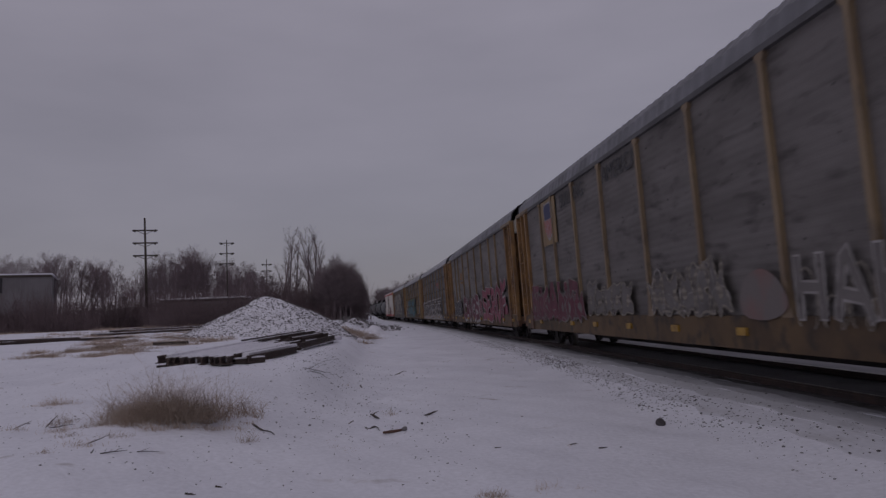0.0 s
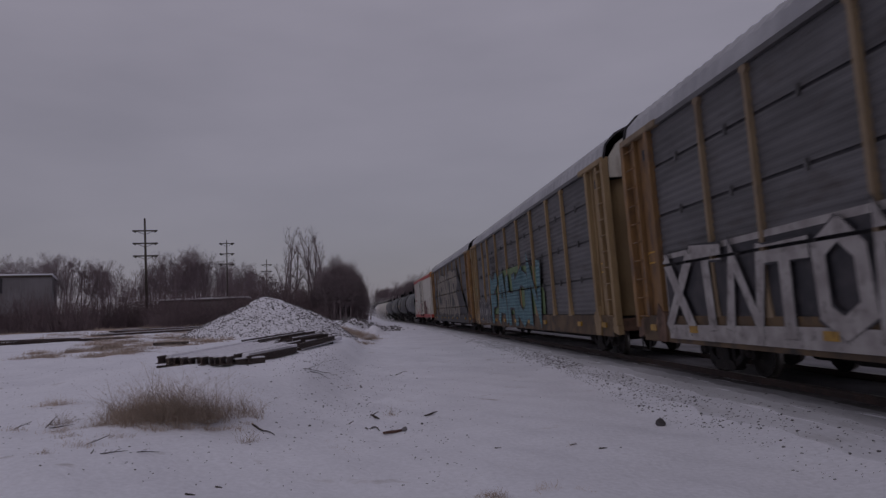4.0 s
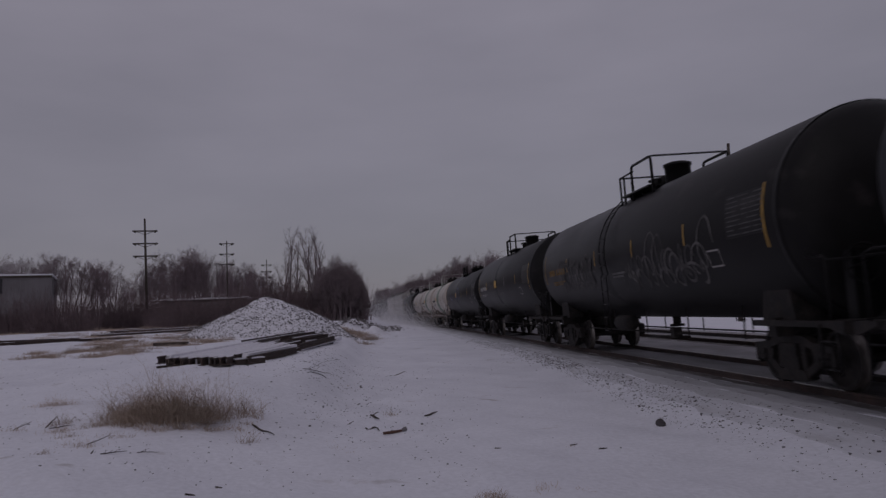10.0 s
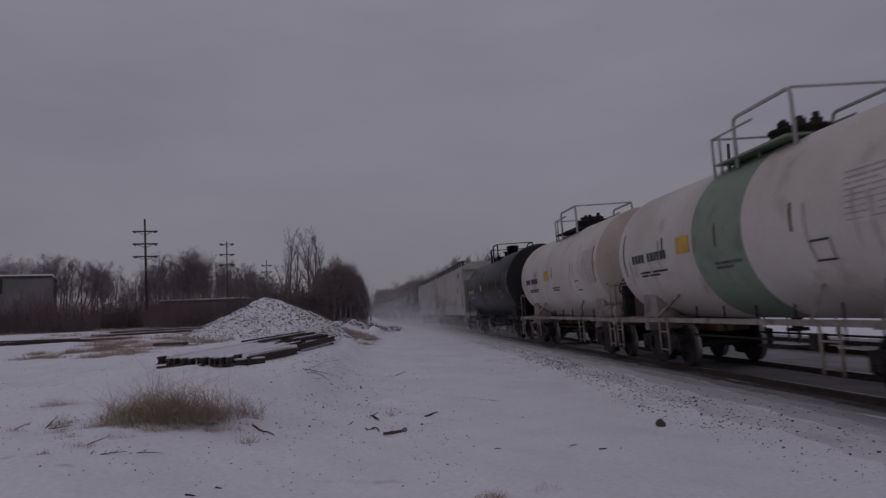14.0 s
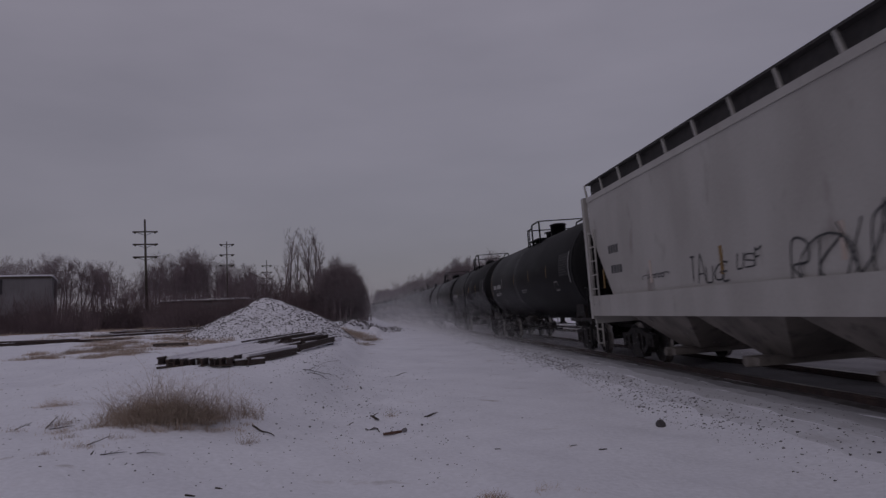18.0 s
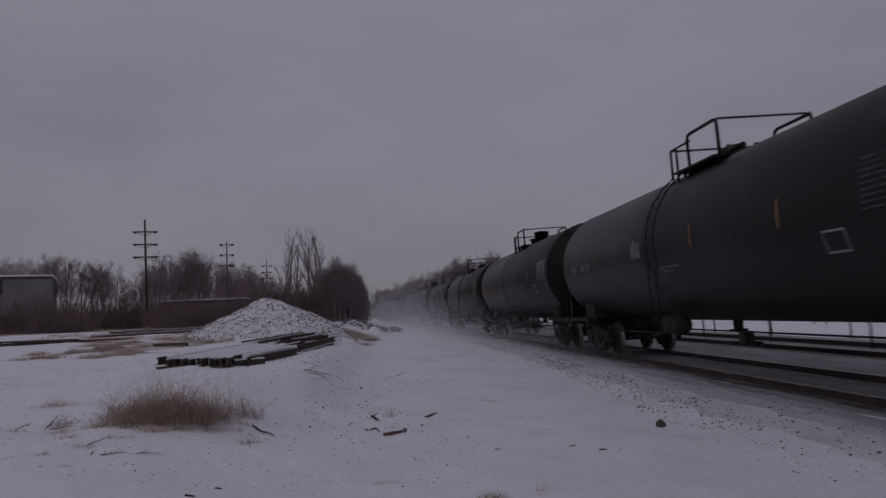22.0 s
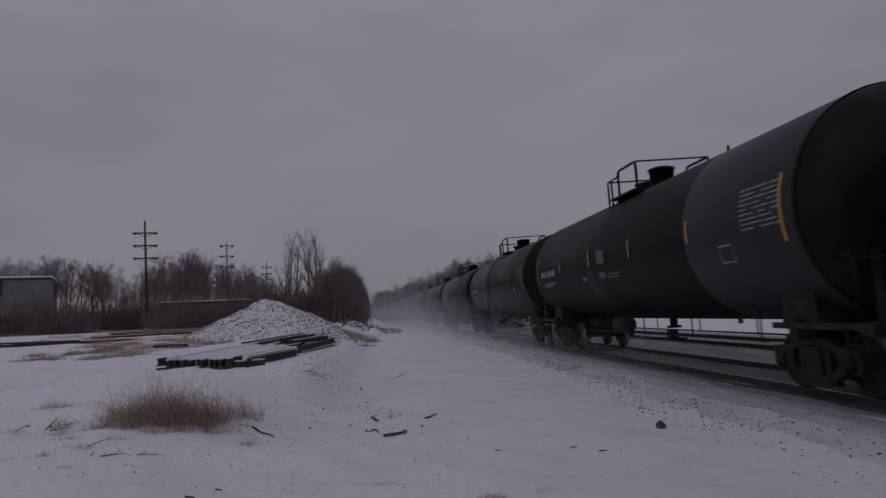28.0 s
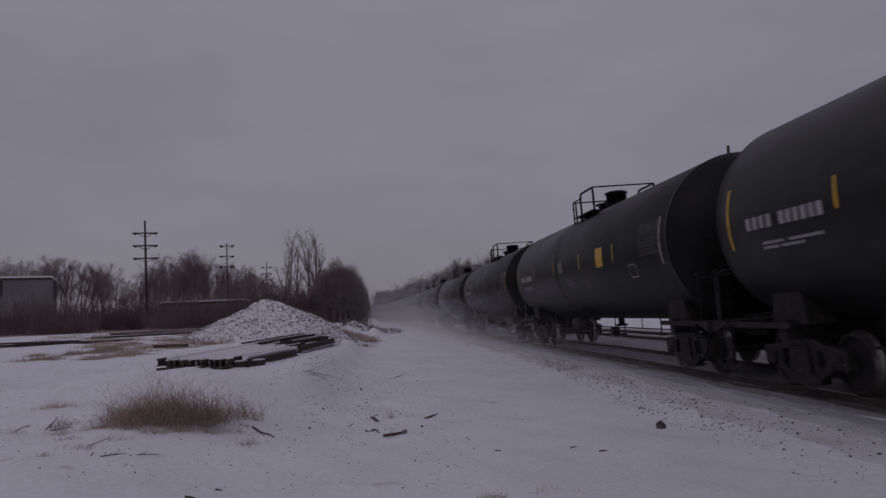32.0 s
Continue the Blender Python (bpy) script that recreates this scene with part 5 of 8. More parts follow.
        box(bm, x - 0.22, x + 0.22, ry - reach, ry + reach, zt - 0.13, zt - 0.09)
        for y in (ry - reach + 0.1, ry, ry + reach - 0.1):
            bar(bm, (x, y, zt - 0.1), (x, y, zb - 0.05), 0.05, 0.05)
        part("top_platform", bm, M_GREEN if band and sills else fitting, car)
        x = sx * hx
        bm = bmesh.new()
        if style == 3:
            for ya in (ry - reach, ry + 0.1, ry + reach):
                loop = bmesh.new()
                tube(loop, [(x, ya - 0.26, zt - 0.3), (x, ya - 0.26, zt + 0.32), (x, ya - 0.2, zt + 0.4), (x, ya + 0.2, zt + 0.4), (x, ya + 0.26, zt + 0.32), (x, ya + 0.26, zt - 0.3)], 0.028, 6)
                part("railing_loop", loop, rail_mat, car, "bent tube railing loop")
            bm.free()
            continue
        tube(bm, [(x, ry + reach - 0.75, zt - 0.3), (x, ry + reach - 0.75, hz - 0.12), (x, ry + reach - 0.79, hz - 0.03), (x, ry + reach - 0.88, hz), (x, ry - reach - 0.05, hz), (x, ry - reach - 0.13, hz - 0.05), (x, ry - reach - 0.15, hz - 0.14), (x, ry - reach - 0.15, zt - 0.3)], 0.034, 8)
        tube(bm, [(x, ry + reach + 0.15, zt + 0.42), (x, ry - reach + 1.1, zt + 0.42)], 0.022, 6)
        for y in (ry + reach + 0.15, ry + reach - 0.15):
            tube(bm, [(x, y, zt + 0.42), (x, y, zt - 0.32)], 0.026, 6)
        part("railing", bm, rail_mat, car, "tube railing beside the top platform")
        bm = bmesh.new()
        yl = ry + reach - 0.25
        for y in (yl - 0.22, yl + 0.22):
            pts = [(sx * (R + 0.12) * math.sin(a), y, zc + (R + 0.12) * math.cos(a)) for a in [0.62 + 0.2 * k for k in range(7)]]
            pts += [(sx * (R + 0.12), y, zc - 0.5), (sx * (R + 0.1), y, 0.75)]
            tube(bm, pts, 0.015, 5)
        for k in range(10):
            z = 0.8 + 0.33 * k
            xx = R + 0.12 if z < zc else math.sqrt(max(0.04, (R + 0.12) ** 2 - (z - zc) ** 2))
            if z < zc + R * 0.75:
                tube(bm, [(sx * xx, yl - 0.22, z), (sx * xx, yl + 0.22, z)], 0.01, 5)
        if sills is None and style in (1, 4):
            part("side_ladder", bm, fitting, car)
        else:
            bm.free()
    for y, z in () if style == 3 else ((ry + reach + 0.15, zt + 0.42), (ry - reach - 0.15, hz)):
        bm = bmesh.new()
        tube(bm, [(-hx, y, z), (hx, y, z)], 0.022, 6)
        part("railing_end", bm, rail_mat, car)
    if not sills:
        rn = random.Random(int(pitch * 100))
        y = ry + reach + 0.25
        left = [(y + 0.25 + rn.uniform(-0.06, 0.06), zc + R * f) for f in (0.97, 0.6, 0.2, -0.2, -0.55)]
        right = [(y - 0.25 + rn.uniform(-0.06, 0.06), zc + R * f) for f in (-0.75, -0.3, 0.1, 0.5, 0.97)]
        spray(car, ("tank", R - 0.004, zc), [("fill", left + right, 0)], [M_SPILL], name="spill_stain", label="dark spill stain below the platform")
    if sills:
        for sx in (-1, 1):
            bm = bmesh.new()
            box(bm, sx * 1.4 - 0.04, sx * 1.4 + 0.04, -half, half, 1.02, 1.11)
            part("running_board", bm, sills, car)
            for sy in (-1, 1):
                y = sy * (centres - 1.3)
                bm = bmesh.new()
                ladder(bm, sx * 1.46, y, 0.36, 1.05, 0.46)
                part("step_ladder", bm, sills, car)
                bm = bmesh.new()
                bar(bm, (sx * 1.4, y + 0.5, 1.1), (sx * 1.2, y - sy * 0.4, 1.6), 0.05, 0.05)
                part("brace", bm, sills, car)
        rn = random.Random(int(pitch * 10) + style)
        for sy in (-1, 1):
            for k in range(5):
                y = sy * (half - rn.uniform(0.1, 3.2))
                w, h = rn.uniform(0.015, 0.05), rn.uniform(0.2, 0.8)
                z = zc + rn.uniform(-0.9, 0.35)
                ring = [(y - w, z - h * 0.1), (y - w * 0.35, z - h), (y + w * 0.2, z - h * 0.9), (y + w, z - h * 0.3), (y + w * 0.8, z), (y - w * 0.6, z + 0.03)]
                spray(car, ("tank", R, zc), [("fill", ring, 0)], [M_STREAK], name="rust_stain", label="thin brown rust streak")
    running_gear(car, centres, pitch / 2)
    return car


def tank_marks(car, pitch, R, zc, mark, stripe, seed, plates=True, reflectors=6, paint=None, text=None):
    """Reflectors, bars for the numbers, data plates."""
    rnd = random.Random(seed)
    paint = paint or M_BLACK
    half = pitch / 2 - 1.2
    for k in range(reflectors):
        y = -half + 0.35 + (2 * half - 0.7) * k / (reflectors - 1)
        tall = 1.0 if k in (0, reflectors - 1) else 0.42
        bm = bmesh.new()
        z0 = zc + 0.05
        for a in range(4):
            za, zb = z0 + tall * (a / 4 - 0.5), z0 + tall * ((a + 1) / 4 - 0.5)
            xa, xb = -math.sqrt(R * R - (za - zc) ** 2) - 0.008, -math.sqrt(R * R - (zb - zc) ** 2) - 0.008
            bm.faces.new([bm.verts.new(q) for q in ((xa, y - 0.034, za), (xa, y + 0.034, za), (xb, y + 0.034, zb), (xb, y - 0.034, zb))])
        part("reflector", bm, stripe if rnd.random() < 0.85 else M_LETTER, car)
    lettering(car, 0, half - 0.95, zc - 0.1, 2.1, 0.19, mark, 1, seed, wrap=(R, zc), words=2)
    lettering(car, 0, half - 1.3, zc - 0.42, 1.6, 0.045, mark, 2, seed + 1, wrap=(R, zc), words=2)
    if plates:
        y, z = -half + 1.6, zc + 0.15
        shapes = [("fill", [(y, z - 0.36), (y - 1.3, z - 0.36), (y - 1.3, z + 0.36), (y, z + 0.36)], 0)]
        panel = spray(car, ("tank", R - 0.006, zc), shapes, [paint], name="data_panel", label="stencilled data panel")
        for r in range(9):
            zz, a = z + 0.31 - 0.077 * r, y - 0.05
            while a > y - 1.2:
                w = min(rnd.uniform(0.12, 0.5), a - y + 1.25)
                spray(panel, ("tank", R - 0.002, zc), [("line", [(a, zz), (a - w, zz)], 0, 0.02)], [text or (M_FAINT if mark is not M_DARK_LETTER else M_HOPPER)], name="text_bar", label="")
                a -= w + rnd.choice((0.05, 0.05, 0.2))
        if seed % 3 != 1 or seed == 46:
            y = rnd.uniform(0.5, 2.0)
            spray(car, ("tank", R, zc), [("fill", [(y, zc - 0.15), (y - 0.62, zc - 0.15), (y - 0.62, zc + 0.18), (y, zc + 0.18)], 0)], [M_STRIPE if seed < 60 else M_DIM], name="placard", label="rectangular notice panel")
        y, z = -half + 2.0, zc - 0.62
        ring = [(y, z), (y + 0.46, z), (y + 0.46, z + 0.28), (y, z + 0.28)]
        spray(car, ("tank", R, zc), [("line", ring + ring[:1], 0, 0.035, True)], [M_SPRAY_W if mark is not M_DARK_LETTER else mark], name="placard_holder", label="square placard holder")
        lettering(car, 0, 0.2, zc - 0.45, 1.0, 0.05, M_DIM, 2, seed + 5, wrap=(R, zc))


# ---- covered hoppers ----
def hopper(label, pitch, paint, seed):
    car = thing("covered_hopper_car", label, "hopper car", "freight train cars")
    L, hw, eave = pitch - 1.2, 1.58, 4.42
    bm = bmesh.new()
    # body: side sheets, sloped ends under the overhang
    half = L / 2 - 0.25
    prof = [(-half, eave), (-half, 3.5), (-half + 1.9, 1.3), (half - 1.9, 1.3), (half, 3.5), (half, eave)]
    prism(bm, prof, -hw, hw)
    part("body", bm, paint, car, "smooth pale grey side sheets")
    bm = bmesh.new()
    co = [(-hw - 0.03, eave - 0.12), (-hw - 0.03, eave + 0.02), (-hw * 0.62, eave + 0.3), (hw * 0.62, eave + 0.3), (hw + 0.03, eave + 0.02), (hw + 0.03, eave - 0.12)]
    a = [bm.verts.new((x, -half, z)) for x, z in co]
    b = [bm.verts.new((x, half, z)) for x, z in co]
    bm.faces.new(a), bm.faces.new(b[::-1])
    for k in range(6):
        bm.faces.new((a[(k + 1) % 6], a[k], b[k], b[(k + 1) % 6]))
    bmesh.ops.recalc_face_normals(bm, faces=bm.faces)
    part("roof", bm, paint, car)
    for sx in (-1, 1):
        # added upright dark strip covers the pale roof behind the brackets
        bm = bmesh.new()
        box(bm, sx * 1.44 - 0.012, sx * 1.44 + 0.012, -half, half, eave + 0.06, eave + 0.36)
        part("running_board_screen", bm, M_GRATE, car, "added dark strip between the roof edge and the running board")
        bm = bmesh.new()
        box(bm, min(sx * 1.2, sx * 1.6), max(sx * 1.2, sx * 1.6), -half, half, eave + 0.36, eave + 0.4)
        part("running_board", bm, M_GRATE, car)
        bm = bmesh.new()
        bar(bm, (sx * 1.575, 0, eave), (sx * 1.575, 0.16, eave + 0.4), 0.045, 0.05)
        bracket = mesh_of("bracket", bm, paint)
        for k in range(14):
            part("bracket", bracket, None, car, at=pose(0, -half + k * 2 * half / 13, 0))
    for k in range(5):
        bm = bmesh.new()
        lathe(bm, [(0.0, 0.42), (0.36, 0.4), (0.4, 0.28)], 12, Matrix.Translation((0, -half + 1.8 + k * (2 * half - 3.6) / 4, eave)))
        part("roof_hatch", bm, paint, car)
    for sx in (-1, 1):
        bm = bmesh.new()
        x = sx * (hw + 0.02)
        prism(bm, [(-L / 2, 1.18), (-L / 2, 1.72), (L / 2, 1.72), (L / 2, 1.18)], x - 0.05, x + 0.05)
        part("side_sill", bm, paint, car)
        for sy in (-1, 1):
            bm = bmesh.new()
            y = sy * L / 2
            box(bm, x - 0.06, x + 0.06, y - 0.1, y + 0.1, 1.1, eave + 0.05)
            part("corner_post", bm, paint, car)
            bm = bmesh.new()
            ladder(bm, sx * (hw + 0.06), y - sy * 0.5, 1.45, eave - 0.9, 0.5)
            ladder(bm, sx * (hw + 0.03), y - sy * 0.45, 0.36, 1.0, 0.5)
            part("ladder", bm, paint, car, "pale steel ladder and stirrup")
    for sy in (-1, 1):
        bm = bmesh.new()
        box(bm, -hw, hw, sy * L / 2 - 0.06, sy * L / 2 + 0.04, 0.96, 1.3)
        box(bm, -hw, hw, sy * L / 2 - 0.05, sy * L / 2 + 0.05, eave - 0.2, eave)
        for x in (-0.55, 0.55):
            box(bm, x - 0.05, x + 0.05, sy * (L / 2 - 0.15) - 0.05, sy * (L / 2 - 0.15) + 0.05, 1.2, eave - 0.1)
        part("end_frame", bm, paint, car)
        bm = bmesh.new()
        box(bm, -0.3, 0.3, min(sy * (L / 2 - 4), sy * (pitch / 2 - 0.3)), max(sy * (L / 2 - 4), sy * (pitch / 2 - 0.3)), 0.72, 1.15)
        part("stub_sill", bm, M_IRON, car)
    for k in range(4):
        y = -half + 4.0 + k * (2 * half - 8.0) / 3
        bm = bmesh.new()
        a = [bm.verts.new(q) for q in ((-1.5, y - 1.75, 1.26), (1.5, y - 1.75, 1.26), (1.5, y + 1.75, 1.26), (-1.5, y + 1.75, 1.26))]
        b = [bm.verts.new(q) for q in ((-0.7, y - 0.5, 0.42), (0.7, y - 0.5, 0.42), (0.7, y + 0.5, 0.42), (-0.7, y + 0.5, 0.42))]
        bm.faces.new(b)
        for j in range(4):
            bm.faces.new((a[j], a[(j + 1) % 4], b[(j + 1) % 4], b[j]))
        bmesh.ops.recalc_face_normals(bm, faces=bm.faces)
        box(bm, -1.2, 1.2, y - 0.3, y + 0.3, 0.3, 0.44)
        tube(bm, [(-1.3, y, 0.36), (1.3, y, 0.36)], 0.09, 8)
        part("outlet_hopper", bm, M_GREY_BROWN, car, "outlet hopper in a darker grey-brown than the sides")
    for k in range(6):
        bm = bmesh.new()
        y = -half + 0.9 + k * (2 * half - 1.8) / 5
        box(bm, -hw - 0.012, -hw + 0.002, y - 0.05, y + 0.05, 1.9, 2.4)
        part("reflector", bm, M_DULL_YELLOW if k % 2 else M_STREAK, car)
    if seed == 60:
        thin_tag(car, ("side", -hw - 0.085), "OEOSRUK", 1.9, 5.9, 1.35, 2.6, M_DARK_LETTER, seed, 0.045)
        thin_tag(car, ("side", -hw - 0.095), "OOCO", 2.5, 5.9, 1.33, 2.35, M_DARK_LETTER, seed + 4, 0.04)
        thin_tag(car, ("side", -hw - 0.08), "OEOSRUK", 1.86, 5.86, 1.38, 2.62, M_SPRAY_W, seed, 0.05)
        thin_tag(car, ("side", -hw - 0.09), "SC", 2.9, 3.5, 2.3, 2.75, M_DARK_LETTER, seed + 2, 0.035)
        lettering(car, -hw - 0.005, 2.1, 2.6, 1.0, 0.045, M_FADED_RED, 6, seed + 3)
        scrawl(car, ("side", -hw), -6.0, 0.5, 1.8, 2.3, M_DARK_LETTER, seed, 6, 0.03)
    else:
        thin_tag(car, ("side", -hw), "IAUGE", 1.4, 3.05, 1.8, 2.28, M_DARK_LETTER, seed + 3, 0.03)
        thin_tag(car, ("side", -hw), "USF", 0.3, 1.2, 1.98, 2.28, M_DARK_LETTER, seed + 7, 0.028)
        thin_tag(car, ("side", -hw), "RKXOCAOR", -5.3, -0.4, 1.48, 2.5, M_DARK_LETTER, seed + 1, 0.036)
        scrawl(car, ("side", -hw - 0.03), -5.0, -0.8, 1.7, 2.6, M_DARK_LETTER, seed + 6, 4, 0.03)
        scrawl(car, ("side", -hw), 4.2, 5.6, 2.0, 2.15, M_DIM, seed + 2, 6, 0.025)
        scrawl(car, ("side", -hw), -half + 2.2, -half + 5.0, 2.3, 2.8, M_RED, seed + 5, 3, 0.03)
    lettering(car, -hw - 0.005, half - 1.5, 2.86, 0.8, 0.2, M_DARK_LETTER)
    lettering(car, -hw - 0.005, half - 1.6, 2.35, 0.9, 0.2, M_DARK_LETTER)
    lettering(car, -hw - 0.005, -half + 3.4, 3.1, 0.8, 0.05, M_DIM, 6, seed + 1)
    for k in range(3):
        y = -half + 2.7 - 0.4 * k
        spray(car, ("side", -hw), [("fill", [(y, 3.72), (y - 0.26, 3.72), (y - 0.4, 4.12), (y - 0.14, 4.12)], 0)], [M_DIM], name="emblem_bar", label="slanting dark emblem bar")
    running_gear(car, pitch / 2 - 2.4, pitch / 2)
    return car


# ---- the train, in running order; each entry: the moment its leading end passes the camera ----
TRAIN = []


def couple(car, t0, t1):
    TRAIN.append((car, (t0 + t1) / 2))
    return car


OLD, NEWER = (1.16, 5.14), (1.16, 2.2, 3.26, 4.31, 5.14)
R0 = couple(autorack("dirty grey auto rack car with pale posts and a shield panel", M_OLDPOST, M_YELLOW, OLD, post_w=0.12, panel_mat=M_OLDPANEL), 0.18, 1.795)
R1 = couple(autorack("dirty grey auto rack car with pink and maroon graffiti", M_OLDPOST, M_YELLOW, OLD, post_w=0.09, panel_mat=M_OLDPANEL), 1.795, 3.41)
R2 = couple(autorack("grey auto rack car with white block graffiti along the sill", M_OLDPOST, M_YELLOW, NEWER, post_w=0.1, roof_mat=M_BRIGHT_ROOF), 3.41, 5.025)
R3 = couple(autorack("grey auto rack car with turquoise graffiti and yellow ends", M_PALE, M_PALE, NEWER, post_w=0.15, roof_mat=M_BRIGHT_ROOF), 5.025, 6.64)
R4_CUTS = (1.16, 1.71, 2.82, 3.93, 5.14)
R4 = couple(autorack("dark grey auto rack car covered by tan graffiti, yellow ends", M_OLDPOST, M_YELLOW, R4_CUTS, post_w=0.11, sill_mat=M_DARKSILL, roof_mat=M_BRIGHT_ROOF), 6.64, 8.255)
RX = ("side", -1.552)
# lower flanks run over posts and sill, so the paint lies a little further out there
RS = ("side", -1.61)
piece(R0, RS, "HAK", -9.5, -6.9, 1.15, 1.95, M_OLDPANEL, M_SPRAY_W, 21, 0.14, 0.04)
scrawl(R0, RS, -9.4, -7.0, 1.0, 1.8, M_SPRAY_T, 38, 8, 0.03)
spray(R0, RS, [("fill", round_off([(-5.3, 1.2), (-5.4, 1.7), (-6.0, 1.9), (-6.5, 1.7), (-6.7, 1.3), (-6.1, 1.1)], 3), 0)], [M_SMEAR], label="faint red sprayed smear")
graffiti(R0, RS, -4.8, -1.3, 1.2, 2.2, M_OLDPANEL, M_SPRAY_T, 22, 5, "spike", line=0.05)
scrawl(R0, RS, -4.8, -1.3, 1.2, 2.1, M_SPRAY_W, 31, 6, 0.035)
graffiti(R0, RS, 0.2, 3.8, 1.2, 2.1, M_OLDPANEL, M_SPRAY_T, 23, 5, "spike", line=0.035)
graffiti(R0, RS, 4.2, 11.6, 1.0, 2.2, M_SPRAY_R, M_OLDPANEL, 20, 7, "spike", line=0.05)
piece(R0, RS, "SKAUR", 4.4, 11.4, 1.1, 2.1, M_SPRAY_R, M_SPRAY_T, 19, 0.22, 0.03)
# shield on a yellow panel, drawn without words
bm = bmesh.new()
box(bm, -1.566, -1.55, 6.83, 8.82, 3.55, 5.1)
part("emblem_panel", bm, M_PALE, R0, "faded yellow emblem panel")
SHIELD = [(0, 0.98), (0.3, 1.0), (0.52, 0.93), (0.62, 1.04), (0.78, 0.8), (0.68, 0.4), (0.72, 0.0), (0.6, -0.45), (0.34, -0.72), (0, -0.9)]
ring = [(7.8 - 0.82 * u, 4.3 + 0.7 * v) for u, v in SHIELD] + [(7.8 + 0.82 * u, 4.3 + 0.7 * v) for u, v in SHIELD[::-1][1:-1]]
spray(R0, ("side", -1.566), [("fill", ring, 0)], [M_LETTER], name="shield", label="white-edged shield emblem")
top = [(7.8 + (y - 7.8) * 0.9, max(4.42, 4.3 + (z - 4.3) * 0.92)) for y, z in ring]
spray(R0, ("side", -1.571), [("fill", top, 0)], [M_BLUE], name="shield_field", label="dark blue shield field")
for k in range(6):
    y, low = 7.3 + 0.2 * k, 3.74 + 0.1 * abs(k - 2.5)
    spray(R0, ("side", -1.571), [("fill", [(y - 0.05, low), (y + 0.05, low), (y + 0.05, 4.4), (y - 0.05, 4.4)], 0)], [M_RED], name="shield_stripe", label="red shield stripe")
slogan(R0, "BUILDING", -1.56, 6.2, 4.55, 0.62, M_DARK_LETTER)
slogan(R0, "AMERICA", -1.56, 1.6, 4.55, 0.62, M_DARK_LETTER)
spray(R1, RX, [("fill", [(-3.9, 0.75), (-4.2, 1.8), (-6.0, 1.5), (-8.5, 2.2), (-10.8, 1.6), (-11.0, 0.8)], 0)], [M_SPRAY_P])
piece(R1, RS, "SEROF", -11.0, -3.6, 0.98, 2.25, M_SPRAY_P, M_SPRAY_W, 24, 0.23, 0.05, rise=0.3)
piece(R1, RS, "RX", -3.4, -2.3, 1.2, 1.9, M_SPRAY_P, M_SPRAY_W, 33, 0.24, 0.05)
spray(R1, RX, [("fill", [(4.9, 0.72), (4.9, 1.2), (2.0, 1.15), (-1.0, 1.25), (-2.3, 1.1), (-2.2, 0.72)], 0)], [M_SPRAY_R])
piece(R1, RS, "CANOS", -2.1, 5.1, 1.0, 2.08, M_SPRAY_R, M_SPRAY_W, 25, 0.25, 0.06, shade=M_LETTER)
scrawl(R1, RS, 6.0, 10.5, 1.25, 2.0, M_SPRAY_W, 34, 7, 0.05)
graffiti(R1, RS, 6.2, 10.6, 1.1, 2.25, M_SPRAY_K, M_SPRAY_W, 35, 5, "bubble", line=0.04)
lettering(R1, -1.56, 6.3, 3.75, 1.3, 0.5, M_YELLOW, 1, words=2)
lettering(R1, -1.56, 6.3, 3.3, 1.3, 0.14, M_YELLOW)
spray(R2, RX, [("fill", [(11.4, 0.74), (11.4, 2.42), (3, 2.56), (-7.3, 2.66), (-7.6, 1.4), (-7.8, 0.74)], 0)], [M_SPRAY_W], NEWER[1:-1])
spray(R2, ("side", -1.556), [("fill", [(11.35, 0.74), (11.35, 2.32), (3, 2.44), (-7.2, 2.54), (-7.45, 1.4), (-7.6, 0.74)], 0)], [M_SPRAY_K], NEWER[1:-1])
piece(R2, RS, "XTNTONASENRUSE", -7.3, 11.3, 1.0, 2.25, M_SPRAY_W, M_SPRAY_K, 27, 0.22, 0.03, NEWER[1:-1], rise=0.05)
spray(R2, RS, [("fill", [(11.3, 0.7), (11.3, 0.98), (6.0, 1.02), (1.0, 0.98), (-3.0, 1.04), (-7.9, 1.0), (-8.3, 0.7)], 0)], [M_SPRAY_W], NEWER[1:-1])
graffiti(R2, RS, -9.7, -7.8, 0.7, 1.15, M_SPRAY_K, M_SPRAY_W, 26, 5, "bubble", line=0.035)
bm = bmesh.new()
box(bm, -1.56, -1.55, -6.45, -3.95, 3.3, 4.28)
part("emblem_panel", bm, M_GREYPANEL, R2, "pale grey emblem panel")
spray(R2, ("side", -1.56), [("fill", [(-6.2, 3.72), (-4.15, 3.72), (-4.3, 4.02), (-6.1, 4.02)], 0)], [M_WEAK_RED], name="emblem_bar", label="slanting red bar")
spray(R2, ("side", -1.562), [("fill", [(-6.2, 3.46), (-4.2, 3.62), (-6.2, 3.62)], 0)], [M_WEAK_RED], name="emblem_wedge", label="faded red wedge")
spray(R3, RX, [("fill", [(6.9, 1.2), (6.6, 2.6), (3.5, 3.2), (0.0, 3.3), (-4.0, 3.0), (-5.3, 2.0), (-5.2, 1.2)], 0)], [M_SPRAY_G], NEWER[1:-1])
piece(R3, RS, "FAHON", -5.0, 6.8, 0.95, 2.9, M_SPRAY_C, M_SPRAY_K, 28, 0.27, 0.08, NEWER[1:-1])

graffiti(R3, RS, 7.2, 11.4, 0.8, 2.25, M_SPRAY_K, M_SPRAY_W, 29, 6, "spike", NEWER[1:-1], line=0.04)
ringp = [(12.05 + 0.36 * math.cos(a), 2.82 + 0.47 * math.sin(a)) for a in [math.tau * q / 20 for q in range(20)]]
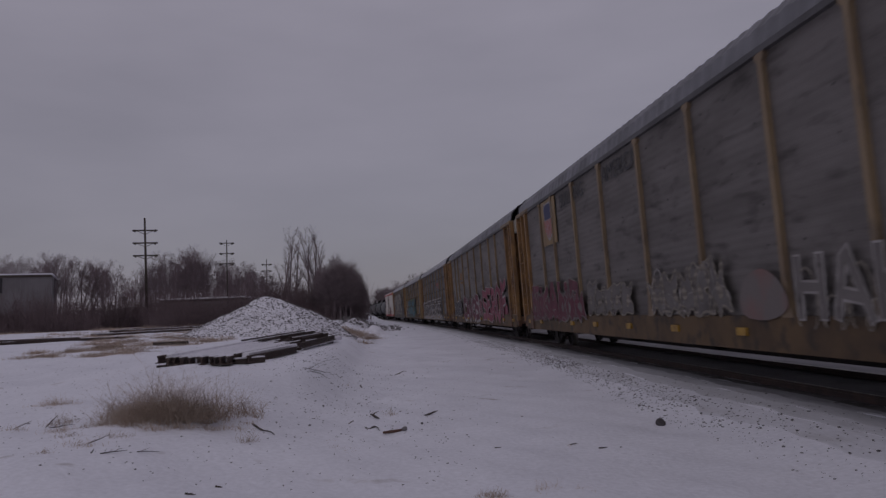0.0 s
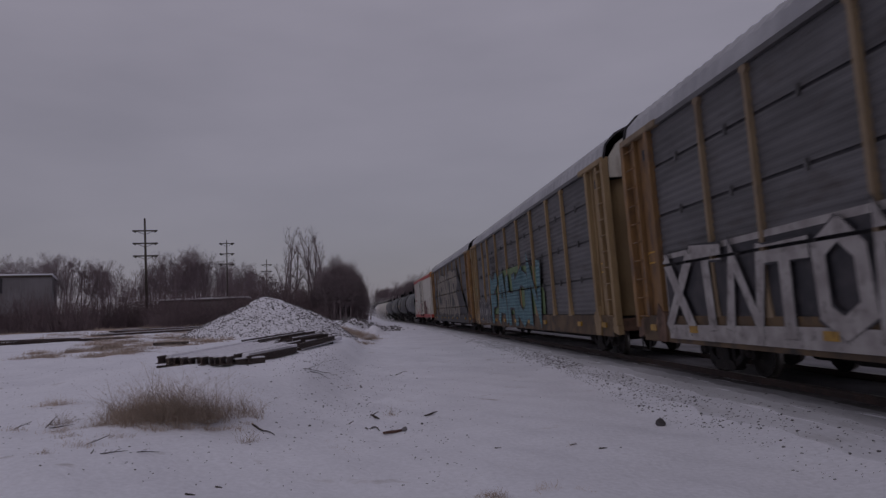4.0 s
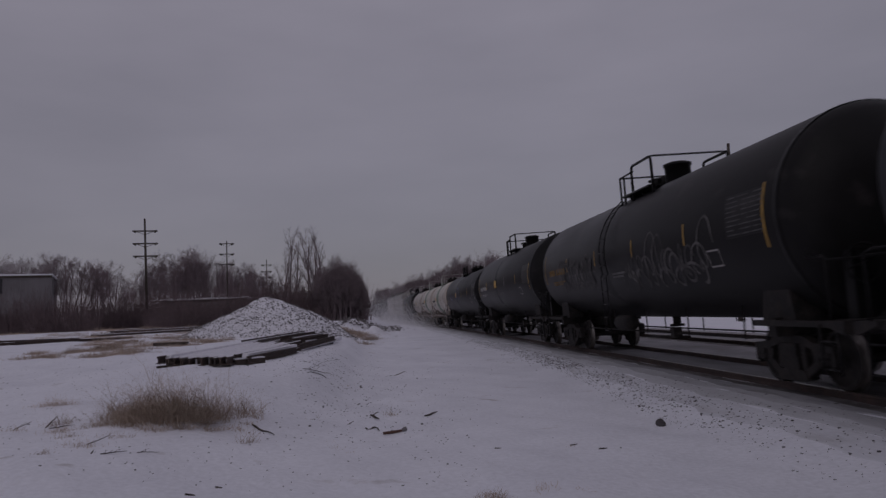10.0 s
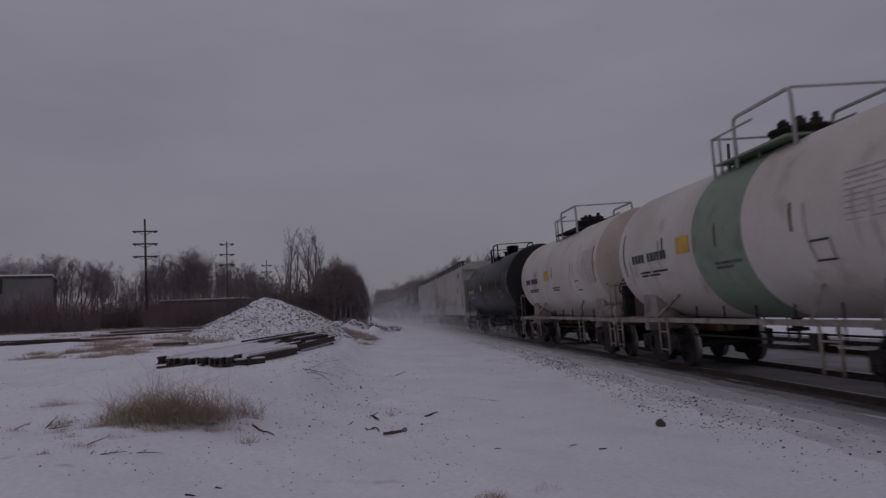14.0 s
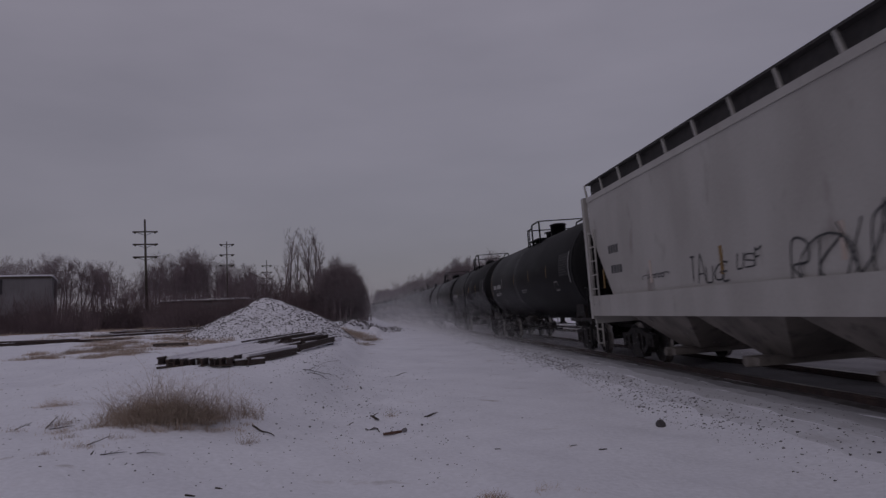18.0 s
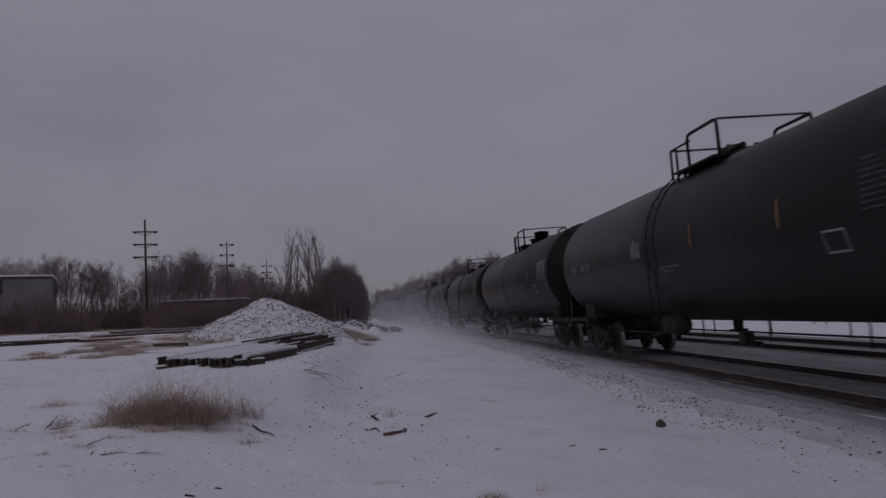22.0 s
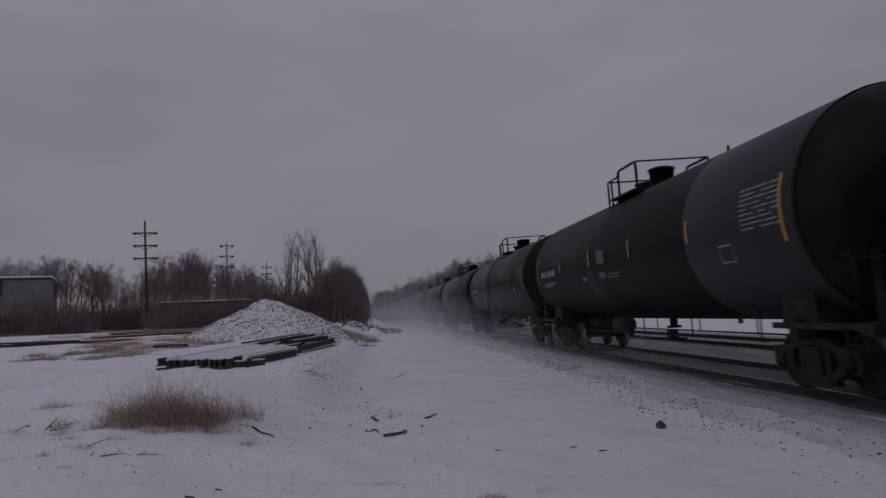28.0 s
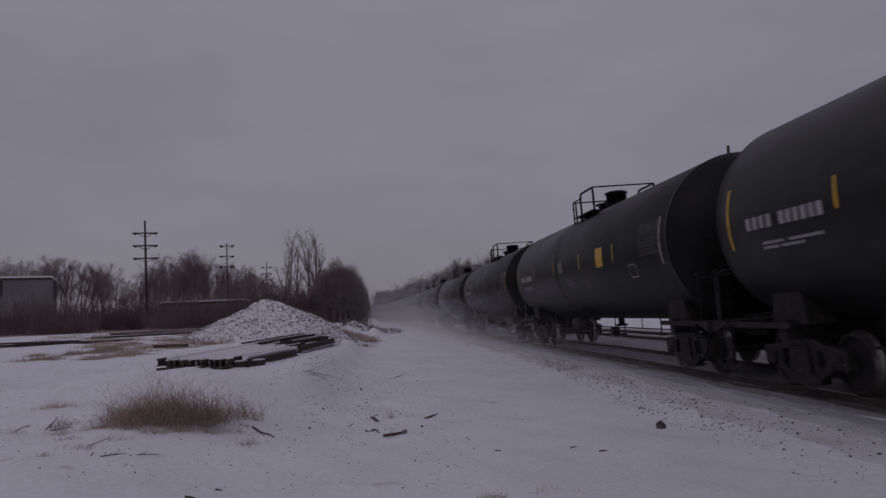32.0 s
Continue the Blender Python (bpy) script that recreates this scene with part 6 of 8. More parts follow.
spray(R3, ("side", -1.58), [("line", ringp + ringp[:1], 0, 0.08, True), ("line", [(12.3, 2.75), (12.15, 2.62), (11.95, 2.62), (11.8, 2.75)], 0, 0.06), ("line", [(12.2, 3.05), (12.2, 2.95)], 0, 0.07), ("line", [(11.9, 3.05), (11.9, 2.95)], 0, 0.07)], [M_SPRAY_G], label="green sprayed ring")
lettering(R3, -1.56, 6.5, 3.95, 1.5, 0.3, M_SPRAY_K)
lettering(R3, -1.56, 6.2, 3.5, 1.2, 0.16, M_SPRAY_K, 2)
spray(R4, ("side", -1.604), [("fill", [(7.5, 1.2), (7.6, 2.4), (7.2, 3.9), (5.0, 4.15), (2.0, 4.3), (-2.0, 4.4), (-6.2, 4.55), (-7.0, 2.8), (-8.0, 1.2)], 0)], [M_SPRAY_K], R4_CUTS[1:-1])
piece(R4, RS, "CSRHMISK", -7.0, 7.4, 1.5, 3.9, M_SPRAY_T, M_SPRAY_K, 30, 0.47, 0.05, R4_CUTS[1:-1], rise=0.12)
spray(R4, ("side", -1.622), [("fill", [(-6.3, 4.85), (-7.0, 3.2), (-7.4, 2.2), (-8.6, 1.2), (-11.3, 1.2)], 0)], [M_SPRAY_K], R4_CUTS[1:-1])
drip = random.Random(77)
for k in range(26):
    y, z = drip.uniform(-7.0, 7.2), drip.choice((1.5, 1.7, 2.9, 3.6))
    spray(R4, ("side", -1.622), [("line", [(y, z), (y + 0.02, z - drip.uniform(0.2, 0.7)), (y + 0.01, z - 0.75)], 0, drip.uniform(0.03, 0.06))], [M_SPRAY_K], R4_CUTS[1:-1], "paint_drip", "black paint drip")
for y, w, z in ((-4.4, 0.7, 1.4), (-1.9, 0.5, 2.0), (1.6, 0.55, 1.6), (4.6, 0.5, 2.3), (-6.0, 0.6, 2.6)):
    spray(R4, ("side", -1.622), [("fill", [(y, z), (y - w, z + 0.1), (y - w * 0.3, z + 1.0)], 0)], [M_SPRAY_K], R4_CUTS[1:-1], label="black sprayed wedge")
scrawl(R4, RS, 7.6, 11.2, 2.75, 3.9, M_SPRAY_K, 36, 3, 0.18, R4_CUTS[1:-1])
scrawl(R4, RS, 7.4, 11.2, 1.4, 2.6, M_SPRAY_K, 37, 4, 0.16, R4_CUTS[1:-1])
couple(reefer(), 8.316, 9.52)

T_A = tank_car("dark grey tank car with black fittings", 16.95, 1.65, 2.66, M_SLATE_TANK, M_BLACK, dark_heads=True)
tank_marks(T_A, 16.95, 1.65, 2.66, M_DARK_LETTER, M_GREYPANEL, 40, reflectors=4, paint=M_SLATE_TANK, text=M_SPRAY_K)
couple(T_A, 9.56, 10.535)
T_B = tank_car("black tank car with faint pale spray tags", 18.0, 1.65, 2.66, M_BLACK, M_BLACK, style=1)
tank_marks(T_B, 18.0, 1.65, 2.66, M_DULL_YELLOW, M_FADED_STRIPE, 43)
scrawl(T_B, ("tank", 1.65, 2.66), -5.5, -0.5, 2.0, 2.9, M_TAG, 42, 13, 0.04)
scrawl(T_B, ("tank", 1.65, 2.66), -5.2, -1.0, 1.8, 2.5, M_TAG, 48, 9, 0.06)
graffiti(T_B, ("tank", 1.65, 2.66), 2.0, 5.6, 2.0, 2.9, M_BLACK, M_TAG, 43, 5, "spike", line=0.06)
scrawl(T_B, ("tank", 1.65, 2.66), 1.6, 5.6, 1.9, 2.8, M_TAG, 47, 13, 0.035)
couple(T_B, 10.535, 11.57)
T_C = tank_car("black tank car with yellow reflector strips", 16.6, 1.65, 2.66, M_BLACK, M_BLACK)
tank_marks(T_C, 16.6, 1.65, 2.66, M_LETTER, M_STRIPE, 44)
scrawl(T_C, ("tank", 1.65, 2.66), 0.3, 2.6, 2.1, 2.7, M_DIM, 45, 7, 0.04)
couple(T_C, 11.57, 12.525)
T_D = tank_car("black tank car with yellow reflectors and blue tag", 18.85, 1.57, 2.57, M_BLACK, M_BLACK, style=3)
tank_marks(T_D, 18.85, 1.57, 2.57, M_DIM, M_STRIPE, 46)
scrawl(T_D, ("tank", 1.57, 2.57), -0.6, 1.6, 2.3, 3.1, M_TAGBLUE, 49, 3, 0.07)
scrawl(T_D, ("tank", 1.57, 2.57), 3.6, 5.6, 2.3, 2.8, M_TAGBLUE, 59, 4, 0.05)
couple(T_D, 12.525, 13.61)
W_A = tank_car("rust-streaked white tank car with a green band", 13.0, 1.53, 2.55, M_WHITE_TANK, M_IRON, M_STAINED_SILL, band=(-1.0, 0.98), style=2, seams=False, ry=-0.5)
tank_marks(W_A, 13.0, 1.53, 2.55, M_DARK_LETTER, M_RUST, 50, reflectors=5, paint=M_WHITE_TANK)
couple(W_A, 13.61, 14.38)
W_B = copy_thing(W_A, Matrix.Identity(4))
couple(W_B, 14.38, 15.09)
W_C = tank_car("white tank car with rust stains and pale railing", 13.0, 1.53, 2.55, M_WHITE_TANK, M_IRON, M_STAINED_SILL, style=2, seams=False)
tank_marks(W_C, 13.0, 1.53, 2.55, M_DARK_LETTER, M_RUST, 53, reflectors=5, paint=M_WHITE_TANK)
couple(W_C, 15.09, 15.83)
T_E = copy_thing(T_C, Matrix.Identity(4))
couple(T_E, 15.83, 16.84)
couple(hopper("pale grey covered hopper car with black scrawls", 20.6, M_HOPPER, 60), 16.84, 18.028)
couple(hopper("pale grey covered hopper car with white ladders", 20.6, M_HOPPER, 64), 18.028, 19.21)
ENDS = [19.21, 20.26, 21.283, 22.33, 23.4, 24.44, 25.50, 26.518, 27.54, 28.50, 29.63, 30.70, 31.745, 32.77, 33.84]
while len(ENDS) < 33:
    ENDS.append(ENDS[-1] + 1.05)
# label, radius, axis height, paint, top fittings, place of the platform, marks, reflectors
RUN = [("plain black tank car with faded orange reflectors", 1.67, 2.64, M_SOOT, 0, 0.07, M_LETTER, M_DULL_YELLOW),
       ("sooty black tank car with a pale scuffed flank", 1.68, 2.65, M_SOOT, 4, -0.8, M_LETTER, M_STRIPE),
       ("dull dark grey tank car with a faded orange placard", 1.67, 2.635, M_GREY_TANK, 1, -0.1, M_DIM, M_DULL_YELLOW),
       ("dull dark grey tank car with a side ladder", 1.67, 2.635, M_GREY_TANK, 4, -0.5, M_DIM, M_DULL_YELLOW),
       ("black tank car with a white stencilled data panel", 1.68, 2.65, M_WORN_BLACK, 0, -0.09, M_DULL_YELLOW, M_LETTER),
       ("dull dark grey tank car with a dim data panel", 1.67, 2.635, M_GREY_TANK, 4, -0.97, M_DIM, M_STRIPE),
       ("dark tank car with a pale chevron on its side", 1.67, 2.635, M_WORN_BLACK, 4, -1.1, M_DIM, M_STRIPE),
       ("black tank car, scuffed, with small yellow reflectors", 1.71, 2.73, M_WORN_BLACK, 0, -0.4, M_LETTER, M_STRIPE),
       ("sooty black tank car with a data panel", 1.68, 2.65, M_BLACK, 0, -0.4, M_LETTER, M_STRIPE),
       ("black tank car with one pale grey end section", 1.71, 2.73, M_SOOT, 0, 0.5, M_LETTER, M_STRIPE),
       ("worn black tank car with a small manway", 1.71, 2.73, M_WORN_BLACK, 1, -0.3, M_LETTER, M_STRIPE),
       ("black tank car with pale chalk handwriting along its side", 1.71, 2.73, M_WORN_BLACK, 0, -0.3, M_LETTER, M_STRIPE),
       ("worn black tank car with yellow reflectors", 1.71, 2.73, M_WORN_BLACK, 0, -0.8, M_LETTER, M_STRIPE),
       ("worn black tank car with a yellow placard", 1.71, 2.73, M_WORN_BLACK, 0, 0.05, M_LETTER, M_STRIPE)]
KINDS = []
for k, (label, R, zc, paint, style, ry, mark, stripe) in enumerate(RUN):
    pitch = (ENDS[k + 1] - ENDS[k]) * SPEED
    band = (-pitch / 2 + 1.2, -4.8) if k == 9 else None
    car = tank_car(label, pitch, R, zc, paint, M_BLACK, dark_heads=True, style=style, ry=ry, band=band, band_mat=M_SLATE_TANK)
    tank_marks(car, pitch, R, zc, mark, stripe, 70 + 3 * k + (k % 2), plates=k not in (2, 11), paint=M_SLATE_TANK if k == 9 else paint, text=M_LETTER if k in (4, 9) else None)
    KINDS.append(car)
for y0, y1, z0, z1, k in ((-8.0, -2.9, 1.3, 2.5, 5), (-1.2, 6.5, 1.3, 2.3, 6)):
    scuff = random.Random(k)
    edge = [(y1 + (y0 - y1) * q / 9, z1 + scuff.uniform(-0.1, 0.08)) for q in range(10)] + [(y0, z0 + 0.2), (y0 + 1.0, z0), (y1 - 0.8, z0), (y1, z0 + 0.3)]
    spray(KINDS[1], ("tank", 1.676, 2.65), [("fill", edge, 0)], [M_SCUFF], name="scuffed_patch", label="pale scuffed patch of worn paint")
scrawl(KINDS[1], ("tank", 1.68, 2.65), -6.5, -2.2, 1.9, 2.5, M_SLATE_TANK, 76, 9, 0.12)
# patches and marks that tell the cars apart: car, along, width, low, high, paint
for k, y, w, z0, z1, m, nm, label in ((1, -1.5, 1.1, 2.55, 3.3, M_SCUFF, "notice_panel", "grey square notice panel"), (2, -3.7, 0.62, 2.2, 2.5, M_BROWN_ORANGE, "placard", "faded orange placard"),
                                      (13, -3.2, 0.6, 2.5, 3.0, M_STRIPE, "placard", "yellow placard"), (9, 0.9, 0.5, 2.2, 2.36, M_DIM, "notice_panel", "pale stencilled notice"), (9, 2.6, 0.5, 2.2, 2.3, M_DIM, "notice_panel", "pale stencilled notice")):
    R, zc = RUN[k][1:3]
    spray(KINDS[k], ("tank", R, zc), [("fill", [(y, z0), (y - w, z0), (y - w, z1), (y, z1)], 0)], [m], name=nm, label=label)
spray(KINDS[6], ("tank", 1.67, 2.635), [("fill", [(-4.0, 2.9), (-4.35, 3.5), (-4.9, 3.75), (-4.75, 3.2), (-4.45, 2.7)], 0)], [M_DIM], name="chevron", label="pale worn chevron")
scrawl(KINDS[11], ("tank", 1.71, 2.73), -2.9, 0.4, 2.3, 2.65, M_DIM, 92, 11, 0.04)
scrawl(KINDS[11], ("tank", 1.71, 2.73), -5.2, -4.0, 2.3, 2.6, M_DIM, 93, 4, 0.04)
used = set()
for k, (a, b) in enumerate(zip(ENDS, ENDS[1:])):
    src = KINDS[k % len(KINDS)]
    if src.name in used:
        src = copy_thing(KINDS[(7, 10, 12)[k % 3]], Matrix.Identity(4))
    used.add(src.name)
    couple(src, a, b)

# ---- trees ----
def bare_tree(rnd, tall, spread, kids, twig, trunk_r, low=0.25, reach=(0.5, 0.5, 0.5), sway=0.14, thin=(0.4, 0.6)):
    """Trunk and limbs, tapered, ending in fine twigs."""
    co, fs = [], []
    levels = len(kids)

    def limb(a, d, ln, r, lv):
        if lv == levels:
            s = d.orthogonal().normalized() * max(twig, r * 0.7)
            u = d.cross(s)
            bend = Vector((rnd.gauss(0, .12), rnd.gauss(0, .12), rnd.gauss(0.1, .1))) * ln
            i = len(co)
            co.extend([tuple(a + s), tuple(a - s * .5 + u * .87), tuple(a - s * .5 - u * .87), tuple(a + d * ln + bend)])
            fs.extend([(i, i + 1, i + 3), (i + 1, i + 2, i + 3), (i + 2, i, i + 3)])
            return
        n = 3 if lv < 2 else 2
        seg = 5 if lv == 0 else 3
        p, q = a.copy(), d.copy()
        ring0 = None
        pts = []
        for k in range(n + 1):
            rr = max(twig, r * (1 - 0.65 * k / n))
            s = q.orthogonal().normalized()
            u = q.cross(s)
            ring = []
            for j in range(seg):
                an = j * math.tau / seg
                ring.append(len(co))
                co.append(tuple(p + rr * (math.cos(an) * s + math.sin(an) * u)))
            if ring0:
                for j in range(seg):
                    fs.append((ring0[j], ring0[(j + 1) % seg], ring[(j + 1) % seg], ring[j]))
            ring0 = ring
            pts.append((p.copy(), q.copy(), rr))
            q = (q + Vector((rnd.gauss(0, sway), rnd.gauss(0, sway), rnd.gauss(0.06, .1)))).normalized()
            p = p + q * ln / n
        if lv < levels:
            for c in range(kids[lv]):
                f = rnd.uniform(low if lv == 0 else 0.2, 1.0) * n
                i = min(int(f), n - 1)
                base = pts[i][0].lerp(pts[i + 1][0], f - i)
                ax = pts[i][1]
                out = Vector((rnd.gauss(0, 1), rnd.gauss(0, 1), rnd.gauss(0.1, .5)))
                out = (out - ax * out.dot(ax)).normalized()
                nd = (ax * rnd.uniform(0.5, 1.0) + out * rnd.uniform(0.6, 1.1) * spread[lv] + Vector((0, 0, 0.25))).normalized()
                limb(base, nd, ln * rnd.uniform(0.75, 1.25) * reach[lv] * (1.15 - 0.4 * f / n), pts[i][2] * rnd.uniform(*thin), lv + 1)

    limb(Vector((0, 0, -0.3)), Vector((0, 0, 1)), tall * 0.72, trunk_r, 0)
    me = bpy.data.meshes.new("trunk")
    me.from_pydata(co, [], fs)
    me.materials.append(M_BARK)
    return me


def tree_thing(me, name, label, group, at):
    ob = new(name, me)
    ob.matrix_basis = at
    return tagged(ob, label, "tree", group)


TREE_RND = random.Random(5)
WOOD = [bare_tree(TREE_RND, 13.0, (0.8 - 0.12 * (k % 2), 0.85, 0.95), [16, 9, 8], 0.0062, 0.125, low=0.36 + 0.1 * (k % 2), reach=(0.29 - 0.05 * (k % 2), 0.46, 0.6), sway=0.08, thin=(0.24, 0.4)) for k in range(6)]
UNDER = [bare_tree(TREE_RND, 8.5, (0.8, 0.8, 0.9), [13, 8, 8], 0.006, 0.07, low=0.15, reach=(0.28, 0.5, 0.62), sway=0.08, thin=(0.3, 0.45)) for _ in range(3)]
TALL = [bare_tree(TREE_RND, 15.2, (0.46, 0.85, 1.0), [9, 14, 12], 0.0055, 0.17, low=0.34, reach=(0.36, 0.2, 0.5), sway=0.07, thin=(0.3, 0.46)) for _ in range(5)]
# this bark colour is lightened for haze as well
THICK_BARK = material("hazy_thicket_bark", (0.178, 0.14, 0.149), 0.95, (0.24, 0.195, 0.203), 2, jitter=0.15)


def dome_tree(rnd, r, tall, twigs):
    """A many-stemmed bushy tree: stems fanning out, filled with fine upswept twigs."""
    co, fs = [], []

    def spike(a, b, w):
        d = (b - a).normalized()
        s = d.orthogonal().normalized() * w
        u = d.cross(s)
        i = len(co)
        co.extend([tuple(a + s), tuple(a - s * .5 + u * .87), tuple(a - s * .5 - u * .87), tuple(b)])
        fs.extend([(i, i + 1, i + 3), (i + 1, i + 2, i + 3), (i + 2, i, i + 3)])

    lobes = [Vector((rnd.gauss(0, 1), rnd.gauss(0, 1), rnd.uniform(-0.2, 1))).normalized() for _ in range(22)]
    for _ in range(46):
        d = Vector((rnd.gauss(0, .6), rnd.gauss(0, .6), 1)).normalized()
        spike(Vector((rnd.gauss(0, r * .25), rnd.gauss(0, r * .25), -0.3)), Vector((d.x * r, d.y * r, d.z * tall * 0.9)), 0.05)
    for _ in range(twigs):
        d = Vector((rnd.gauss(0, 1), rnd.gauss(0, 1), rnd.gauss(0.3, .8))).normalized()
        k = 0.6 + 0.4 * max(0.0, max(d.dot(q) for q in lobes)) ** 7
        f = rnd.random() ** 0.45 * k
        c = Vector((d.x * r * f, d.y * r * f, tall * 0.45 + d.z * tall * 0.53 * f))
        if c.z < 0:
            c.z = rnd.uniform(0, 1)
        e = (d + Vector((rnd.gauss(0, .5), rnd.gauss(0, .5), 0.5))).normalized() * rnd.uniform(0.4, 1.3)
        spike(c - e * 0.6, c + e * 0.4, rnd.uniform(0.01, 0.016))
    me = bpy.data.meshes.new("thicket_tree")
    me.from_pydata(co, [], fs)
    me.materials.append(M_BARK)
    return me


THICK = [dome_tree(TREE_RND, 2.9, 7.6, 14000) for _ in range(3)]
FAR_THICK = [dome_tree(TREE_RND, 2.9, 7.6, 5200) for _ in range(2)]
for me in THICK + FAR_THICK:
    me.materials[0] = THICK_BARK


def shrub_mesh(rnd, w, d, h, stems):
    co, fs = [], []
    for _ in range(stems):
        p = Vector((rnd.uniform(-w, w) / 2, rnd.uniform(-d, d) / 2, -0.1))
        ln = h * (0.25 + 0.9 * rnd.random() ** 1.7)
        q = Vector((rnd.gauss(0, .3), rnd.gauss(0, .3), 1)).normalized()
        r = rnd.uniform(0.012, 0.03)
        for k in range(3):
            e = p + q * ln / 3
            s = q.orthogonal().normalized() * r
            u = q.cross(s)
            i = len(co)
            co += [tuple(p + s), tuple(p - s * .5 + u * .87), tuple(p - s * .5 - u * .87), tuple(e + s * .7), tuple(e - s * .35 + u * .6), tuple(e - s * .35 - u * .6)]
            fs += [(i, i + 1, i + 4, i + 3), (i + 1, i + 2, i + 5, i + 4), (i + 2, i, i + 3, i + 5)]
            if k:
                for _ in range(2):
                    t = (q + Vector((rnd.gauss(0, .8), rnd.gauss(0, .8), rnd.gauss(0, .4)))).normalized() * ln * rnd.uniform(.15, .35)
                    n = t.orthogonal().normalized() * 0.012
                    i = len(co)
                    co += [tuple(p - n), tuple(p + n), tuple(p + t)]
                    fs.append((i, i + 1, i + 2))
            p, r = e, r * 0.7
            q = (q + Vector((rnd.gauss(0, .25), rnd.gauss(0, .25), 0))).normalized()
    me = bpy.data.meshes.new("brush")
    me.from_pydata(co, [], fs)
    me.materials.append(M_TWIG)
    return me


BRUSH = [shrub_mesh(TREE_RND, 7, 3.5, 3.9, 400) for _ in range(3)]
rnd = random.Random(9)
# the wood on the west side, height following its ragged crest
for k in range(125):
    x = -68 + k * 0.43 + rnd.uniform(-0.8, 0.8)
    y = rnd.uniform(119, 140)
    top = np.interp(x * 125 / y, [-61, -52, -44, -41, -37, -31, -26, -22, -17.5, -12], [12.2, 12.2, 11.0, 8.6, 11.4, 12.6, 9.8, 10.4, 7.6, 6.0])
    s = (top * y / 125 - 0.9) / 10.4 * rnd.uniform(0.88, 1.09)
    ob = tree_thing(WOOD[k % 6], "bare_tree", "leafless grey-brown winter tree", "wood edge trees", pose(x, y, float(height(x, y)), 0, 0, rnd.uniform(0, 360)) @ Matrix.Scale(s, 4))
for k in range(70):
    x = -39 + k * 0.4 + rnd.uniform(-0.6, 0.6)
    y = rnd.uniform(122, 146)
    top = np.interp(x * 125 / y, [-37, -31, -26, -22, -17.5, -12], [11.0, 12.0, 9.6, 10.2, 7.6, 6.0])
    tree_thing(WOOD[(k * 5 + 2) % 6], "bare_tree", "leafless grey-brown winter tree", "wood edge trees", pose(x, y, float(height(x, y)), 0, 0, rnd.uniform(0, 360)) @ Matrix.Scale((top * y / 125 - 0.9) / 10.4 * rnd.uniform(0.7, 1.0), 4))
for k in range(46):
    x = -56 + k * 1.0 + rnd.uniform(-0.6, 0.6)
    y = rnd.uniform(104, 116)
    if -30 < x < -18:
        y += 16
    if x > -38 and k % 4 or k % 5 == 0:
        tree_thing(UNDER[k % 3], "bare_tree", "small leafless tree at the edge of the wood", "wood edge trees", pose(x, y, float(height(x, y)), 0, 0, rnd.uniform(0, 360)) @ Matrix.Scale(rnd.uniform(0.6, 0.95), 4))
for k in range(66):
    x = -56 + k * 0.78
    y = 92 + rnd.uniform(-4, 11)
    if x > -14:
        y += 3
    ob = tree_thing(BRUSH[k % 3], "brush", "dense leafless brown brush", "thicket", pose(x, y, float(height(x, y)), 0, 0, rnd.uniform(-25, 25)) @ Matrix.Diagonal((1, 1, rnd.choice((0.6, 0.8, 0.95, 1.1, 1.4)) * (0.96 if -31 < x < -16 else 0.7 if x < -44 else 1.0), 1)))
for x, y, s, i in ((-13.8, 105, 0.97, 0), (-13.2, 106, 1.0, 3), (-12.5, 107, 0.95, 1), (-10.5, 105, 1.0, 2), (-9.8, 105.4, 1.0, 4), (-9.0, 106, 0.92, 1), (-8.5, 107, 0.9, 3), (-10.1, 108, 0.97, 0)):
    tree_thing(TALL[i], "bare_tree", "tall bare tree with upright limbs", "tall bare trees", pose(x, y, 0.7, 0, 0, i * 77 + x * 50) @ Matrix.Scale(s, 4))
for x, y, s, i in ((-6.7, 95, 0.98, 0), (-4.9, 96, 1.0, 1), (-4.1, 94, 0.84, 2), (-5.6, 93, 1.16, 2), (-7.6, 97, 0.8, 1), (-3.3, 95, 0.6, 0)):
    tree_thing(THICK[i], "thicket_tree", "dense rounded leafless tree", "dense thicket trees", pose(x, y, 0.5, 0, 0, i * 130 + x * 40) @ Matrix.Scale(s, 4))
# wood on the east side, beyond the second track
for k in range(86):
    y = 132 + 200 * (k / 86) ** 1.25
    x = OFFSET - BEND * y * y / 2 + rnd.uniform(10.0, 20.0)
    tree_thing(WOOD[k % 6], "bare_tree", "leafless tree beyond the railway", "trees beyond the tracks", pose(x, y, -0.1, 0, 0, rnd.uniform(0, 360)) @ Matrix.Scale(rnd.uniform(0.95, 1.25), 4))


for k in range(17):
    y = 150 + 10 * k
    tree_thing(FAR_THICK[k % 2], "thicket_tree", "dense rounded leafless tree", "trees beyond the tracks", pose(OFFSET - BEND * y * y / 2 + rnd.uniform(11, 16), y, -0.2, 0, 0, k * 77) @ Matrix.Scale(rnd.uniform(1.45, 1.9), 4))


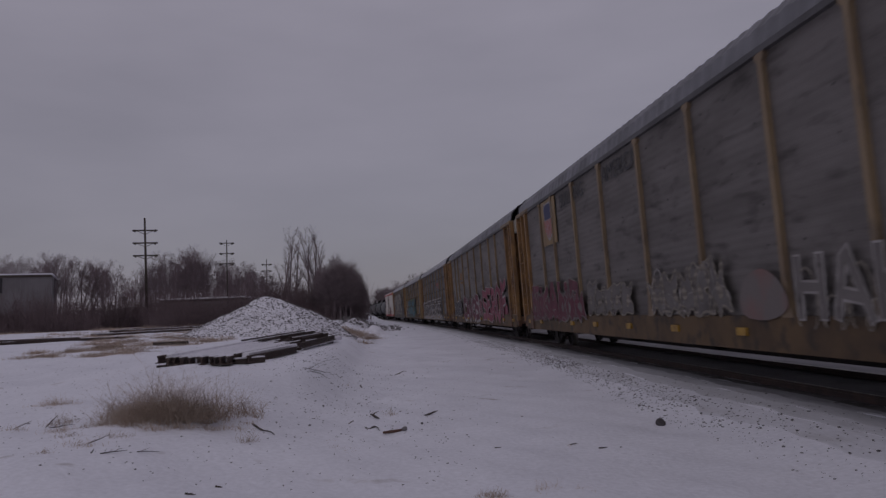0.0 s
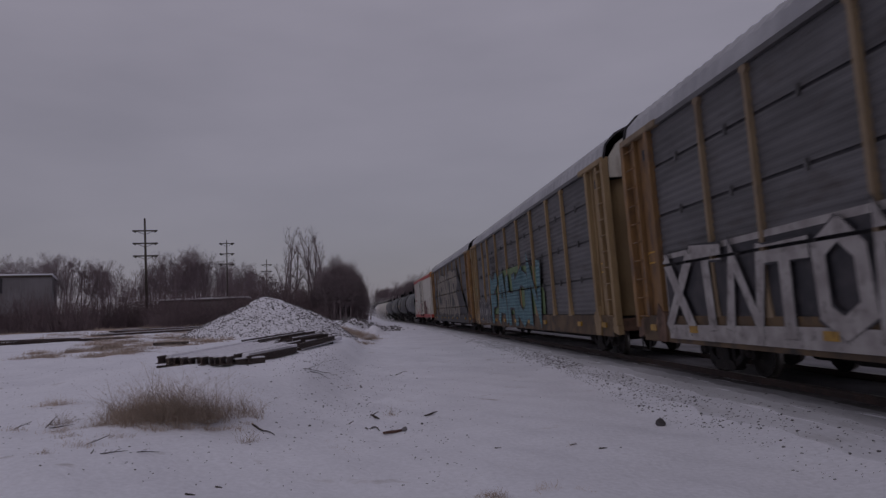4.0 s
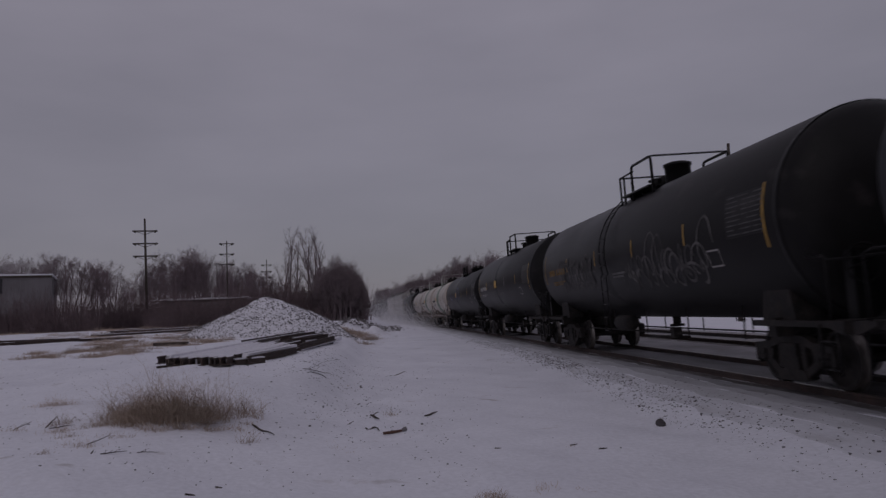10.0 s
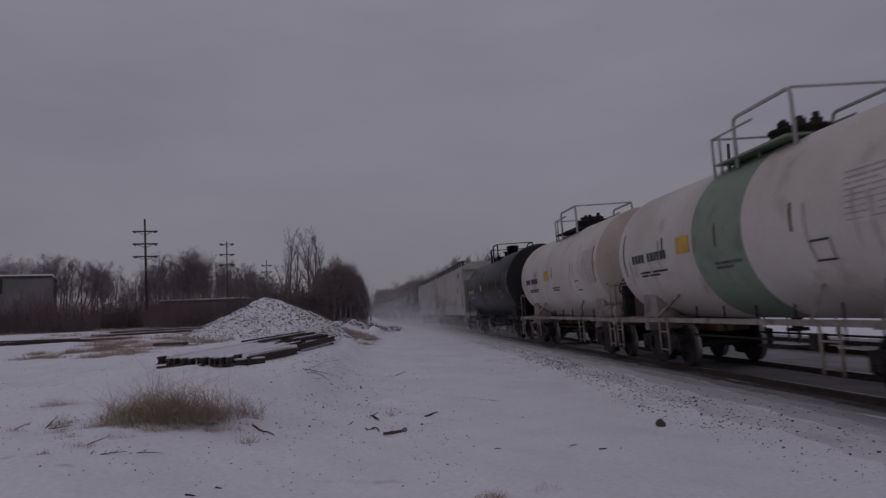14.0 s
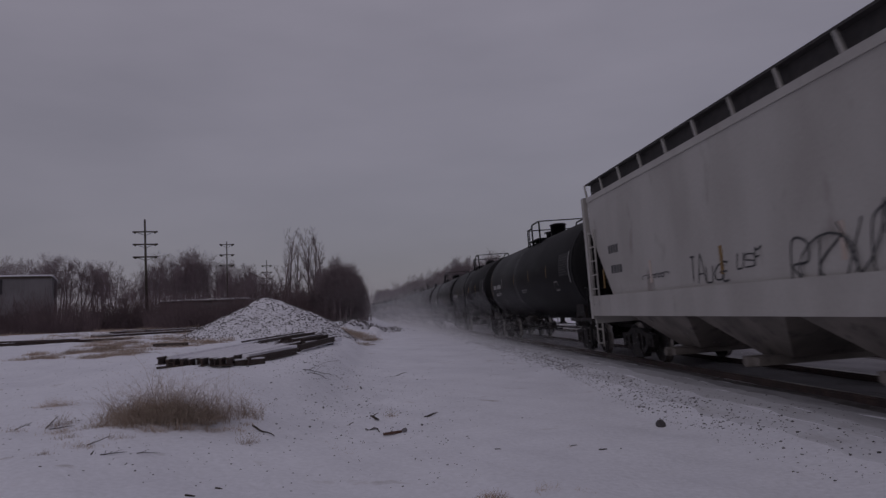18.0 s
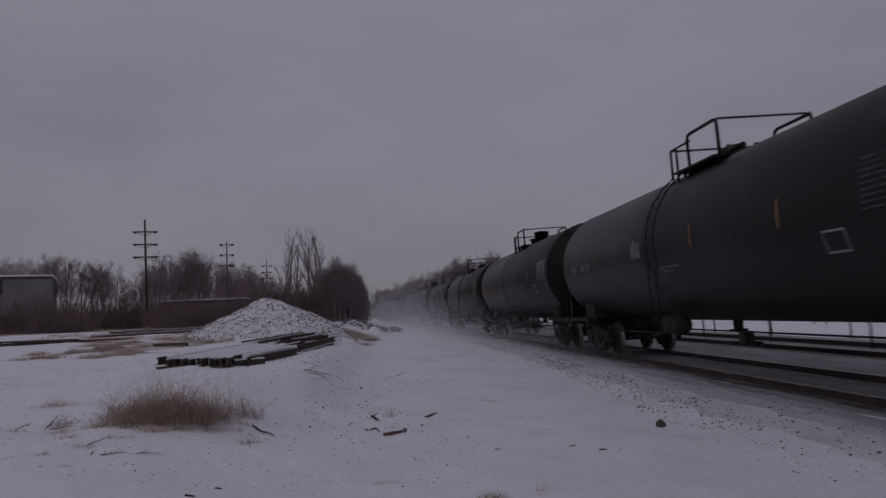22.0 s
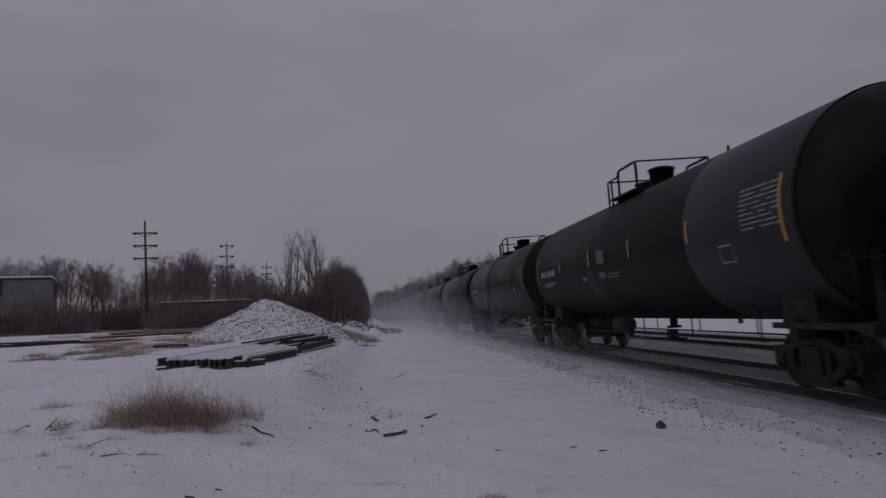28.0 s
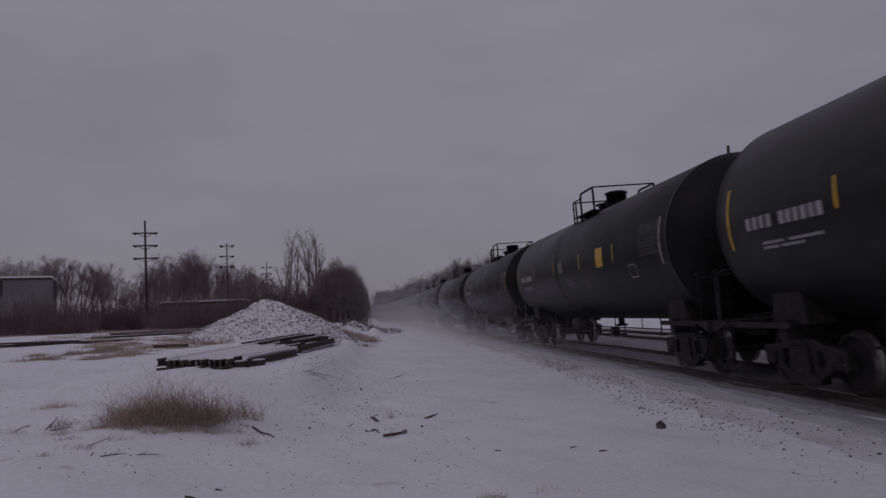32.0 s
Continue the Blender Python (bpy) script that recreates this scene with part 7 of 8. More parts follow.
# ---- utility poles ----
def utility_pole(label, x, y, tall, arms, width, z0, turn=0.0, lean=0.0, thick=1.0):
    pole = thing("utility_pole", label, "utility pole", "utility pole line", at=pose(x, y, z0, 0, lean, turn))
    bm = bmesh.new()
    tube(bm, [(0, 0, -0.5), (0, 0, tall)], [0.2 * thick, 0.12 * thick], 10)
    part("pole_shaft", bm, M_POLE, pole)
    for k, z in enumerate(arms):
        bm = bmesh.new()
        box(bm, -width / 2, width / 2, -0.24, -0.09, z - 0.085 * thick, z + 0.085 * thick)
        for sx in (-1, 1):
            bar(bm, (sx * width * 0.32, -0.15, z - 0.06), (0, -0.12, z - 0.5), 0.07 * thick, 0.07 * thick)
        arm = part("crossarm", bm, M_POLE, pole)
        for sx in (-1, 1):
            bm = bmesh.new()
            lathe(bm, [(0.0, 0.0), (0.1, 0.0), (0.15, -0.06), (0.1, -0.12), (0.15, -0.18), (0.1, -0.25), (0.14, -0.36), (0.0, -0.42)], 8, Matrix.Translation((sx * (width / 2 - 0.12), -0.15, z + 0.05)) @ Matrix.Rotation(sx * 0.9, 4, "Y"))
            part("insulator", bm, M_POLE, arm)
    return pole


utility_pole("dark wooden pole with three crossarms", -30.7, 100, 14.3, (12.65, 11.0, 9.35), 3.1, 0.8, 20, -1.0)
utility_pole("dark wooden pole with three crossarms", -22.5, 110, 12.2, (11.75, 10.25, 8.75), 2.15, 0.7, 10, 0.0, 0.6)
utility_pole("dark wooden pole with three crossarms", -23.0, 150, 12.3, (11.2, 9.9, 8.7), 2.1, 0.8, 10, 0.0, 0.6)
utility_pole("plain wooden pole beyond the tracks", 29.4, 60, 14.9, (), 2.0, -0.3)


# ---- buildings beyond the thicket ----
def shed(label, x0, x1, y0, y1, tall, z0, band):
    house = thing("metal_shed", label, "building")
    bm = bmesh.new()
    box(bm, x0, x1, y0, y0 + 0.2, z0 - 0.5, tall)
    box(bm, x0, x1, y1 - 0.2, y1, z0 - 0.5, tall)
    box(bm, x0, x0 + 0.2, y0 + 0.2, y1 - 0.2, z0 - 0.5, tall)
    box(bm, x1 - 0.2, x1, y0 + 0.2, y1 - 0.2, z0 - 0.5, tall)
    part("wall", bm, M_WALL, house)
    bm = bmesh.new()
    n = int((x1 - x0) / 0.6)
    for k in range(n):
        x = x0 + (k + 0.5) * (x1 - x0) / n
        box(bm, x - 0.03, x + 0.03, y0 - 0.05, y0, z0, tall)
    part("siding_ribs", bm, M_WALL, house)
    bm = bmesh.new()
    box(bm, x0 - 0.2, x1 + 0.2, y0 - 0.2, y1 + 0.2, tall, tall + 0.2)
    part("roof", bm, M_CLEAN_SNOW, house, "flat roof edged with snow")
    bm = bmesh.new()
    box(bm, x0 - 0.1, x1 + 0.1, y0 - 0.12, y0 - 0.06, tall - 0.35, tall - 0.01)
    part("fascia", bm, M_POLE, house, "dark fascia board under the roof edge")
    if band:
        bm = bmesh.new()
        box(bm, x0 + 4.4, x0 + 6.6, y0 - 0.1, y0 - 0.02, tall - 2.6, tall - 0.4)
        part("window", bm, M_SPRAY_K, house)
    return house


office = shed("grey metal building with a flat snowy roof", -62.0, -49.1, 115, 130, 9.1, 0.8, True)
office.matrix_basis = Matrix.Translation((-48.9, 115, 0)) @ Matrix.Rotation(radians(20), 4, "Z") @ Matrix.Translation((48.9, -115, 0))
shed("long low shed with a snow-covered roof", -30.0, -18.8, 104, 110, 4.35, 0.9, False)


# ---- gravel heap, rubble ----
def heap_height(x, y):
    r = np.hypot((x + 6.75) / 5.0, (y - 44.5) / 4.6)
    ridge = np.hypot((x + 4.7) / 3.2, (y - 44.0) / 3.4)
    a = np.clip(1.03 - np.sqrt(r * r + 0.008), 0, 2) * 2.32
    b = np.clip(1 - ridge, 0, 1) * 1.3
    rough = 0.06 * np.sin(x * 2.3 + y * 1.1) * np.sin(y * 2.7 - x) + 0.035 * np.sin(x * 5.1 + 0.7 * y) * np.sin(y * 4.3 + x * 1.3)
    h = np.maximum(a, b)
    return h + rough * np.clip(h * 1.5, 0, 1)


def pebble(rnd, n=6):
    bm = bmesh.new()
    bmesh.ops.create_icosphere(bm, subdivisions=1, radius=1.0)
    for v in bm.verts:
        v.co *= rnd.uniform(0.7, 1.15)
        v.co.z *= 0.75
    co = [tuple(v.co) for v in bm.verts]
    fs = [tuple(v.index for v in f.verts) for f in bm.faces]
    bm.free()
    return np.array(co), np.array(fs)


PEBBLES = [pebble(random.Random(k)) for k in range(4)]


def scatter(name, mat, places, label, category, seed=0):
    """Many small stones joined in one mesh; places: rows of x, y, z, size."""
    r = np.random.RandomState(seed)
    co, fs, base = [], [], 0
    for i, (x, y, z, s) in enumerate(places):
        c, f = PEBBLES[i % 4]
        a = r.uniform(0, 6.28)
        rot = np.array([[math.cos(a), -math.sin(a), 0], [math.sin(a), math.cos(a), 0], [0, 0, 1]])
        co.append((c * (s * r.uniform(.5, 1.6, 3) * (1, 1, 0.7))) @ rot.T + (x, y, z))
        fs.append(f + base)
        base += len(c)
    me = bpy.data.meshes.new(name)
    me.from_pydata(np.concatenate(co).tolist(), [], np.concatenate(fs).tolist())
    me.materials.append(mat)
    return tagged(new(name, me), label, category, kind="stuff")


hx, hy = np.linspace(-13, 0.4, 90), np.linspace(38, 51, 70)
heap = new("gravel_mound", grid_mesh("gravel_mound", list(hx), list(hy), lambda x, y: height(x, y) - 0.04 + heap_height(x, y) + 0.03 * np.sin(x * 7) * np.sin(y * 6) * (heap_height(x, y) > 0.02) - 0.12 * (heap_height(x, y) < 0.02), M_CLEAN_SNOW))
tagged(heap, "conical gravel heap dusted with snow", "gravel heap")
r = np.random.RandomState(3)
spots = []
while len(spots) < 6500:
    x, y = r.uniform(-12.5, 0), r.uniform(38.5, 49)
    h = float(heap_height(x, y))
    if h > 0.04:
        spots.append((x, y, float(height(x, y)) + h + r.uniform(-0.05, 0.02), r.choice([0.016, 0.024, 0.032, 0.045])))
scatter("heap_stones", M_GRAVEL, spots, "grey gravel showing through the snow on the heap", "gravel", 1)
spots = []
for _ in range(1500):
    if r.rand() < 0.62:
        x, y, t = r.normal(-2.3, 0.85), r.normal(66, 1.4), max(0.0, 0.95 - 0.62 * abs(r.normal(0, 0.9)))
    else:
        x, y, t = r.normal(0.05, 0.7), r.normal(70, 1.2), max(0.0, 0.75 - 0.5 * abs(r.normal(0, 0.9)))
    spots.append((x, y, float(height(x, y)) + t * r.uniform(0.1, 0.75), r.choice([0.04, 0.06, 0.08, 0.12], p=[.35, .35, .2, .1])))
scatter("rubble_pile", M_GRAVEL, spots, "low pile of broken grey rubble with snow", "rubble", 2)
SNOW_PILE = ((-0.75, 60.0, 0.95, 0.75), (-2.4, 65.5, 1.3, 0.62), (0.05, 69.6, 1.0, 0.5))


def pile_height(x, y):
    h = 0.0 * x
    for px, py, w, t in SNOW_PILE:
        d = ((x - px) / w) ** 2 + ((y - py) / (w * 1.3)) ** 2
        h = np.maximum(h, t * np.exp(-d * 1.6))
    return h + 0.05 * np.sin(x * 5) * np.sin(y * 4) * np.clip(h * 3, 0, 1)


pile = new("snow_pile", grid_mesh("snow_pile", list(np.linspace(-5.5, 2.5, 60)), list(np.linspace(56.5, 73, 60)), lambda x, y: height(x, y) - 0.05 + pile_height(x, y), M_CLEAN_SNOW))
tagged(pile, "low piles of snow heaped over rubble", "snow pile")
spots = []
for _ in range(1250):
    # the thick band along the foot of the shoulder
    y = 9.0 + 15.0 * r.beta(1.5, 1.6)
    lat = r.uniform(np.interp(y, [9, 12, 19, 25], [-3.15, -3.2, -2.9, -2.6]), np.interp(y, [9, 12, 17, 25], [-2.4, -2.3, -2.05, -2.2]))
    if y < 11.5 and r.rand() < 0.45:
        continue
    spots.append((OFFSET - BEND * y * y / 2 + lat, y, lat, r.choice([0.008, 0.011, 0.015, 0.021], p=[.3, .35, .25, .1])))
for _ in range(1000):
    y = 20 + 32 * r.beta(1.0, 2.2)
    lat = r.normal(-2.4, 0.3)
    spots.append((OFFSET - BEND * y * y / 2 + lat, y, lat, r.choice([0.012, 0.018, 0.024])))
for _ in range(700):
    y = 6.8 + 9 * r.beta(1.2, 1.6)
    lat = r.uniform(-3.3, -1.25)
    spots.append((OFFSET - BEND * y * y / 2 + lat, y, lat, r.choice([0.007, 0.010, 0.014, 0.021], p=[.35, .35, .2, .1])))
spots = [(x, y, float(height(x, y)) + (0.006 if lat > -2.75 else 0.0) + 0.1 * z, z) for x, y, lat, z in spots]
scatter("ballast_stones", M_STONE, spots, "dark ballast stones poking through snow", "ballast", 3)
spots = []
for k in range(2500):
    if k < 1000:
        x, y = r.normal(-0.8, 0.8), 10.5 + 14.5 * r.beta(1.3, 1.5)
        x -= (y - 14) * 0.06
    elif k < 1200:
        x, y = r.uniform(-9, 4.5), r.uniform(8, 40)
    else:
        y = 8 + 26 * r.beta(1.0, 1.6)
        x = r.uniform(-0.6 * y, 0.12 * y)
        spots.append((x, y, float(height(x, y)) + 0.001, r.uniform(0.005, 0.014)))
        continue
    spots.append((x, y, float(height(x, y)) + 0.002, r.choice([0.006, 0.009, 0.012, 0.017, 0.023], p=[.25, .3, .27, .13, .05])))
scatter("loose_stones", M_STONE, spots, "scattered dark pebbles on the snow", "stones", 4)


# ---- stacked rails ----
def stack_rail(length):
    bm = bmesh.new()
    prof = [(-0.07, 0.0), (-0.07, 0.015), (-0.012, 0.03), (-0.012, 0.125), (-0.036, 0.135), (-0.036, 0.17), (0.036, 0.17), (0.036, 0.135), (0.012, 0.125), (0.012, 0.03), (0.07, 0.015), (0.07, 0.0)]
    prism(bm, prof, -length / 2, length / 2)
    return mesh_of("rail_length", bm, M_RAIL)


RAIL10 = stack_rail(10.0)
FILL = bmesh.new()
box(FILL, -4.94, 4.9, -0.068, 0.068, 0.02, 0.176, bevel=0.02)
FILL = mesh_of("snow_fill", FILL, M_CLEAN_SNOW)
CAP = bmesh.new()
box(CAP, -4.97, 4.97, -0.034, 0.034, 0.171, 0.19, bevel=0.006)
CAP = mesh_of("snow_cap", CAP, M_CLEAN_SNOW)


def rail_stack(label, near_left, near_right, far_left, far_right, count, z, z_far, seed, ties=(0.06, 0.5, 0.9), bare=(0,), sunk=0.0):
    """Rails side by side between the lines of their near and far ends."""
    rnd = random.Random(seed)
    nl, nr, fl, fr = (Vector((*p, 0)) for p in (near_left, near_right, far_left, far_right))
    st = thing("rail_stack", label, "rails", "old rails", at=Matrix.Translation((0, 0, z)))
    rise = z_far - z
    gap = (nr - nl).length / max(1, count - 1)
    for f in ties:
        a, b = nl.lerp(fl, f), nr.lerp(fr, f)
        bm = bmesh.new()
        d = (b - a).normalized()
        bar(bm, a - d * 0.1 + Vector((0, 0, 0.06 + rise * f)), b - d * 0.35 + Vector((0, 0, 0.06 + rise * f)), 0.24, 0.22)
        part("timber", bm, M_WOOD, st, "dark timber bearer")
    for k in range(count):
        f = k / max(1, count - 1)
        a, b = nl.lerp(nr, f), fl.lerp(fr, f)
        d = (b - a).normalized()
        a, b = a + d * rnd.uniform(-0.18, 0.18), b + d * rnd.uniform(-0.4, 0.4)
        m = Matrix.Translation((a + b) / 2 + Vector((0, 0, 0.17 + rise / 2 + rnd.uniform(-0.012, 0.012) + (0.05 if k == 0 else 0)))) @ Matrix.Rotation(math.atan2(d.y, d.x) + rnd.uniform(-0.004, 0.004), 4, "Z") @ Matrix.Rotation(-math.atan2(rise, (b - a).length), 4, "Y") @ Matrix.Diagonal(((b - a).length / 10.0, 1, 1, 1))
        part("rail_length", RAIL10, None, st, at=m)
        if k not in bare:
            part("snow_cap", CAP, None, st, at=m)
        if k < count - 1:
            part("snow_fill", FILL, None, st, at=m @ Matrix.Translation((rnd.uniform(0.12, 0.3), -gap / 2, 0.004 - sunk * rnd.uniform(0.3, 1.0))) @ Matrix.Diagonal((0.965, (min(gap, 0.2) - 0.04) / 0.136, 1, 1)))
    return st


rail_stack("snow-covered row of old steel rails on timbers", (-5.1, 17.55), (-3.47, 16.85), (-4.75, 27.4), (-3.0, 24.9), 12, 0.25, 0.25, 1, ties=(0.02, 0.35, 0.7, 0.95), bare=(0, 4, 8, 11))
rail_stack("low snowy rails lying beside the stack", (-3.4, 17.5), (-3.1, 17.6), (-2.85, 22.6), (-2.6, 21.6), 2, 0.23, 0.22, 3, bare=(1,))
rail_stack("second row of old rails with snow between", (-5.2, 27.7), (-2.6, 22.9), (-4.2, 38.8), (-1.9, 28.4), 9, 0.27, 0.33, 2, bare=(0, 2, 3, 5, 6, 8), sunk=0.12)
rail_stack("short rails piled on the second row", (-3.55, 26.2), (-2.75, 24.6), (-2.85, 31.5), (-2.1, 28.6), 4, 0.39, 0.42, 4, ties=(), bare=(0, 1, 3), sunk=0.12)
for x0, y0, x1, y1 in ((-3.45, 17.3, -2.9, 18.0), (-5.7, 19.6, -5.15, 19.9)):
    bm = bmesh.new()
    bar(bm, (x0, y0, 0.43), (x1, y1, 0.42), 0.2, 0.15)
    bearer = tagged(new("old_sleeper", mesh_of("old_sleeper", bm, M_WOOD)), "dark timber bearer sticking out of the rail stack", "sleeper")
    bm = bmesh.new()
    bar(bm, (x0, y0, 0.52), (x1, y1, 0.51), 0.17, 0.03)
    part("snow_cap", bm, M_CLEAN_SNOW, bearer)
rail_stack("old rails under snow", (-24.5, 43.3), (-24.4, 42.6), (-15.6, 47.9), (-15.5, 47.4), 3, 0.22, 0.24, 11, bare=(0, 1, 2), sunk=0.13)
rail_stack("old rails under snow", (-27.5, 51.8), (-27.2, 51.0), (-19.8, 50.2), (-19.6, 49.5), 3, 0.26, 0.26, 12, bare=(0, 1, 2), sunk=0.13)
rail_stack("distant row of old rails under snow", (-21.5, 57.0), (-20.6, 55.5), (-17.6, 72.6), (-14.8, 66.0), 5, 0.37, 0.42, 13, bare=(0, 2, 4), sunk=0.13)
rail_stack("distant row of old rails under snow", (-27.2, 80.6), (-25.2, 70.6), (-20.0, 87.6), (-17.0, 76.0), 6, 0.47, 0.5, 14, bare=(0, 1, 3, 5), sunk=0.13)
plank = bmesh.new()
box(plank, -0.75, 0.75, -0.12, 0.12, 0.0, 0.14, bevel=0.012)
plank = new("old_sleeper", mesh_of("old_sleeper", plank, M_WOOD))
plank.matrix_basis = pose(-9.3, 33.5, float(height(-9.3, 33.5)), 0, 0, -8)
tagged(plank, "weathered reddish-brown timber sleeper lying in snow", "sleeper")


# ---- dead grass, sticks, rock ----
def tuft(rnd, w, d, h, blades, wide=0.0035, curl=0.42):
    co, fs = [], []
    for _ in range(blades):
        p = Vector((rnd.gauss(0, w / 3.2), rnd.gauss(0, d / 3.2), 0))
        ln = h * rnd.uniform(0.35, 1.0) ** 1.3 * max(0.3, 1 - (abs(p.x) / w * 1.3) ** 2)
        q = Vector((rnd.gauss(0.1, .6), rnd.gauss(0, .6), 1)).normalized()
        s = Vector((rnd.gauss(0, 1), rnd.gauss(0, 1), 0)).normalized() * wide
        prev = None
        for k in range(5):
            i = len(co)
            f = 1 - k / 5
            co += [tuple(p - s * f), tuple(p + s * f)]
            if prev is not None:
                fs.append((prev, prev + 1, i + 1, i))
            prev = i
            p = p + q * ln / 3.6
            q = (q + Vector((rnd.gauss(0.05, curl), rnd.gauss(0, curl), -0.16 - 0.08 * k))).normalized()
    me = bpy.data.meshes.new("grass")
    me.from_pydata(co, [], fs)
    me.materials.append(M_GRASS)
    return me


def grass(x, y, w, d, h, blades, seed, label="tangled clump of dead tan grass", wide=0.0035, curl=0.42):
    ob = new("grass_clump", tuft(random.Random(seed), w, d, h, blades, wide, curl))
    ob.matrix_basis = pose(x, y, float(height(x, y)) - 0.02)
    return tagged(ob, label, "grass", "dead grass clumps", "stuff")


grass(-3.3, 11.05, 0.95, 0.7, 0.72, 1300, 1, wide=0.0032, curl=1.05)
grass(-2.9, 10.95, 0.9, 0.6, 0.72, 900, 6, wide=0.0032, curl=1.05)
grass(-3.5, 11.0, 0.6, 0.5, 0.7, 340, 11, wide=0.0032, curl=0.95)
grass(-2.95, 11.35, 1.1, 0.5, 1.45, 560, 5, wide=0.003, curl=1.25)
grass(-3.75, 11.3, 0.7, 0.5, 1.15, 460, 25, wide=0.003, curl=1.2)
grass(-3.35, 11.5, 0.8, 0.5, 1.4, 460, 26, wide=0.003, curl=1.25)
grass(-2.6, 11.5, 0.8, 0.4, 1.3, 320, 15, wide=0.003, curl=1.25)
grass(-2.3, 12.2, 0.6, 0.35, 0.95, 130, 2, wide=0.003, curl=1.1)
grass(-2.1, 12.1, 0.3, 0.25, 0.75, 60, 17, wide=0.003, curl=1.1)
for x, y, w, h, n, k in ((-3.95, 10.85, 0.35, 0.3, 130, 51), (-3.55, 10.55, 0.4, 0.24, 150, 52), (-3.2, 10.45, 0.4, 0.26, 150, 53), (-2.85, 10.6, 0.45, 0.3, 170, 54), (-2.5, 10.75, 0.4, 0.24, 130, 55), (-2.25, 11.0, 0.4, 0.22, 110, 56), (-2.65, 11.05, 0.5, 0.4, 200, 57), (-2.1, 11.35, 0.35, 0.16, 60, 58)):
    grass(x, y, w, 0.18, h, n, k, wide=0.003, curl=0.9)
grass(0.98, 7.5, 0.34, 0.2, 0.13, 150, 3)
grass(1.05, 7.42, 0.2, 0.15, 0.16, 60, 9)
g = random.Random(31)
STREAKS = ((-12.0, 26.8, 1.6), (-11.9, 29.4, 0.9), (-11.4, 30.2, 0.9), (-9.2, 26.2, 1.3), (-9.6, 27.0, 1.6), (-10.9, 33.2, 1.7), (-9.8, 30.5, 2.2), (-10.4, 34.5, 1.6), (-10.6, 37.0, 1.8), (-9.6, 37.5, 1.8), (-8.9, 33.5, 1.5), (-8.5, 36.5, 1.7))
for k, (x, y, w) in enumerate(STREAKS):
    for j in range(4):
        grass(x + g.gauss(0, 0.5), y + g.gauss(0, 0.6), w * g.uniform(0.5, 1), g.uniform(0.7, 1.3), g.uniform(0.2, 0.42), 260, 100 + k * 4 + j, "low dead tan grass showing through snow", wide=0.006, curl=0.55)
for x, y, w, h in ((-11.55, 33.0, 1.0, 0.55), (-11.9, 32.4, 0.7, 0.5), (-12.25, 30.7, 0.8, 0.4), (-13.4, 30.1, 0.9, 0.35), (-13.35, 40.6, 1.6, 0.5), (-14.1, 37.9, 1.6, 0.5), (-12.4, 36.5, 1.5, 0.5), (-10.7, 40.6, 1.4, 0.5), (-8.3, 36.3, 0.9, 0.45), (-12.3, 44.0, 1.8, 0.5), (-8.0, 41.2, 1.2, 0.4), (-15.5, 43.0, 1.8, 0.5), (-2.4, 47.6, 1.2, 0.6), (-1.7, 48.0, 1.2, 0.55), (-3.0, 48.7, 1.3, 0.6)):
    grass(x, y, w, 0.8, h, 520, int(-x * 100) + 3000, "bushy tuft of dead tan grass in the snow", wide=0.007, curl=0.8)
for k in range(34):
    grass(g.uniform(-56, -14), g.uniform(82, 89), g.uniform(2.0, 4.0), g.uniform(0.7, 1.4), g.uniform(0.35, 0.7), 150, 400 + k, "strip of dead tan grass along the thicket", wide=0.02)
for k in range(44):
    y = g.uniform(46, 78)
    grass(-y * g.uniform(0.22, 0.44), y, g.uniform(1.5, 3.0), g.uniform(0.8, 1.4), g.uniform(0.25, 0.45), 200, 600 + k, "low dead tan grass showing through snow", wide=0.011, curl=0.55)
for x, y, w in ((-3.6, 47.5, 1.6), (-3.0, 46.0, 1.6), (-2.4, 46.6, 1.6), (-1.9, 45.0, 1.4), (-1.4, 42.0, 1.2), (-1.6, 47.0, 1.6), (-2.2, 48.5, 1.6), (-0.9, 46.0, 1.2), (-1.2, 46.0, 1.6), (-2.7, 47.6, 1.5)):
    grass(x, y, w, 0.8, g.uniform(0.32, 0.6), 330, int(x * 100) + 1500, "dead tan grass beside the mound", wide=0.008)
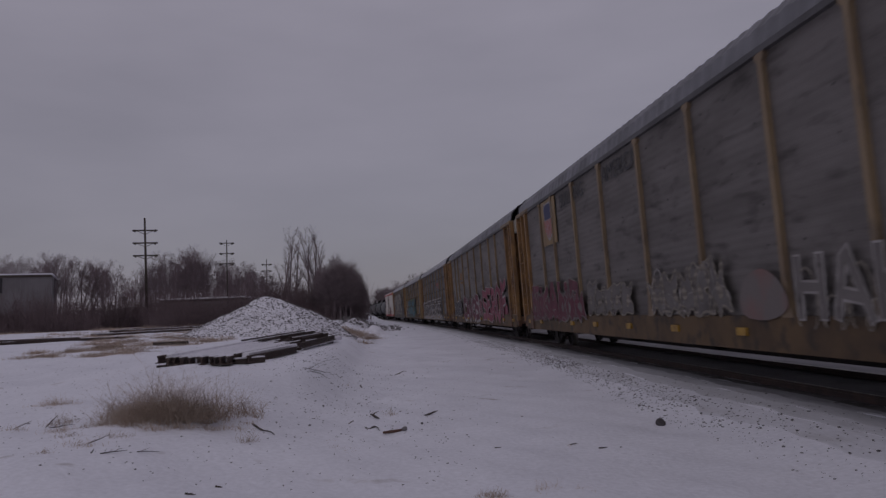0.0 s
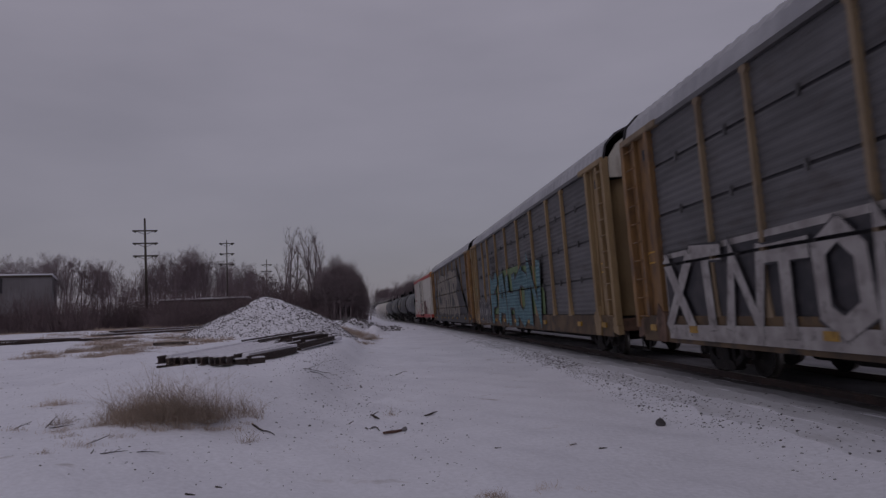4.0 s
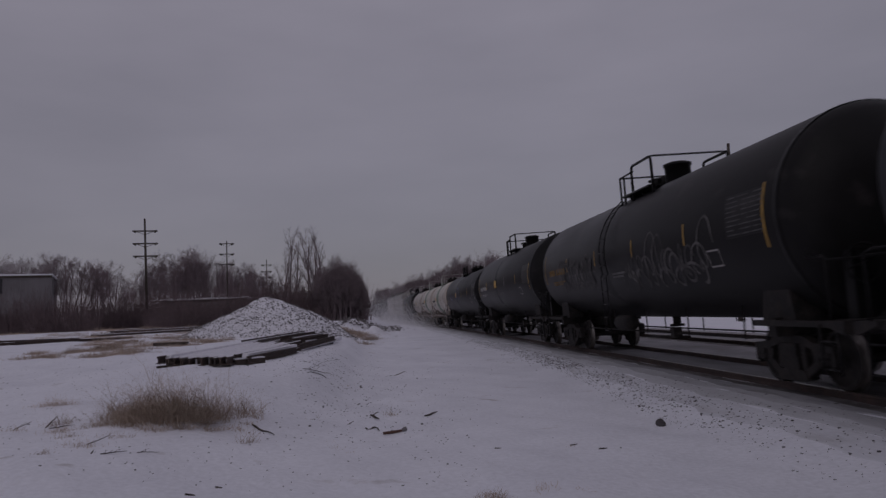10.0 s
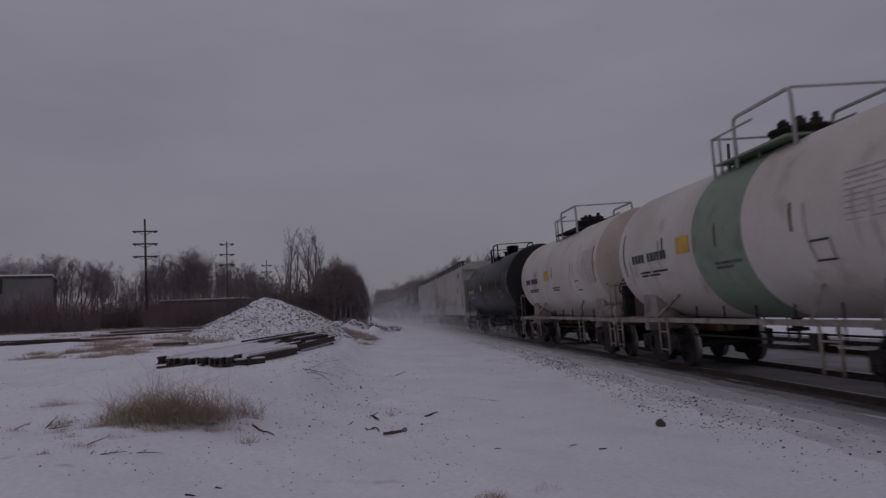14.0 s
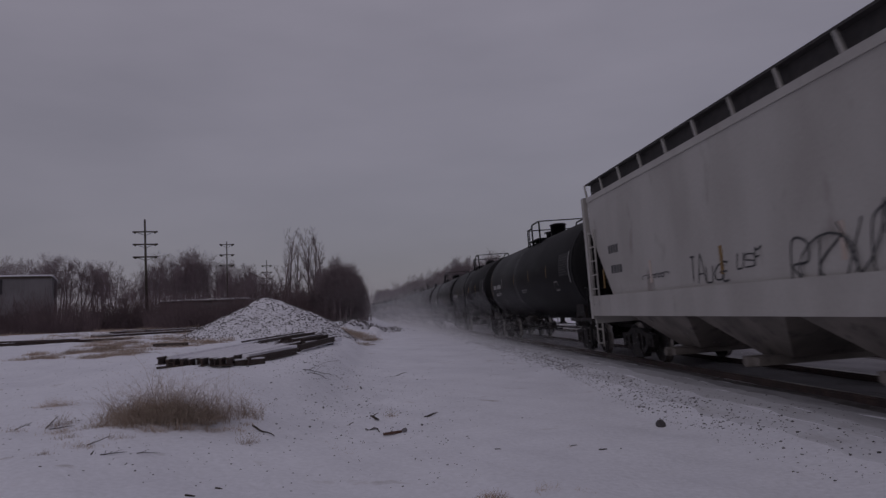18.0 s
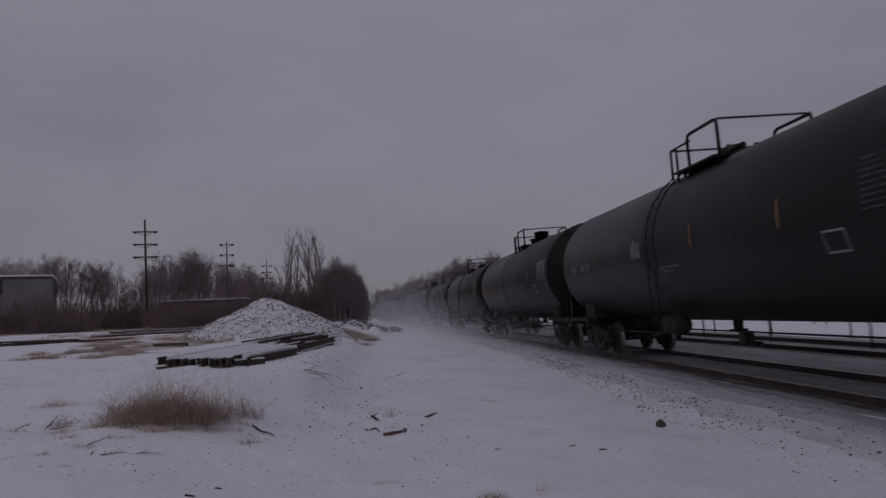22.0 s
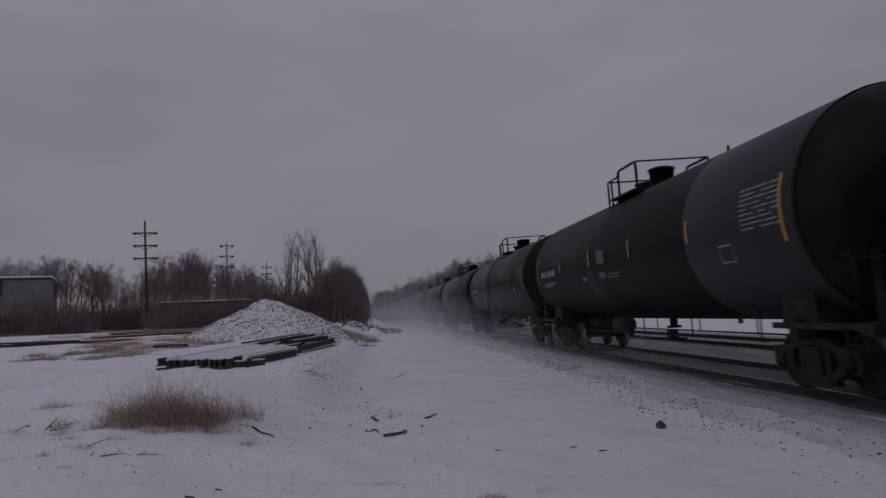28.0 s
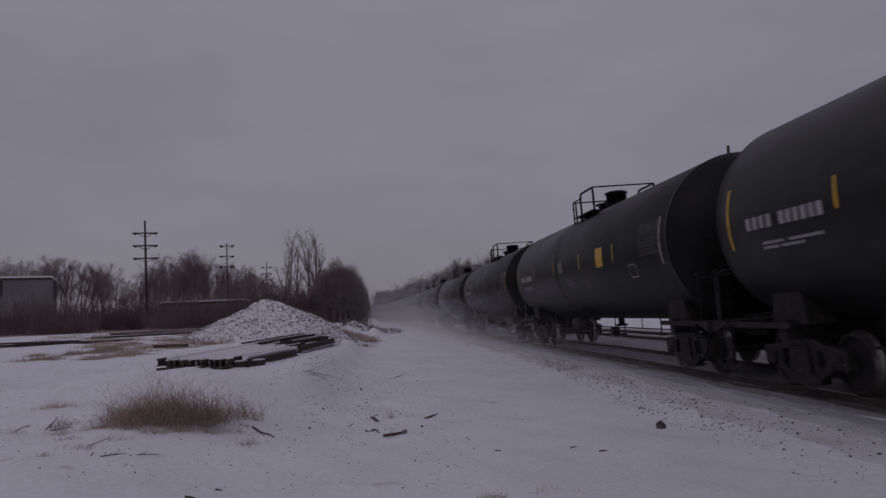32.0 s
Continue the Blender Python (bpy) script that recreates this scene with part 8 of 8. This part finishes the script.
for x, y, h, n, w in ((-1.88, 10.3, 0.42, 60, 0.22), (-1.86, 10.3, 0.12, 34, 0.26), (-4.43, 10.64, 0.14, 70, 0.5), (-4.04, 9.95, 0.1, 50, 0.4), (-4.6, 11.1, 0.2, 70, 0.4), (-5.37, 12.79, 0.16, 130, 0.55), (-5.04, 10.7, 0.1, 30, 0.3), (-4.0, 10.7, 0.12, 50, 0.5), (-3.89, 8.9, 0.08, 40, 0.2), (-3.76, 9.42, 0.1, 60, 0.5), (-3.5, 9.9, 0.1, 50, 0.5), (0.04, 13.41, 0.36, 44, 0.22), (0.05, 13.3, 0.14, 60, 0.3), (-0.67, 10.35, 0.1, 46, 0.4), (-0.5, 10.1, 0.08, 30, 0.3), (-0.9, 10.8, 0.1, 36, 0.3), (1.5, 7.5, 0.16, 30, 0.22), (1.62, 7.42, 0.14, 30, 0.18), (1.88, 7.35, 0.1, 30, 0.25), (1.22, 9.07, 0.07, 22, 0.3), (1.36, 8.67, 0.06, 22, 0.3), (2.38, 9.8, 0.1, 22, 0.18), (-1.2, 12.8, 0.12, 30, 0.3), (0.3, 14.4, 0.12, 26, 0.4), (-1.0, 17.5, 0.12, 40, 0.5), (0.9, 8.4, 0.06, 20, 0.3)):
    if x < -3.4:
        w, h, n = w * 1.1, h * 1.5, int(n * 2.4)
    grass(x, y, w, 0.2, h, n, int(x * 100) + int(y * 77) + 900, "few dry weed stalks in the snow", wide=0.0024)


def stick(x0, y0, x1, y1, r, seed, forks=0, up=0.0, label="short broken dark stick lying on snow", mat=None):
    rnd, bm = random.Random(seed), bmesh.new()
    r *= 0.52
    pts = []
    ln = math.hypot(x1 - x0, y1 - y0)
    for k in range(7):
        f = k / 6
        x, y = x0 + (x1 - x0) * f, y0 + (y1 - y0) * f
        pts.append((x + rnd.gauss(0, 0.005 * ln), y + rnd.gauss(0, 0.007 * ln), float(height(x, y)) + r * 0.5 + up * f * ln + rnd.uniform(0, 0.018 * ln)))
    tube(bm, pts, [r * (1.0, 1.12, 0.9, 0.95, 0.8, 0.62, 0.35)[k] for k in range(7)], 6)
    for j in range(forks):
        a = Vector(pts[1 + j % 4])
        b = a + Vector((rnd.uniform(0.1, 0.5) * ln, rnd.uniform(-0.4, 0.4) * ln, rnd.uniform(0.02, 0.16 + 0.3 * min(up, 0.6)) * ln))
        tube(bm, [tuple(a), tuple(a.lerp(b, 0.5) + Vector((0, 0, 0.03 * ln))), tuple(b)], [r * 0.6, r * 0.45, r * 0.2], 5)
    ob = new("fallen_stick", mesh_of("fallen_stick", bm, mat or M_WOOD))
    return tagged(ob, label, "stick", "fallen sticks")


stick(-2.0, 11.38, -1.6, 10.86, 0.026, 2, 0, 0.0, "flat broken dark stick lying on snow")
stick(-1.72, 15.9, -1.22, 17.7, 0.013, 1, 1, 0.0, "split brown branch lying on the bank")
stick(-1.6, 16.0, -1.25, 17.0, 0.012, 31, 1, 0.0, "split brown branch lying on the bank")
stick(-0.36, 12.3, -0.13, 11.63, 0.03, 3)
stick(-0.29, 13.2, -0.15, 12.93, 0.04, 4, 1, 0.1)
stick(0.65, 13.38, 0.9, 13.75, 0.036, 13, 0, 0.06, "dark curled strip of bark on snow")
stick(-0.64, 18.36, -0.53, 17.96, 0.034, 14)
stick(0.1, 22.23, 0.62, 22.9, 0.02, 15, 1)
stick(-0.69, 12.44, -0.57, 12.59, 0.018, 16, 1)
stick(-4.77, 11.0, -4.62, 11.05, 0.014, 6, 2, 0.9, "dark forked twig standing out of snow")
stick(-4.67, 10.89, -4.32, 10.85, 0.012, 17, 2, 0.05, "dark forked twig lying on snow")
stick(-5.1, 10.8, -4.95, 11.0, 0.010, 18, 1, 0.4, "thin dark twig standing out of snow")
stick(-3.64, 9.52, -3.4, 9.6, 0.011, 7, 2, 0.4, "dark forked twig standing out of snow")
stick(-3.3, 9.0, -3.02, 9.08, 0.013, 8, 3, 0.08, "dark forked twig lying on snow")
stick(-3.4, 9.0, -3.38, 9.04, 0.013, 19, 0, 1.0, "short dark stub standing in snow")
stick(-2.94, 9.16, -2.72, 9.3, 0.010, 9, 2, 0.1, "dark forked twig lying on snow")
stick(-2.0, 7.64, -1.9, 7.64, 0.022, 20)
stick(-1.8, 8.05, -1.73, 8.05, 0.022, 24)
stick(1.41, 10.1, 1.5, 10.1, 0.014, 21)
stick(2.37, 9.81, 2.47, 9.85, 0.013, 22, 1)
stick(2.68, 9.56, 2.79, 9.56, 0.02, 23)
# a broken red-brown stake with a pale knob
stake = thing("broken_stake", "broken red-brown stake with a pale knob", "stake", at=pose(-0.06, 11.5, float(height(0.1, 11.5)) + 0.02, 0, 0, 6))
bm = bmesh.new()
tube(bm, [(-0.02, 0, 0), (0.12, 0.01, 0.006), (0.27, 0.02, 0.02)], [0.02, 0.024, 0.019], 8)
part("shaft", bm, M_STAKE, stake)
bm = bmesh.new()
lathe(bm, [(0.0, -0.04), (0.027, -0.036), (0.034, 0.0), (0.03, 0.032), (0.0, 0.042)], 10, Matrix.Translation((0.31, 0.02, 0.035)) @ Matrix.Rotation(1.3, 4, "Y"))
part("knob", bm, M_WALL, stake, "pale grey knob")
bm = bmesh.new()
bmesh.ops.create_icosphere(bm, subdivisions=2, radius=0.075)
for v in bm.verts:
    v.co *= 1 + 0.25 * noise.noise(v.co * 14)
rock = new("rock", mesh_of("rock", bm, M_STONE))
rock.matrix_basis = pose(4.1, 11.16, float(height(4.1, 11.16)) + 0.03)
tagged(rock, "single fist-sized dark rock on snow", "rock")


# ---- the train runs past ----
def dust_mesh(seed, count, tall, flake):
    """Blown snow as loose flakes hanging over the line, thickest near the ground."""
    r = np.random.RandomState(seed)
    z = r.exponential(tall, count)
    z = np.where(z > tall * 3, r.uniform(0, tall * 2, count), z)
    p = np.stack([r.normal(-0.8, 2.0 + 0.5 * z), r.uniform(-15, 15, count) + r.normal(0, 3.0, count), z - 0.2], 1)
    a = r.normal(size=(count, 3))
    a /= np.linalg.norm(a, axis=1)[:, None]
    b = np.cross(a, r.normal(size=(count, 3)))
    b /= np.linalg.norm(b, axis=1)[:, None]
    s = (r.uniform(0.6, 1.1, count) * flake)[:, None]
    co = np.stack([p + a * s, p - a * s * 0.5 + b * s * 0.87, p - a * s * 0.5 - b * s * 0.87], 1).reshape(-1, 3)
    me = bpy.data.meshes.new("snow_dust")
    me.from_pydata(co.tolist(), [], np.arange(count * 3).reshape(-1, 3).tolist())
    me.materials.append(M_FLAKE)
    return me


DUST = [dust_mesh(11, 160000, 1.3, 0.0125), dust_mesh(12, 140000, 1.8, 0.015), dust_mesh(13, 115000, 2.1, 0.018), dust_mesh(14, 26000, 2.2, 0.031), dust_mesh(15, 190000, 0.85, 0.0082), dust_mesh(16, 200000, 0.5, 0.0042)]
CLOUDS = []
for k, (s, i) in enumerate([(36, 5), (48, 4), (64, 0), (78, 1), (96, 2)] + [(112 + 27 * j, 3) for j in range(12)]):
    cloud = tagged(new("snow_dust", DUST[i]), "fine snow whirled up over the line", "blown snow", "snow dust along the train", "stuff")
    CLOUDS.append((cloud, s))


def motions():
    for car, mid in TRAIN:
        walk(car, [(2.0 * k, on_track(SPEED * (mid - 2.0 * k))) for k in range(17)])
    # the dust is drawn in behind the leading cars, then hangs over the line
    for cloud, s in CLOUDS:
        walk(cloud, [(0.0, on_track(s + 170)), (5.0, on_track(s + 105)), (10.0, on_track(s + 42)), (14.0, on_track(s + 8)), (18.0, on_track(s)), (32.0, on_track(s - 6.0))])
    # wheels turn while their car is near enough for it to be seen
    for car, mid in TRAIN:
        first, last = max(0.0, mid - 3.6), min(32.0, mid + 0.4)
        if first >= 32.0:
            continue
        spins = []
        n = int((last - first) * FPS)
        for truck in car.children:
            if not truck.name.startswith("truck"):
                continue
            for ob in truck.children:
                if ob.name.startswith("wheelset"):
                    spins.append((ob, ob.matrix_basis.translation.copy()))
        for ob, at in spins:
            rows = [(0.0, Matrix.Translation(at))] if first > 0 else []
            for k in range(n + 1):
                rows.append((first + k / FPS, Matrix.Translation(at) @ Matrix.Rotation(k * SPEED / 0.457 / FPS, 4, "X")))
            if last < 32.0:
                rows.append((32.0, rows[-1][1]))
            walk(ob, rows)


motions()
